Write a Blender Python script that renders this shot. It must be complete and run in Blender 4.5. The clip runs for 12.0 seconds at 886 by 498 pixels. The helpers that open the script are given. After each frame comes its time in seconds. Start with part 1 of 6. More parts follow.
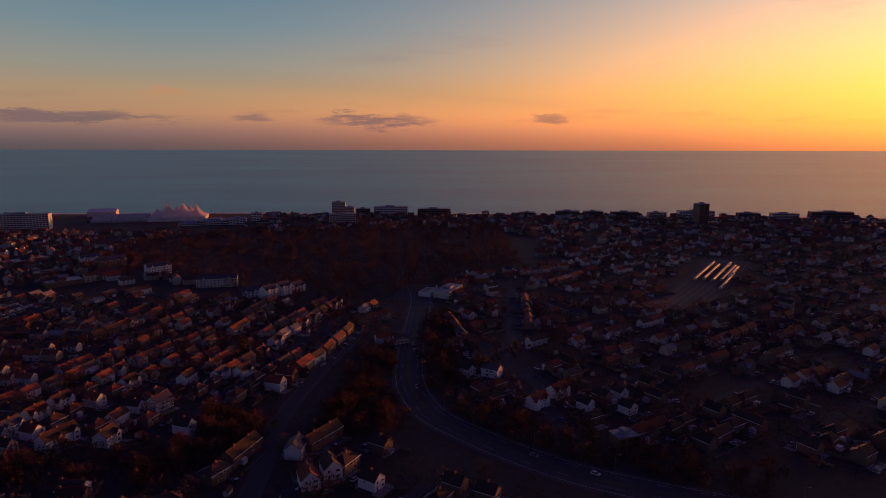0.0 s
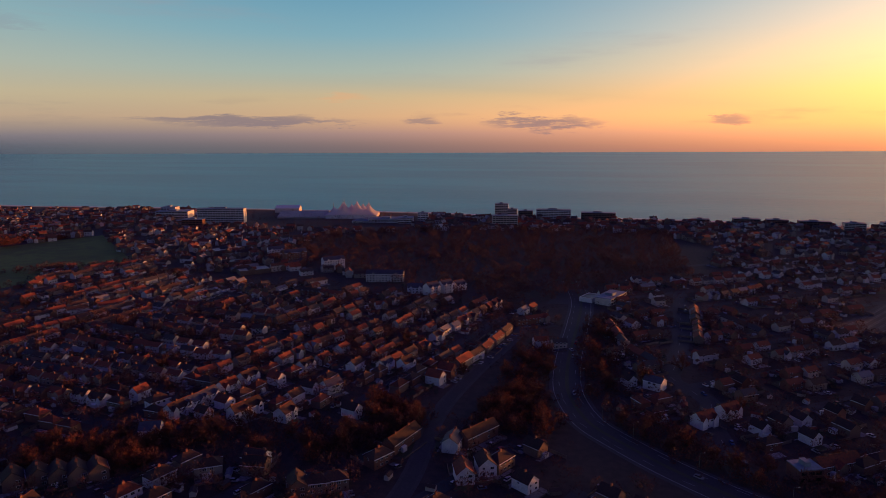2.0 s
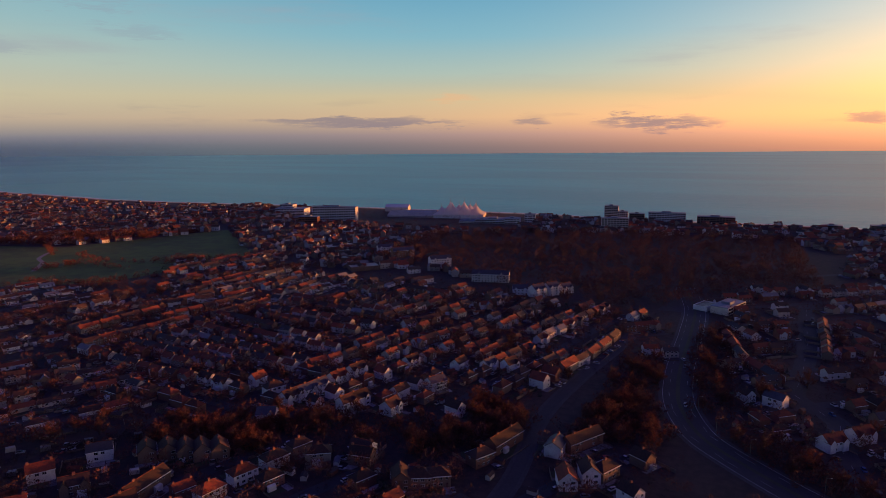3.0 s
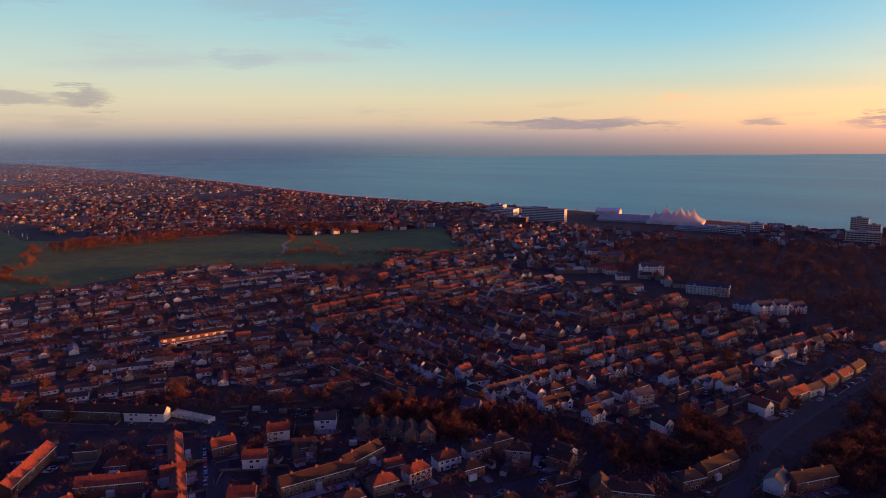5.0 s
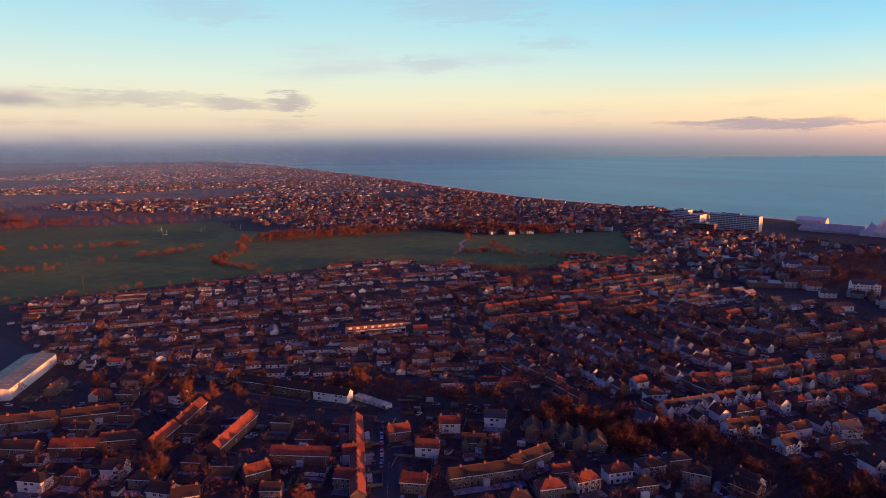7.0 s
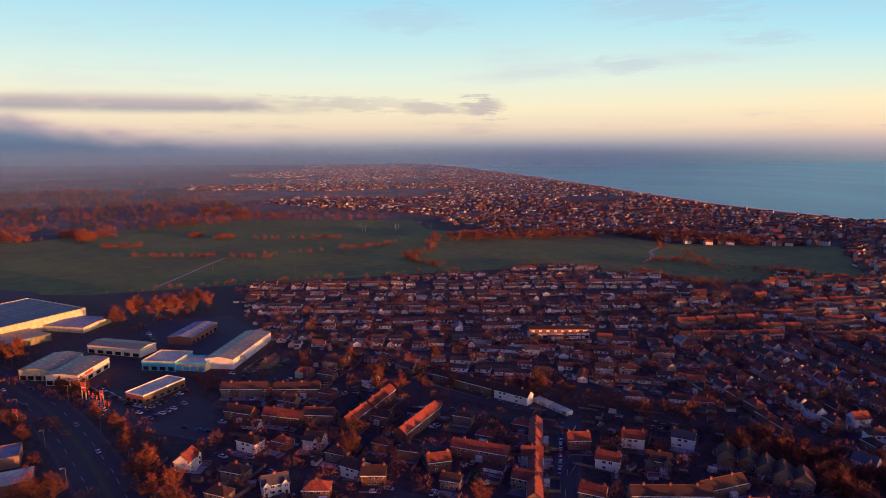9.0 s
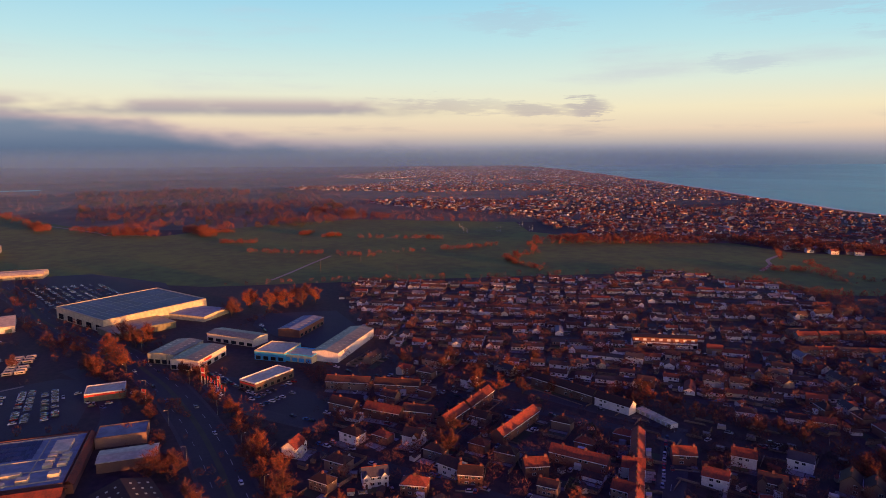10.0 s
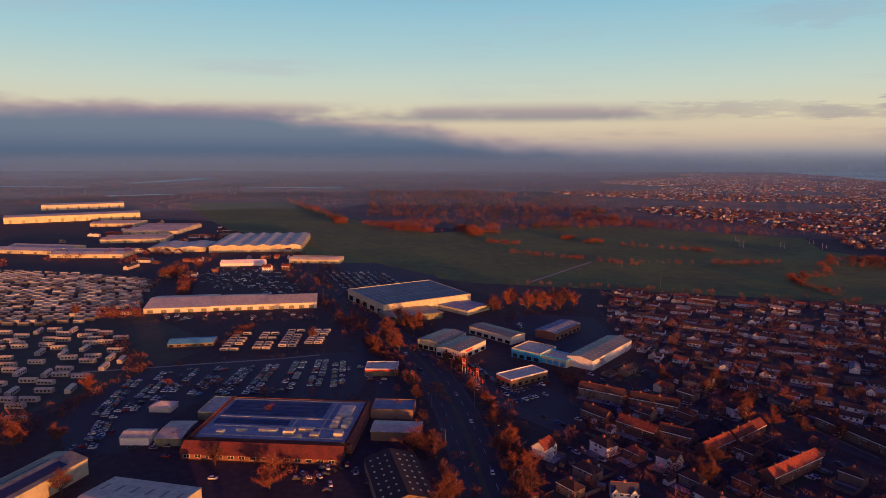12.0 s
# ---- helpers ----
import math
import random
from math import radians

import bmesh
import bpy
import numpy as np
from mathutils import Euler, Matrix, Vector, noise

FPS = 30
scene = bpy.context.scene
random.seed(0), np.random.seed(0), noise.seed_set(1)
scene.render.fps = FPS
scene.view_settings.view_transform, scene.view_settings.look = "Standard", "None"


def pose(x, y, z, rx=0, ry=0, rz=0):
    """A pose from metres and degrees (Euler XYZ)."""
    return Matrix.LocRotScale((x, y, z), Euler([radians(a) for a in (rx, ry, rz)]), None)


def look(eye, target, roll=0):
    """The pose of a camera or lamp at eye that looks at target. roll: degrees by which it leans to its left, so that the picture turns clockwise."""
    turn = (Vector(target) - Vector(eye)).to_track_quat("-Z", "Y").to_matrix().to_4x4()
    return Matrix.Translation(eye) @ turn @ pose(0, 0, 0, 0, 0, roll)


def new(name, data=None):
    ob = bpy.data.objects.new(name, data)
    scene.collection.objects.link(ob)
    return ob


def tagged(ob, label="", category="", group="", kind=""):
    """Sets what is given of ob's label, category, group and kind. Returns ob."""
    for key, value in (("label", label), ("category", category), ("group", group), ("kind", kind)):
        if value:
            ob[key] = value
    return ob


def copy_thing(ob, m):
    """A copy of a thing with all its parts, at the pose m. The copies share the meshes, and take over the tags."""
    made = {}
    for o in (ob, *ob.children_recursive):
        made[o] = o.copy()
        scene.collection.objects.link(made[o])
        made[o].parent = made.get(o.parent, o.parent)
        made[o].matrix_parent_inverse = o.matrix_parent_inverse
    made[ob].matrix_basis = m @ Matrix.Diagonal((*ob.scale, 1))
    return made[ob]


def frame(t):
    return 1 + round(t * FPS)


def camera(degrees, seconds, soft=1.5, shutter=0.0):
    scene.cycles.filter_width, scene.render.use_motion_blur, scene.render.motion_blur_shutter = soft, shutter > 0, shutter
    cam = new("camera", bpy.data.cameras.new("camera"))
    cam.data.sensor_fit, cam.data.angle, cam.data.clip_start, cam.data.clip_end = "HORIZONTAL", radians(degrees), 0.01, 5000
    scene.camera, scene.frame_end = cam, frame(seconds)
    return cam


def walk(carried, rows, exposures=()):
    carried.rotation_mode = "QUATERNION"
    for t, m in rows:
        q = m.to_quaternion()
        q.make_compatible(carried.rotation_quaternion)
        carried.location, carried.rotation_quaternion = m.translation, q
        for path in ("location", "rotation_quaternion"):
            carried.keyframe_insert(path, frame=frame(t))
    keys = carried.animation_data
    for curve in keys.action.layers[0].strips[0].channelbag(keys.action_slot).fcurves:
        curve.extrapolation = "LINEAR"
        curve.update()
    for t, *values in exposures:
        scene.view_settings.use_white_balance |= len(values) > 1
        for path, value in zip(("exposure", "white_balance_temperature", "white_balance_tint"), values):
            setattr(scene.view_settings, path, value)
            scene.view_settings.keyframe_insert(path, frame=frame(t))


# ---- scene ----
cam = camera(68.1, 12.0, soft=0.7)
PATH = [
    (0, (-35.68, -23.64, 149.66), (-34.58, 74.71, 131.81), 0.1),
    (0.5, (-35.85, -24.06, 149.69), (-40.1, 74.24, 131.94), -0),
    (1, (-36.03, -24.46, 149.74), (-45.83, 73.49, 132.04), -0.1),
    (1.5, (-36.18, -24.77, 149.79), (-53.03, 72.23, 132.19), -0.2),
    (2, (-36.38, -25.04, 149.84), (-59.43, 70.66, 132.34), -0.2),
    (2.5, (-36.63, -25.34, 149.91), (-67.53, 68.16, 132.46), -0.3),
    (3, (-36.94, -25.65, 149.97), (-75.24, 65.1, 132.62), -0.4),
    (5, (-38.49, -27.89, 150.3), (-103.09, 46.56, 133.4), -0.4),
    (5.5, (-38.69, -28.09, 150.36), (-107.69, 42.31, 133.56), -0.4),
    (6, (-38.91, -28.29, 150.43), (-112.46, 37.41, 133.73), -0.4),
    (6.5, (-39.17, -28.57, 150.45), (-117.52, 31.33, 133.9), -0.5),
    (7, (-39.52, -28.97, 150.45), (-121.52, 25.83, 133.95), -0.5),
    (9, (-40.46, -31.24, 150.16), (-134.56, -1.34, 134.31), -0.3),
    (9.5, (-40.39, -31.71, 150.14), (-136.39, -8.41, 134.44), -0.3),
    (10, (-40.21, -32.13, 150.12), (-137.81, -17.08, 134.62), -0.3),
    (10.5, (-39.88, -32.64, 150.1), (-138.43, -25.54, 134.8), -0.3),
    (11, (-39.45, -33.17, 150.09), (-138.25, -37.52, 134.99), -0.2),
    (11.5, (-39.41, -33.54, 150.1), (-137.26, -47.64, 135.2), -0),
    (12, (-39.73, -33.73, 150.14), (-135.78, -57.48, 135.44), 0.1),
]
# seconds, stops, kelvin, tint: the picture brightens and cools as it turns from the sun
STOPS = [(0.0, -1.42, 7350, 35), (0.5, -1.14, 7100, 31), (1.0, -0.96, 6900, 27), (1.5, -0.88, 6700, 22), (2.0, -0.80, 6450, 16), (2.5, -0.70, 6350, 14),
         (3.0, -0.61, 6250, 12), (5.0, -0.22, 6200, 12), (6.0, -0.02, 6200, 12), (7.0, 0.09, 6200, 13), (9.0, 0.13, 6200, 14), (10.5, -0.08, 6200, 14), (12.0, -0.34, 6200, 14)]
walk(cam, [(t, look(eye, target, roll)) for t, eye, target, roll in PATH], exposures=STOPS)

# ---- light ----
SUN_YAW, SUN_UP = 48.0, 2.2     # degrees from +y towards +x, and above the horizon
GLOW_YAW = 57.0                 # the brightest part of the haze round the sun
SUN_DIR = Vector((math.sin(radians(SUN_YAW)) * math.cos(radians(SUN_UP)),
                  math.cos(radians(SUN_YAW)) * math.cos(radians(SUN_UP)), math.sin(radians(SUN_UP))))
sun_data = bpy.data.lights.new("sun", "SUN")
sun_data.energy, sun_data.angle, sun_data.color = 8.4, radians(0.6), (1.0, 0.31, 0.065)
sun = new("sun", sun_data)
sun.matrix_world = look(SUN_DIR * 300, (0, 0, 0))


class Nodes:
    """Short hand for building a node tree."""

    def __init__(self, tree):
        self.tree = tree
        tree.nodes.clear()

    def add(self, kind, inputs=None, **props):
        node = self.tree.nodes.new(kind)
        for key, value in props.items():
            setattr(node, key, value)
        for key, value in (inputs or {}).items():
            if isinstance(value, bpy.types.NodeSocket):
                self.tree.links.new(value, node.inputs[key])
            else:
                node.inputs[key].default_value = value
        return node

    def math(self, op, a, b=0.0, clamp=False):
        return self.add("ShaderNodeMath", {0: a, 1: b}, operation=op, use_clamp=clamp).outputs[0]

    def step(self, value, lo, hi):
        return self.add("ShaderNodeMapRange", {0: value, 1: lo, 2: hi, 3: 0.0, 4: 1.0}, interpolation_type="SMOOTHSTEP").outputs[0]

    def mix(self, fac, a, b, blend="MIX"):
        node = self.add("ShaderNodeMix", {0: fac}, data_type="RGBA", blend_type=blend)
        for key, value in ((6, a), (7, b)):
            if isinstance(value, bpy.types.NodeSocket):
                self.tree.links.new(value, node.inputs[key])
            else:
                node.inputs[key].default_value = (*value[:3], 1.0)
        return node.outputs[2]

    def ramp(self, value, stops):
        node = self.add("ShaderNodeValToRGB", {0: value})
        while len(node.color_ramp.elements) < len(stops):
            node.color_ramp.elements.new(0.5)
        for el, (pos, col) in zip(node.color_ramp.elements, stops):
            el.position, el.color = pos, (*col, 1.0)
        return node.outputs[0]

    def noise(self, vector, scale, detail=3.0, rough=0.55):
        return self.add("ShaderNodeTexNoise", {"Vector": vector, "Scale": scale, "Detail": detail, "Roughness": rough}).outputs[0]


def sky_world():
    world = bpy.data.worlds.new("evening_sky")
    scene.world = world
    world.use_nodes = True
    n = Nodes(world.node_tree)
    way = n.add("ShaderNodeTexCoord").outputs["Generated"]
    xyz = n.add("ShaderNodeSeparateXYZ", {0: way})
    up = n.math("MULTIPLY", n.math("ARCSINE", xyz.outputs[2]), 57.29578)       # degrees
    across = n.math("MULTIPLY", n.math("ARCTAN2", xyz.outputs[0], xyz.outputs[1]), -57.29578)   # degrees to the left of +y
    flat = n.add("ShaderNodeVectorMath", {0: way, 1: (1, 1, 0)}, operation="MULTIPLY").outputs[0]
    flat = n.add("ShaderNodeVectorMath", {0: flat}, operation="NORMALIZE").outputs[0]
    near = n.add("ShaderNodeVectorMath", {0: flat, 1: (math.sin(radians(GLOW_YAW)), math.cos(radians(GLOW_YAW)), 0)}, operation="DOT_PRODUCT").outputs["Value"]
    toward = n.math("MULTIPLY", n.math("ADD", near, 1.0), 0.5)
    low_glow = n.math("MULTIPLY", n.math("POWER", toward, 5.0), n.math("MULTIPLY", n.math("SUBTRACT", 1.0, n.step(up, 0.5, 5.5)), 0.6))
    glow = n.math("MAXIMUM", n.math("POWER", toward, 9.5), low_glow)
    pos = n.math("DIVIDE", n.math("ADD", up, 3.0), 93.0, clamp=True)

    def at(deg):
        return (deg + 3.0) / 93.0
    south = n.ramp(pos, [(at(-3), (.12, .19, .235)), (at(-1.7), (.14, .205, .25)), (at(-1.0), (.20, .24, .28)), (at(-0.1), (.40, .36, .38)), (at(1.3), (.86, .64, .40)),
                         (at(3.0), (.88, .76, .46)), (at(5), (.62, .80, .68)), (at(8), (.32, .70, .82)), (at(12), (.18, .54, .76)),
                         (at(19), (.045, .10, .37)), (at(30), (.024, .030, .36)), (at(45), (.017, .019, .25)), (at(90), (.016, .017, .23))])
    east = n.ramp(pos, [(at(-3), (.12, .19, .235)), (at(-1.7), (.14, .205, .25)), (at(-1.0), (.18, .23, .27)), (at(-0.1), (.34, .33, .36)), (at(1.3), (.80, .63, .44)),
                        (at(3.0), (.89, .79, .51)), (at(5.5), (.72, .82, .66)), (at(8.5), (.50, .76, .74)), (at(12), (.34, .66, .76)),
                        (at(19), (.045, .10, .37)), (at(30), (.024, .030, .36)), (at(45), (.017, .019, .25)), (at(90), (.016, .017, .23))])
    cool = n.mix(n.step(across, 15.0, 65.0), south, east)
    warm = n.ramp(pos, [(at(-3), (2.4, .78, .24)), (at(-1.4), (4.0, 1.2, .24)), (at(0.5), (7.6, 2.5, .24)), (at(3), (8.0, 3.2, .42)), (at(6), (6.2, 3.2, .9)),
                        (at(10), (3.7, 2.6, 1.5)), (at(20), (.6, .42, .5)), (at(40), (.020, .011, .26)), (at(90), (.009, .005, .23))])
    col = n.mix(glow, cool, warm)
    # thin streaks of cloud low over the sea, and the bank over the land
    stretched = n.add("ShaderNodeCombineXYZ", {0: across, 1: n.math("MULTIPLY", up, 7.0), 2: 0.0}).outputs[0]
    wisps = n.noise(stretched, 0.075, 5.0, 0.6)
    band = n.math("MULTIPLY", n.step(up, 0.2, 1.0), n.math("SUBTRACT", 1.0, n.step(up, 1.6, 3.4)))
    fac = n.math("MULTIPLY", n.math("MULTIPLY", n.step(wisps, 0.53, 0.68), band), 0.22)
    col = n.mix(fac, col, n.mix(glow, (.30, .27, .33), (1.2, .45, .2)))
    ragged = n.math("MULTIPLY", n.math("SUBTRACT", n.noise(stretched, 0.30, 6.0, 0.7), 0.5), 5.5)
    for a0, u0, wide, tall, deep in ((29.0, .95, 7.5, .42, .75), (15.4, .95, 1.4, .40, .6), (5.0, .75, 4.6, .55, .8), (-9.6, .95, 1.5, .40, .6), (22.0, 2.9, 2.2, .35, -.5),
                                     (69.0, 3.1, 1.9, .75, .6), (73.5, 3.0, 2.6, .55, .5), (57.0, 6.2, 3.0, .60, .35), (54.0, 10.6, 7.0, 1.2, .35), (75.0, 10.2, 5.0, 1.0, .3), (47.0, 7.8, 2.8, .5, .3), (80.0, 3.4, 6.0, .6, .3)):
        du = n.math("ADD", n.math("DIVIDE", n.math("SUBTRACT", across, a0), wide), n.math("MULTIPLY", ragged, .45))
        dv = n.math("ADD", n.math("DIVIDE", n.math("SUBTRACT", up, u0), tall), ragged)
        off = n.math("ADD", n.math("MULTIPLY", du, du), n.math("MULTIPLY", dv, dv))
        inner = n.math("MULTIPLY", n.math("SUBTRACT", 1.0, n.step(off, 0.0, 1.6)), abs(deep))
        col = n.mix(inner, col, n.mix(glow, (.34, .30, .36) if u0 < 5 else (.44, .50, .58), (1.6, .62, .28)) if deep > 0 else (1.3, .72, .36))
    high = n.math("MULTIPLY", n.step(n.noise(stretched, 0.035, 6.0, 0.6), 0.5, 0.75), n.math("MULTIPLY", n.step(up, 3.0, 6.0), 0.5))
    col = n.mix(high, col, n.mix(glow, (.55, .55, .60), (1.6, 1.0, .6)))
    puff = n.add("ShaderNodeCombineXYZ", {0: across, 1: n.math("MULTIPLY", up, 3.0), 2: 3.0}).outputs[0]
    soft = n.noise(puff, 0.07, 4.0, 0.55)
    # unseen rise of the bank behind the camera, added to dim light from there
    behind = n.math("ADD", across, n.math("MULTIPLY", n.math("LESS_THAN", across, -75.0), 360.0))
    unseen_bank = n.math("MULTIPLY", n.step(behind, 136.0, 185.0), n.math("SUBTRACT", 1.0, n.step(behind, 245.0, 284.0)))
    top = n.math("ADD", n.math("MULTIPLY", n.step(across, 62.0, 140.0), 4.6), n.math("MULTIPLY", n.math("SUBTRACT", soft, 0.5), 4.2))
    top = n.math("ADD", top, n.math("MULTIPLY", unseen_bank, 20.0))
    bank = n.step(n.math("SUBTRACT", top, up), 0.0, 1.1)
    bank = n.math("MULTIPLY", bank, n.math("MAXIMUM", unseen_bank, n.step(across, 70.0, 105.0)))
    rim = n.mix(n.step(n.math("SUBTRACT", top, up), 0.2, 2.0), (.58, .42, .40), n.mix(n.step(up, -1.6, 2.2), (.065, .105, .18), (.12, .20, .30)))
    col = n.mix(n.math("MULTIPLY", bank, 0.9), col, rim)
    streak = n.math("MULTIPLY", n.math("MULTIPLY", n.step(up, 2.2, 3.0), n.math("SUBTRACT", 1.0, n.step(up, 3.3, 4.4))), n.math("MULTIPLY", n.step(across, 76.0, 90.0), n.step(soft, 0.34, 0.52)))
    col = n.mix(n.math("MULTIPLY", streak, 0.75), col, n.mix(n.step(up, 2.4, 3.9), (.20, .22, .31), (.46, .34, .37)))
    land = n.math("MULTIPLY", n.step(across, 72.0, 96.0), n.math("SUBTRACT", 1.0, n.step(up, -1.75, -0.75)))
    col = n.mix(land, col, (.085, .08, .12))
    veil = n.add("ShaderNodeBackground", {0: col, 1: 1.0})
    sky = n.add("ShaderNodeTexSky", sky_type="NISHITA", sun_disc=False, sun_elevation=radians(SUN_UP), sun_rotation=radians(SUN_YAW),
                air_density=1.5, dust_density=2.0)
    dusk = n.mix(1.0, sky.outputs[0], (.35, .14, .70), "MULTIPLY")
    air = n.add("ShaderNodeBackground", {0: dusk, 1: 0.02})
    both = n.add("ShaderNodeAddShader", {0: veil.outputs[0], 1: air.outputs[0]})
    n.add("ShaderNodeOutputWorld", {0: both.outputs[0]})


sky_world()

# ---- materials ----
MATS = {}


def surface(name, colour, other=None, rough=0.85, grain=1.5, patch=0.08, spread=0.25, bump=0.15, metal=0.0, island=False, gloss=None, mottle=0.6):
    """A weathered surface: two scales of variation between two colours, a piece-by-piece shift of lightness, and fine relief."""
    other = other or tuple(c * 0.65 for c in colour)
    m = bpy.data.materials.new(name)
    m.use_nodes = True
    n = Nodes(m.node_tree)
    geo = n.add("ShaderNodeNewGeometry")
    where = geo.outputs["Position"]
    fine = n.noise(where, grain, 4.0)
    broad = n.noise(where, patch, 3.0)
    fac = n.math("MULTIPLY", n.step(n.math("ADD", n.math("MULTIPLY", fine, mottle), n.math("MULTIPLY", broad, 1.0 - mottle)), 0.36, 0.64), 1.0)
    col = n.mix(fac, other, colour)
    chance = geo.outputs["Random Per Island"] if island else n.add("ShaderNodeObjectInfo").outputs["Random"]
    lift = n.math("ADD", n.math("MULTIPLY", chance, 2 * spread), 1.0 - spread)
    scaled = n.add("ShaderNodeVectorMath", {0: col}, operation="SCALE")
    m.node_tree.links.new(lift, scaled.inputs["Scale"])
    dent = n.add("ShaderNodeBump", {"Strength": bump, "Distance": 0.1, "Height": fine})
    b = n.add("ShaderNodeBsdfPrincipled", {"Base Color": scaled.outputs[0], "Roughness": rough, "Metallic": metal, "Normal": dent.outputs[0]})
    if gloss is not None:
        b.inputs["Specular IOR Level"].default_value = gloss
    n.add("ShaderNodeOutputMaterial", {0: b.outputs[0]})
    m.diffuse_color = (*colour, 1)
    MATS[name] = m
    return m


surface("white_render", (.78, .77, .74), (.62, .60, .57), patch=.3, spread=.1)
surface("cream_render", (.66, .61, .52), (.52, .48, .41), patch=.3, spread=.12)
surface("red_brick", (.24, .10, .07), (.15, .075, .06), grain=4, spread=.25)
surface("brown_brick", (.22, .15, .12), (.15, .10, .08), grain=4, spread=.25)
surface("yellow_brick", (.34, .29, .23), (.24, .205, .165), grain=4, spread=.2)
surface("clay_tile", (.23, .045, .022), (.10, .028, .020), grain=1.2, patch=.25, spread=.35, bump=.4)
surface("brown_tile", (.060, .026, .022), (.032, .017, .017), grain=1.2, patch=.25, spread=.35, bump=.4)
surface("slate", (.07, .07, .085), (.05, .05, .062), grain=1.2, patch=.3, spread=.3, rough=.6, bump=.3)
surface("window_glass", (.025, .03, .036), rough=.12, spread=.3, bump=0, gloss=.35)
surface("upvc_white", (.80, .80, .80), (.72, .72, .72), rough=.4, spread=.05)
surface("door_paint", (.16, .06, .05), (.10, .05, .05), rough=.45, spread=.6)
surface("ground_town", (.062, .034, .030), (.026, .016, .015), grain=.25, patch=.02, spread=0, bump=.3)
surface("grass", (.14, .20, .026), (.085, .11, .019), grain=.06, patch=.008, spread=0, bump=.3, mottle=.45)
surface("rough_grass", (.07, .075, .035), (.05, .055, .03), grain=.1, patch=.015, spread=0, bump=.3)
surface("asphalt", (.050, .046, .050), (.036, .033, .037), grain=.6, patch=.05, spread=.1, rough=.8)
surface("pavement", (.07, .064, .064), (.045, .042, .042), grain=1, patch=.1, spread=.1)
surface("road_paint", (.40, .40, .39), (.22, .22, .21), grain=2)
surface("sand", (.42, .34, .25), (.30, .25, .19), grain=.3, patch=.02, spread=0)
surface("surf_foam", (.75, .76, .76), (.55, .6, .62), grain=.1, patch=.02, spread=0)
surface("bark", (.10, .065, .045), (.06, .04, .03), grain=3, spread=.25)
surface("twigs", (.15, .046, .030), (.075, .027, .022), grain=.8, spread=.35, island=True)
surface("twigs_rust", (.26, .070, .028), (.13, .038, .022), grain=.8, spread=.35, island=True)
surface("wood_far", (.17, .064, .050), (.085, .036, .032), grain=.1, patch=.012, spread=.15, island=True)
surface("trees_far", (.24, .098, .075), (.11, .055, .050), grain=.05, patch=.006, spread=.4, island=True)
surface("wood_dark", (.060, .028, .024), (.030, .017, .016), grain=.5, patch=.05, spread=.4, island=True)
surface("evergreen", (.035, .05, .025), (.02, .03, .018), grain=.8, spread=.35, island=True)
surface("metal_pale", (.56, .53, .37), (.36, .345, .25), grain=.35, patch=.06, rough=.5, spread=.12)
surface("metal_grey", (.20, .215, .15), (.11, .115, .085), grain=.4, patch=.05, rough=.45, spread=.15)
surface("roof_felt", (.24, .32, .36), (.16, .21, .25), grain=.3, patch=.05, spread=.15)
surface("solar", (.035, .05, .12), (.02, .03, .08), rough=.4, grain=.3, spread=.3, bump=0, gloss=.25)
surface("cladding_blue", (.06, .42, .75), (.05, .34, .62), rough=.45, spread=.1)
surface("sign_red", (.60, .05, .04), (.5, .04, .03), rough=.4, spread=.1)
surface("tent_white", (.82, .80, .76), (.74, .72, .68), patch=.05, spread=.06)
surface("concrete", (.42, .40, .38), (.32, .31, .29), patch=.1, spread=.1)
surface("car_white", (.75, .75, .75), rough=.25, spread=.1, bump=0)
surface("car_silver", (.45, .46, .48), rough=.25, spread=.3, bump=0, metal=.4)
surface("car_dark", (.04, .045, .055), rough=.2, spread=.6, bump=0)
surface("car_blue", (.05, .12, .30), rough=.2, spread=.4, bump=0)
surface("car_red", (.40, .03, .03), rough=.2, spread=.3, bump=0)
surface("rubber", (.02, .02, .02), spread=.1)
surface("caravan_cream", (.44, .41, .36), (.32, .30, .27), grain=.6, spread=.2)
surface("ballast", (.08, .07, .07), (.05, .045, .045), grain=2, spread=.1)
surface("fence_wood", (.26, .19, .14), (.14, .11, .085), grain=2, spread=.3, island=True)
surface("lawn", (.055, .075, .03), (.045, .055, .028), grain=.5, patch=.1, spread=.4, island=True, bump=.2)
surface("paving", (.30, .28, .27), (.15, .145, .14), grain=1, patch=.2, spread=.45, island=True)
surface("farmland", (.19, .15, .10), (.07, .07, .045), grain=.012, patch=.0022, spread=0, bump=.2, mottle=.4)
surface("hedge_rust", (.22, .060, .030), (.11, .036, .024), grain=.8, spread=.35, island=True)
surface("ploughed", (.15, .075, .055), (.09, .05, .04), grain=.2, patch=.02, spread=0, bump=.3)
surface("tile_blue", (.10, .42, .55), (.07, .30, .40), grain=.6, spread=.1)
surface("rail_steel", (.25, .24, .23), rough=.6, metal=.5, spread=.1)


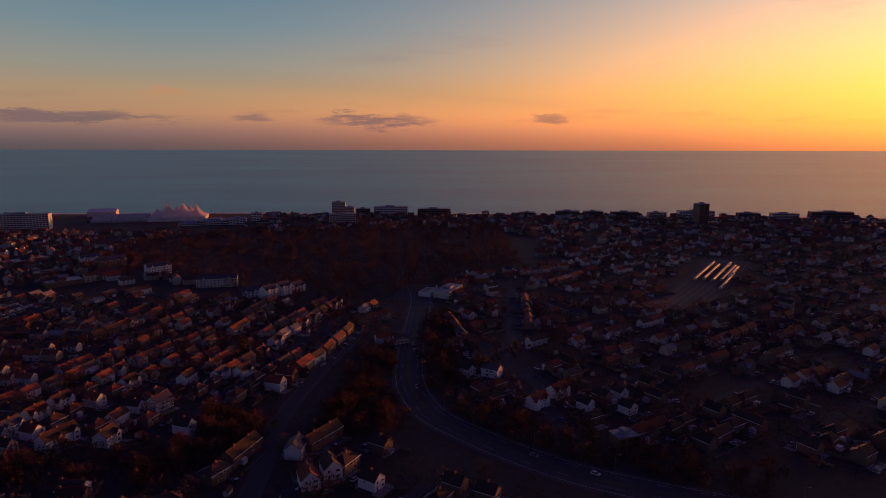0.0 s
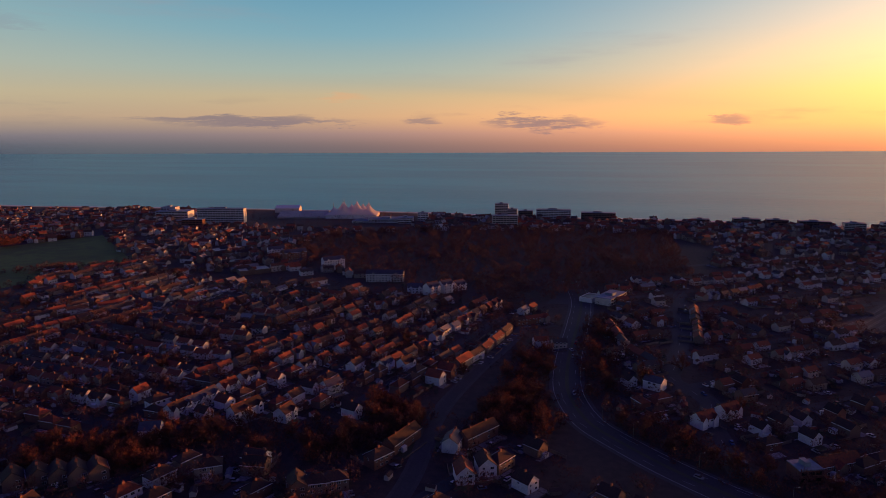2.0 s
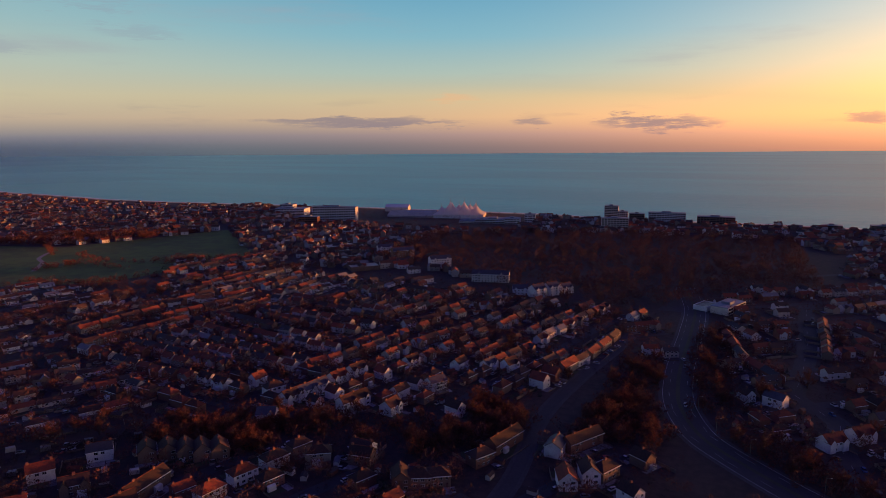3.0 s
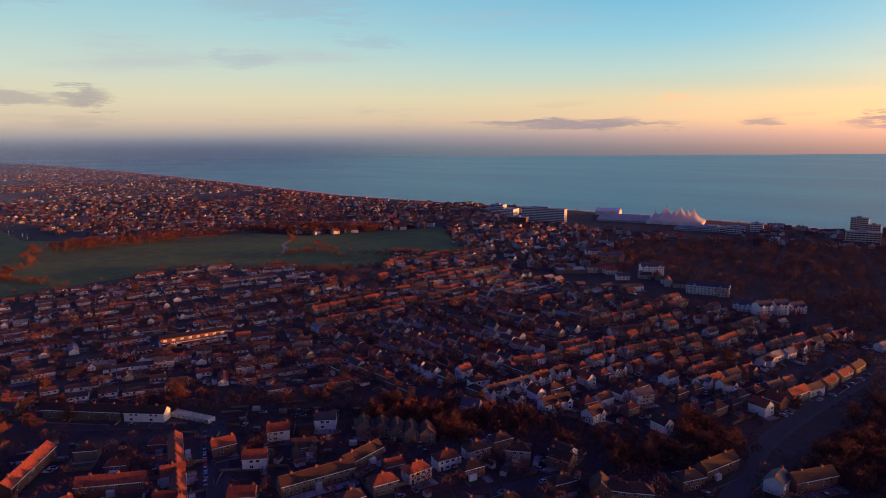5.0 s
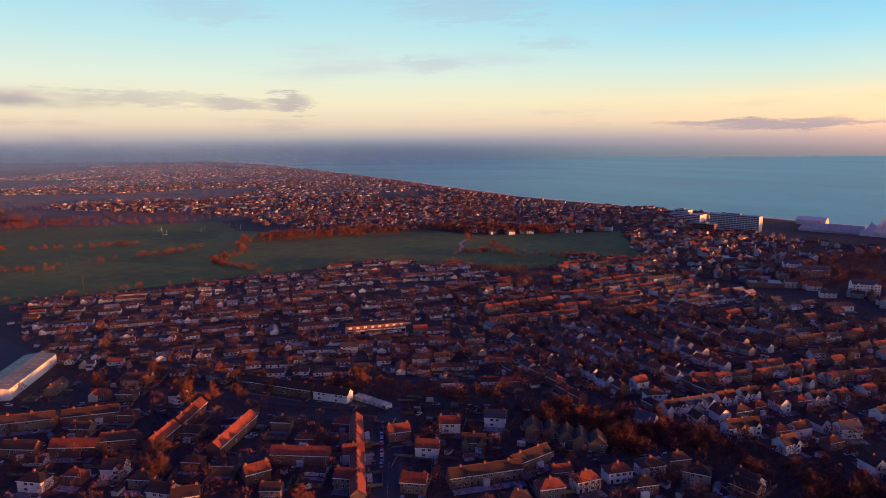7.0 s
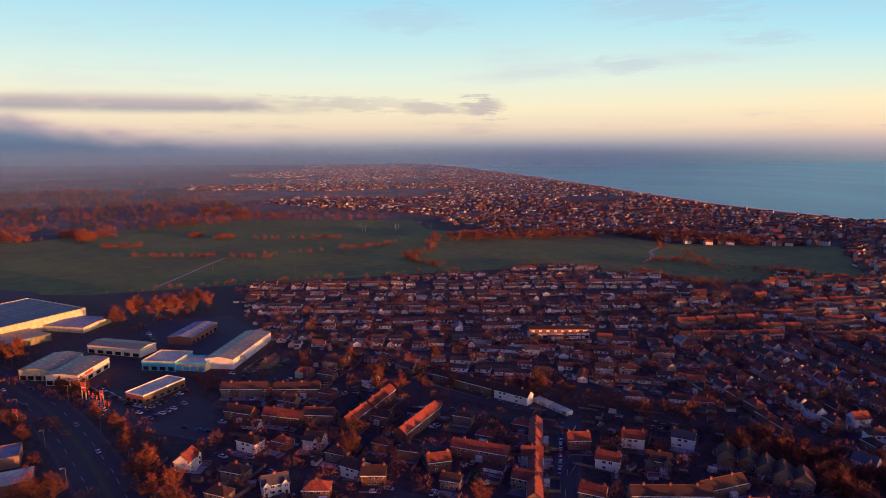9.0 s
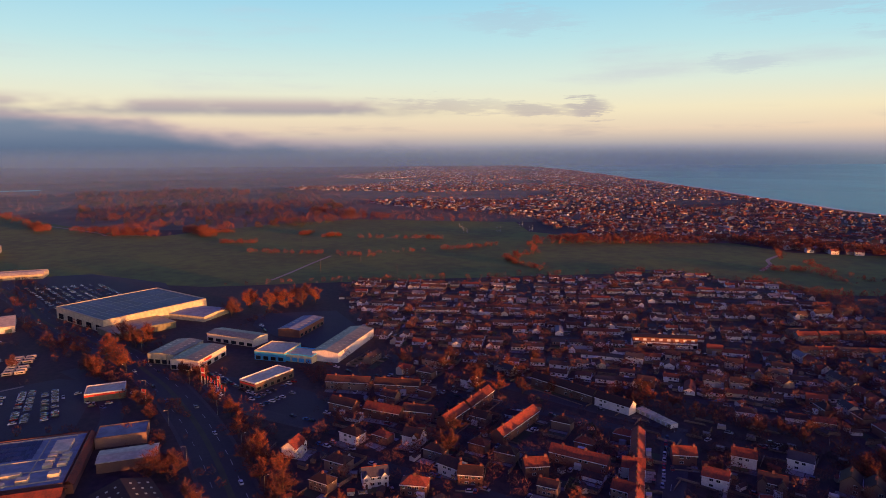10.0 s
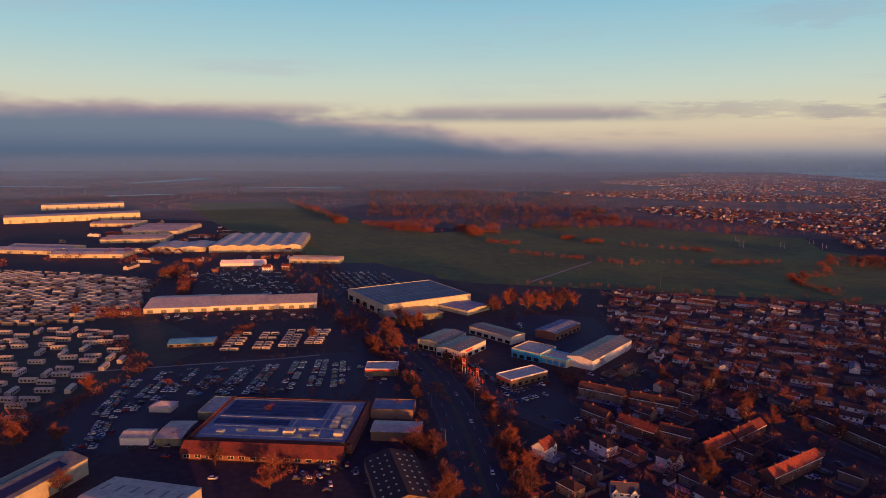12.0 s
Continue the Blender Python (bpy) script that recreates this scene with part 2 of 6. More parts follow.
def cloth_material():
    """White coated tent cloth: part of the sun shines through it."""
    m = bpy.data.materials.new("tent_cloth")
    m.use_nodes = True
    n = Nodes(m.node_tree)
    where = n.add("ShaderNodeNewGeometry").outputs["Position"]
    tone = n.mix(n.noise(where, .25, 4.0), (.70, .68, .63), (.86, .84, .80))
    front = n.add("ShaderNodeBsdfDiffuse", {"Color": tone})
    back = n.add("ShaderNodeBsdfTranslucent", {"Color": tone})
    both = n.add("ShaderNodeMixShader", {0: .5, 1: front.outputs[0], 2: back.outputs[0]})
    n.add("ShaderNodeOutputMaterial", {0: both.outputs[0]})
    MATS["tent_cloth"] = m


cloth_material()


def haze_sheet_material(name, depth, low, high):
    """See-through sheet with distance haze put into its blue, thinning out between two heights."""
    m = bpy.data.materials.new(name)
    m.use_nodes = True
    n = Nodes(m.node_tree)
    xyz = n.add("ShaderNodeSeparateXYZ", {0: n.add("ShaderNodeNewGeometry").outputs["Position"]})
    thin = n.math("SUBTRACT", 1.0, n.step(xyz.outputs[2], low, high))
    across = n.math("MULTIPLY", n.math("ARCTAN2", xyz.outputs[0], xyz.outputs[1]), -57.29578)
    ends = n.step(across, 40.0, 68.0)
    # haze tone put into the sheet's colour
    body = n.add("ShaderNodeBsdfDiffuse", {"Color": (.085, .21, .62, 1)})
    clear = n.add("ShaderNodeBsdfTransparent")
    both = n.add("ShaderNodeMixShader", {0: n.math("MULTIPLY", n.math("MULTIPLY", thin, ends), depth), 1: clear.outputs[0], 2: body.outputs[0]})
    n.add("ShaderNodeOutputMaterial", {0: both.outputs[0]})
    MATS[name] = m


def sea_material():
    m = bpy.data.materials.new("sea_water")
    m.use_nodes = True
    n = Nodes(m.node_tree)
    where = n.add("ShaderNodeNewGeometry").outputs["Position"]
    swell = n.add("ShaderNodeVectorMath", {0: where, 1: (1.0, 2.2, 1.0)}, operation="MULTIPLY").outputs[0]
    h = n.math("ADD", n.noise(swell, .02, 5.0, .65), n.math("MULTIPLY", n.noise(swell, .12, 3.0), .12))
    dent = n.add("ShaderNodeBump", {"Strength": .45, "Distance": 3.0, "Height": h})
    drift = n.add("ShaderNodeVectorMath", {0: where, 1: (.25, 1.0, 1.0)}, operation="MULTIPLY").outputs[0]
    tone = n.mix(n.step(n.noise(drift, .0035, 4.0), .35, .65), (.014, .40, .38), (.022, .50, .46))
    b = n.add("ShaderNodeBsdfPrincipled", {"Base Color": tone, "Roughness": .30, "IOR": 1.33, "Specular IOR Level": .20, "Normal": dent.outputs[0]})
    n.add("ShaderNodeOutputMaterial", {0: b.outputs[0]})
    MATS["sea_water"] = m


sea_material()

# ---- building tools ----


class Geo:
    """Vertices and faces with a material number each."""

    def __init__(self):
        self.v, self.f, self.m = [], [], []

    def face(self, pts, mat=0):
        i = len(self.v)
        self.v += [tuple(p) for p in pts]
        self.f.append(tuple(range(i, i + len(pts))))
        self.m.append(mat)

    def solid(self, lower, upper, mat=0, bottom=False):
        """A body between two rings of points that run counter-clockwise from above."""
        i, k = len(self.v), len(lower)
        self.v += [tuple(p) for p in lower] + [tuple(p) for p in upper]
        for a in range(k):
            b = (a + 1) % k
            self.f.append((i + a, i + b, i + k + b, i + k + a))
            self.m.append(mat)
        self.f.append(tuple(range(i + k, i + 2 * k)))
        self.m.append(mat)
        if bottom:
            self.f.append(tuple(range(i + k - 1, i - 1, -1)))
            self.m.append(mat)

    def box(self, x0, y0, z0, x1, y1, z1, mat=0, bottom=False, inset=0.0):
        e = inset
        self.solid([(x0, y0, z0), (x1, y0, z0), (x1, y1, z0), (x0, y1, z0)],
                   [(x0 + e, y0 + e, z1), (x1 - e, y0 + e, z1), (x1 - e, y1 - e, z1), (x0 + e, y1 - e, z1)], mat, bottom)

    def gable(self, x0, y0, x1, y1, eave, ridge, over=0.35, thick=0.22, mat=0, along="x"):
        """A pitched roof with thickness, its ridge along x or y."""
        def turn(p):
            return p if along == "x" else (p[1], p[0], p[2])
        if along == "y":
            x0, y0, x1, y1 = y0, x0, y1, x1
        yc = (y0 + y1) / 2
        slope = (ridge - eave) / ((y1 - y0) / 2)
        x0, x1, lo = x0 - over, x1 + over, eave - over * slope
        for s, ye in ((-1, y0 - over), (1, y1 + over)):
            ring = [(x0, ye, lo), (x1, ye, lo), (x1, yc, ridge), (x0, yc, ridge)]
            top = [(x, y, z + thick) for x, y, z in ring]
            if (s > 0) != (along == "y"):
                ring.reverse(), top.reverse()
            self.solid([turn(p) for p in ring], [turn(p) for p in top], mat, True)

    def hip(self, x0, y0, x1, y1, eave, ridge, over=0.35, mat=0, cut=1.0):
        x0, y0, x1, y1 = x0 - over, y0 - over, x1 + over, y1 + over
        h = (y1 - y0) / 2 * cut
        yc = (y0 + y1) / 2
        a, b = (x0 + h, yc, ridge), (x1 - h, yc, ridge)
        p = [(x0, y0, eave), (x1, y0, eave), (x1, y1, eave), (x0, y1, eave)]
        q = [(x, y, z - 0.18) for x, y, z in p]
        for i in range(4):
            j = (i + 1) % 4
            self.face([q[i], q[j], p[j], p[i]], mat)
        self.face([p[0], p[1], b, a], mat)
        self.face([p[2], p[3], a, b], mat)
        self.face([p[1], p[2], b], mat)
        self.face([p[3], p[0], a], mat)
        self.face(q[::-1], mat)

    def gable_walls(self, x0, y0, x1, y1, eave, ridge, mat=0, along="x"):
        """Walls with pointed ends."""
        yc, xc = (y0 + y1) / 2, (x0 + x1) / 2
        if along == "x":
            self.face([(x0, y0, 0), (x1, y0, 0), (x1, y0, eave), (x0, y0, eave)], mat)
            self.face([(x1, y1, 0), (x0, y1, 0), (x0, y1, eave), (x1, y1, eave)], mat)
            self.face([(x1, y0, 0), (x1, y1, 0), (x1, y1, eave), (x1, yc, ridge), (x1, y0, eave)], mat)
            self.face([(x0, y1, 0), (x0, y0, 0), (x0, y0, eave), (x0, yc, ridge), (x0, y1, eave)], mat)
        else:
            self.face([(x0, y0, 0), (x1, y0, 0), (x1, y0, eave), (xc, y0, ridge), (x0, y0, eave)], mat)
            self.face([(x1, y1, 0), (x0, y1, 0), (x0, y1, eave), (xc, y1, ridge), (x1, y1, eave)], mat)
            self.face([(x1, y0, 0), (x1, y1, 0), (x1, y1, eave), (x1, y0, eave)], mat)
            self.face([(x0, y1, 0), (x0, y0, 0), (x0, y0, eave), (x0, y1, eave)], mat)

    def tube(self, a, b, ra, rb, sides=6, mat=0):
        a, b = Vector(a), Vector(b)
        axis = (b - a).normalized()
        u = axis.orthogonal().normalized()
        w = axis.cross(u)
        ring = [(math.cos(2 * math.pi * k / sides), math.sin(2 * math.pi * k / sides)) for k in range(sides)]
        self.solid([a + (u * c + w * s) * ra for c, s in ring], [b + (u * c + w * s) * rb for c, s in ring], mat)

    def mesh(self, name, mats):
        me = bpy.data.meshes.new(name)
        at, spots, order = {}, [], []
        for p in self.v:
            key = (round(p[0], 3), round(p[1], 3), round(p[2], 3))
            if key not in at:
                at[key] = len(spots)
                spots.append(p)
            order.append(at[key])
        me.from_pydata(spots, [], [tuple(order[i] for i in f) for f in self.f])
        for key in mats:
            me.materials.append(MATS[key])
        if len(mats) > 1:
            me.polygons.foreach_set("material_index", self.m)
        me.update()
        return me


def part(name, geo, mats, parent=None, label=""):
    """One mesh object, under a thing or a part where one is given. geo: a Geo or a mesh that is shared."""
    mats = (mats,) if isinstance(mats, str) else mats
    ob = new(name, geo.mesh(name, mats) if isinstance(geo, Geo) else geo)
    if parent is not None:
        ob.parent = parent
    return tagged(ob, label)


def thing(name, geo, mats, label, category, group="", at=None):
    ob = part(name, geo, mats)
    if at is not None:
        ob.matrix_world = at
    return tagged(ob, label, category, group)


def setting(name, geo, mats, label, category="", kind="structure"):
    return tagged(part(name, geo, mats), label, category or name, kind=kind)


def ribbon(points, width, z, geo=None, mat=0, soften=6):
    """A strip along a smooth line through the points."""
    geo = geo or Geo()
    pts = [Vector((x, y, 0)) for x, y in points]
    line = []
    for i in range(len(pts) - 1):
        p0, p1, p2, p3 = pts[max(i - 1, 0)], pts[i], pts[i + 1], pts[min(i + 2, len(pts) - 1)]
        for k in range(soften):
            t = k / soften
            line.append(0.5 * (2 * p1 + (p2 - p0) * t + (2 * p0 - 5 * p1 + 4 * p2 - p3) * t * t + (3 * p1 - p0 - 3 * p2 + p3) * t ** 3))
    line.append(pts[-1])
    sides = []
    for i, p in enumerate(line):
        d = (line[min(i + 1, len(line) - 1)] - line[max(i - 1, 0)]).normalized()
        s = Vector((-d.y, d.x, 0)) * width / 2
        sides.append(((p + s).to_tuple()[:2], (p - s).to_tuple()[:2]))
    for (a, b), (c, d) in zip(sides, sides[1:]):
        geo.face([(*b, z), (*d, z), (*c, z), (*a, z)], mat)
    return geo


def sheet(points, z):
    g = Geo()
    g.face([(x, y, z) for x, y in points])
    return g


def spin(x, y, angle, z=0.0):
    return pose(x, y, z, 0, 0, angle)

# ---- the land and the sea ----


def coast(x):
    """The shore's y at x."""
    xs = (-6500, -5600, -4640, -4100, -3130, -2430, -1900, -1450, -1000, -700, -300, 100, 500, 750, 1400, 3000, 5200)
    ys = (1180, 1260, 1372, 1395, 1325, 1258, 1185, 1120, 1135, 1178, 1176, 1162, 1138, 1108, 1040, 900, 700)
    return float(np.interp(x, xs, ys)) + 6 * math.sin(x / 90.0) + 3 * math.sin(x / 31.0)


def shore_strip(off0, z0, off1, z1, step=40):
    g = Geo()
    xs = list(range(-6500, 5201, step))
    for a, b in zip(xs, xs[1:]):
        g.face([(a, coast(a) + off0, z0), (b, coast(b) + off0, z0), (b, coast(b) + off1, z1), (a, coast(a) + off1, z1)])
    return g


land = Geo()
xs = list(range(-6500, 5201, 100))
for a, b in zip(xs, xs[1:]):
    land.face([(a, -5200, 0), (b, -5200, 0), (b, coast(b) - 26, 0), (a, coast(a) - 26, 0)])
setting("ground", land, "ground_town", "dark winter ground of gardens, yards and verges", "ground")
setting("beach", shore_strip(-26, 0, 14, -3.2), "sand", "pale shingle and sand beach sloping to the sea", "beach")
setting("surf", shore_strip(3, -2.1, 16, -2.55), "surf_foam", "thin white line of breaking surf", "surf")
sea = Geo()
for a, b in zip(xs, xs[1:]):
    sea.face([(a, coast(a) - 5, -2.6), (b, coast(b) - 5, -2.6), (b, 6500, -2.6), (a, 6500, -2.6)])
setting("water", sea, "sea_water", "calm grey-blue evening sea", "sea")

far_fields = Geo()
for a, b in zip(xs, xs[1:]):
    if b <= -1300:
        far_fields.face([(a, -5200, .015), (b, -5200, .015), (b, min(coast(b) - 40, 500 + (b + 1300) * -.18), .015), (a, min(coast(a) - 40, 500 + (a + 1300) * -.18), .015)])
setting("farmland", far_fields, "farmland", "wide bare winter farmland of stubble and pasture", "fields")

# upright sheets that imitate haze far off over the plain and the coast
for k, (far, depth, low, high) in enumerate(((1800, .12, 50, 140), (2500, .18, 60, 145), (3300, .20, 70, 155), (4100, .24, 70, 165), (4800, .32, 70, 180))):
    haze_sheet_material("mist_%d" % k, depth, low, high)
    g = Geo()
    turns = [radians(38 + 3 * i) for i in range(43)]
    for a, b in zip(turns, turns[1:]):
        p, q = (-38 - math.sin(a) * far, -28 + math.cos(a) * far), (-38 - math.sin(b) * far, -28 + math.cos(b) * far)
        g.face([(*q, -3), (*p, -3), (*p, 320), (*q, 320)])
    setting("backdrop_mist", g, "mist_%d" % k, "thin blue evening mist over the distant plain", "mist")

# meadows along the stream, and playing fields
setting("meadow", sheet([(-1700, -1230), (-1000, -590), (-860, -420), (-770, -180), (-770, 60), (-760, 350), (-620, 450), (-560, 620), (-760, 800),
                         (-860, 590), (-960, 560), (-1020, 400), (-1170, 280), (-1310, 270), (-1410, 10), (-1370, -150), (-1210, -345), (-1400, -560), (-1850, -960)], .03),
        "grass", "open green grazing meadow", "meadow")

ROADS = [
    ("road", [(-258, -62), (-310, -81), (-355, -97), (-403, -117), (-455, -143), (-490, -165), (-530, -192), (-592, -247), (-650, -297), (-735, -350), (-800, -400), (-900, -440)], 22, "asphalt"),
    ("road", [(-62, 640), (-50, 560), (-50, 490), (-52, 435), (-53, 400), (-52, 360), (-48, 334), (-38, 306), (-22, 286), (6, 259), (40, 236), (110, 208), (200, 190)], 17.5, "asphalt"),
    ("road", [(-90, 470), (-98, 420), (-108, 370), (-117, 300), (-113, 226), (-120, 170)], 6, "asphalt"),
    ("road", [(40, 610), (36, 576), (28, 490), (18, 420), (10, 382), (20, 362), (28, 345), (24, 318), (30, 262)], 8.5, "asphalt"),
    ("road", [(-350, 141), (-310, 119), (-273, 97), (-200, 58)], 9, "asphalt"),
    ("road", [(-350, 141), (-385, 105), (-440, 55), (-470, 15), (-500, 0)], 7, "asphalt"),
    ("road", [(-462, -120), (-440, -108), (-410, -85), (-395, -65), (-380, -45)], 7, "asphalt"),
    ("road", [(-380, -160), (-420, -165), (-470, -190), (-505, -220)], 8, "asphalt"),
]
# belts of trees, with half their width, and ground that holds no houses
BELTS = [
    ([(-490, 2), (-466, 44), (-440, 75), (-400, 128), (-366, 162), (-330, 196), (-290, 215), (-262, 226)], 11),
    ([(-262, 226), (-235, 240), (-205, 252), (-165, 256), (-135, 262)], 20),
    ([(-62, 290), (-74, 330), (-78, 370), (-76, 410)], 8),
    ([(-18, 312), (8, 283), (52, 254), (110, 230)], 9),
    ([(-30, 330), (-36, 380), (-34, 440), (-30, 500)], 7),
    ([(-290, 205), (-262, 214), (-232, 228)], 14),
    ([(-160, 245), (-130, 285), (-150, 300)], 12),
    ([(-84, 290), (-80, 330)], 10),
]
CLEAR = [
    [(-420, 660), (-440, 870), (-300, 945), (-160, 980), (60, 985), (110, 850), (80, 690), (-20, 640), (-70, 545), (-160, 532), (-240, 590), (-330, 650)],
    [(-560, -420), (-230, -420), (-230, -95), (-420, -130), (-500, -220)],
    [(-520, -200), (-430, -120), (-350, -70), (-420, -20), (-600, -20), (-720, -120)],
    [(150, 520), (185, 500), (300, 650), (345, 740), (290, 760), (195, 620)],
]


def shifted(line, off):
    out = []
    for i, (x, y) in enumerate(line):
        ax, ay = line[max(i - 1, 0)]
        bx, by = line[min(i + 1, len(line) - 1)]
        k = math.hypot(bx - ax, by - ay)
        out.append((x - (by - ay) / k * off, y + (bx - ax) / k * off))
    return out


def dashes(line, z, width=.25, on=6.0, every=18.0):
    """Painted dashes along a line."""
    g = Geo()
    for (ax, ay), (bx, by) in zip(line, line[1:]):
        k = math.hypot(bx - ax, by - ay)
        d = 0.0
        while d + on < k:
            p, q = d / k, (d + on) / k
            ribbon([(ax + (bx - ax) * p, ay + (by - ay) * p), (ax + (bx - ax) * q, ay + (by - ay) * q)], width, z, g, soften=1)
            d += every
    return g


for i, (name, line, width, m) in enumerate(ROADS):
    z = .08 + .012 * i
    setting("pavement", ribbon(line, width + 4, z), "pavement", "paved footway along a town road", "pavement")
    setting("road", ribbon(line, width, z + .10), m, "dark asphalt road", "road")
    if 15 < width < 20:
        for off in (-width / 2 + .4, width / 2 - .4):
            tagged(part("edge_line", ribbon(shifted(line, off), .3, z + .106), "road_paint"), "white line along a road's edge", "road marking", kind="structure")
    if width > 15:
        setting("verge", ribbon(line, width * .13, z + .20), "rough_grass", "grass strip between two carriageways", "verge")
        for off in (-width * .28, width * .28):
            tagged(part("lane_marking", dashes(shifted(line, off), z + .108), "road_paint"), "white dashed lane marking", "road marking", kind="structure")
    elif width > 8:
        tagged(part("lane_marking", dashes(line, z + .108), "road_paint"), "white dashed lane marking", "road marking", kind="structure")

# paths, hedged field edges and water over the meadows
setting("footpath", ribbon([(-795, -114), (-840, -95), (-900, -72), (-954, -49)], 4, .05), "sand", "pale gravel footpath over the meadow", "path")
setting("footpath", ribbon([(-846, 560), (-815, 520), (-782, 500), (-745, 462)], 5, .056), "sand", "pale gravel footpath between fields", "path")
setting("footpath", ribbon([(-1450, -640), (-1338, -520), (-1275, -460), (-1233, -426), (-1236, -352)], 4, .062), "sand", "pale track round the meadow", "path")
setting("playing_field", sheet([(-1396, -3), (-1130, -36), (-1072, 160), (-1060, 250), (-1120, 290), (-1305, 309)], .045), "grass", "mown green playing field", "field")
setting("ploughed_field", sheet([(-1223, 554), (-1146, 653), (-1023, 652), (-953, 589), (-972, 522), (-1070, 545)], .045), "ploughed", "bare red-brown ploughed field", "field")
for ring in ([(-2280, -2560), (-2340, -2150), (-2380, -2150), (-2330, -2560)], [(-2680, -2240), (-3280, -2260), (-3300, -2120), (-2700, -2180)],
             [(-1900, -1650), (-2050, -1500), (-2080, -1530), (-1930, -1690)], [(-2500, -1500), (-2560, -1100), (-2620, -1100), (-2560, -1520)]):
    setting("flood_water", sheet(ring, .07), "sea_water", "shallow flood water on a far field", "water")

# ---- kinds of things ----


def palette(name, stops, rough=.85, shift=.2):
    """Pieces of one mesh that each take one of some colours."""
    m = bpy.data.materials.new(name)
    m.use_nodes = True
    n = Nodes(m.node_tree)
    geo = n.add("ShaderNodeNewGeometry")
    node = n.add("ShaderNodeValToRGB", {0: geo.outputs["Random Per Island"]})
    node.color_ramp.interpolation = "CONSTANT"
    while len(node.color_ramp.elements) < len(stops):
        node.color_ramp.elements.new(0.5)
    for el, (pos, col) in zip(node.color_ramp.elements, stops):
        el.position, el.color = pos, (*col, 1.0)
    grain = n.noise(geo.outputs["Position"], .9, 3.0)
    col = n.mix(n.math("MULTIPLY", grain, shift * 2), node.outputs[0], (.08, .06, .05))
    b = n.add("ShaderNodeBsdfPrincipled", {"Base Color": col, "Roughness": rough})
    n.add("ShaderNodeOutputMaterial", {0: b.outputs[0]})
    MATS[name] = m


palette("far_walls", [(0, (.72, .70, .68)), (.26, (.24, .10, .07)), (.52, (.24, .17, .13)), (.72, (.62, .55, .45)), (.85, (.40, .32, .24))])
palette("far_pale_walls", [(0, (.80, .79, .78)), (.6, (.70, .66, .58)), (.80, (.30, .16, .11)), (.90, (.50, .43, .34))], .85, .1)
palette("far_dark_roofs", [(0, (.050, .026, .024)), (.42, (.085, .032, .024)), (.62, (.20, .045, .022)), (.82, (.045, .042, .048)), (.94, (.24, .24, .26))])
palette("far_roofs", [(0, (.22, .042, .020)), (.28, (.060, .028, .024)), (.62, (.05, .045, .05)), (.78, (.26, .055, .024)), (.95, (.22, .22, .24))])
palette("far_caravans", [(0, (.46, .42, .34)), (.35, (.22, .19, .16)), (.60, (.62, .58, .48)), (.84, (.12, .10, .09))], rough=.5)

SHARED = {}


def window_mesh(w, h):
    key = ("window", w, h)
    if key not in SHARED:
        g = Geo()
        g.box(-w / 2, -.07, 0, w / 2, .02, h, 0, True)
        k = 2 if w > .9 else 1
        for i in range(k):
            a, b = -w / 2 + .08 + i * (w - .08) / k, -w / 2 + (i + 1) * (w - .08) / k
            g.face([(a, -.076, .08), (b, -.076, .08), (b, -.076, h - .08), (a, -.076, h - .08)], 1)
        SHARED[key] = g.mesh("window", ("upvc_white", "window_glass"))
    return SHARED[key]


def door_mesh(w=1.0, h=2.1):
    if "door" not in SHARED:
        g = Geo()
        g.box(-w / 2, -.08, 0, w / 2, .02, h, 0)
        g.face([(-w / 4, -.086, h * .6), (w / 4, -.086, h * .6), (w / 4, -.086, h * .9), (-w / 4, -.086, h * .9)], 1)
        SHARED["door"] = g.mesh("door", ("door_paint", "window_glass"))
    return SHARED["door"]


def fit_in(root, name, mesh, x, y, z, turn=0):
    ob = part(name, mesh, (), root)
    ob.matrix_basis = pose(x, y, z, 0, 0, turn)
    return ob


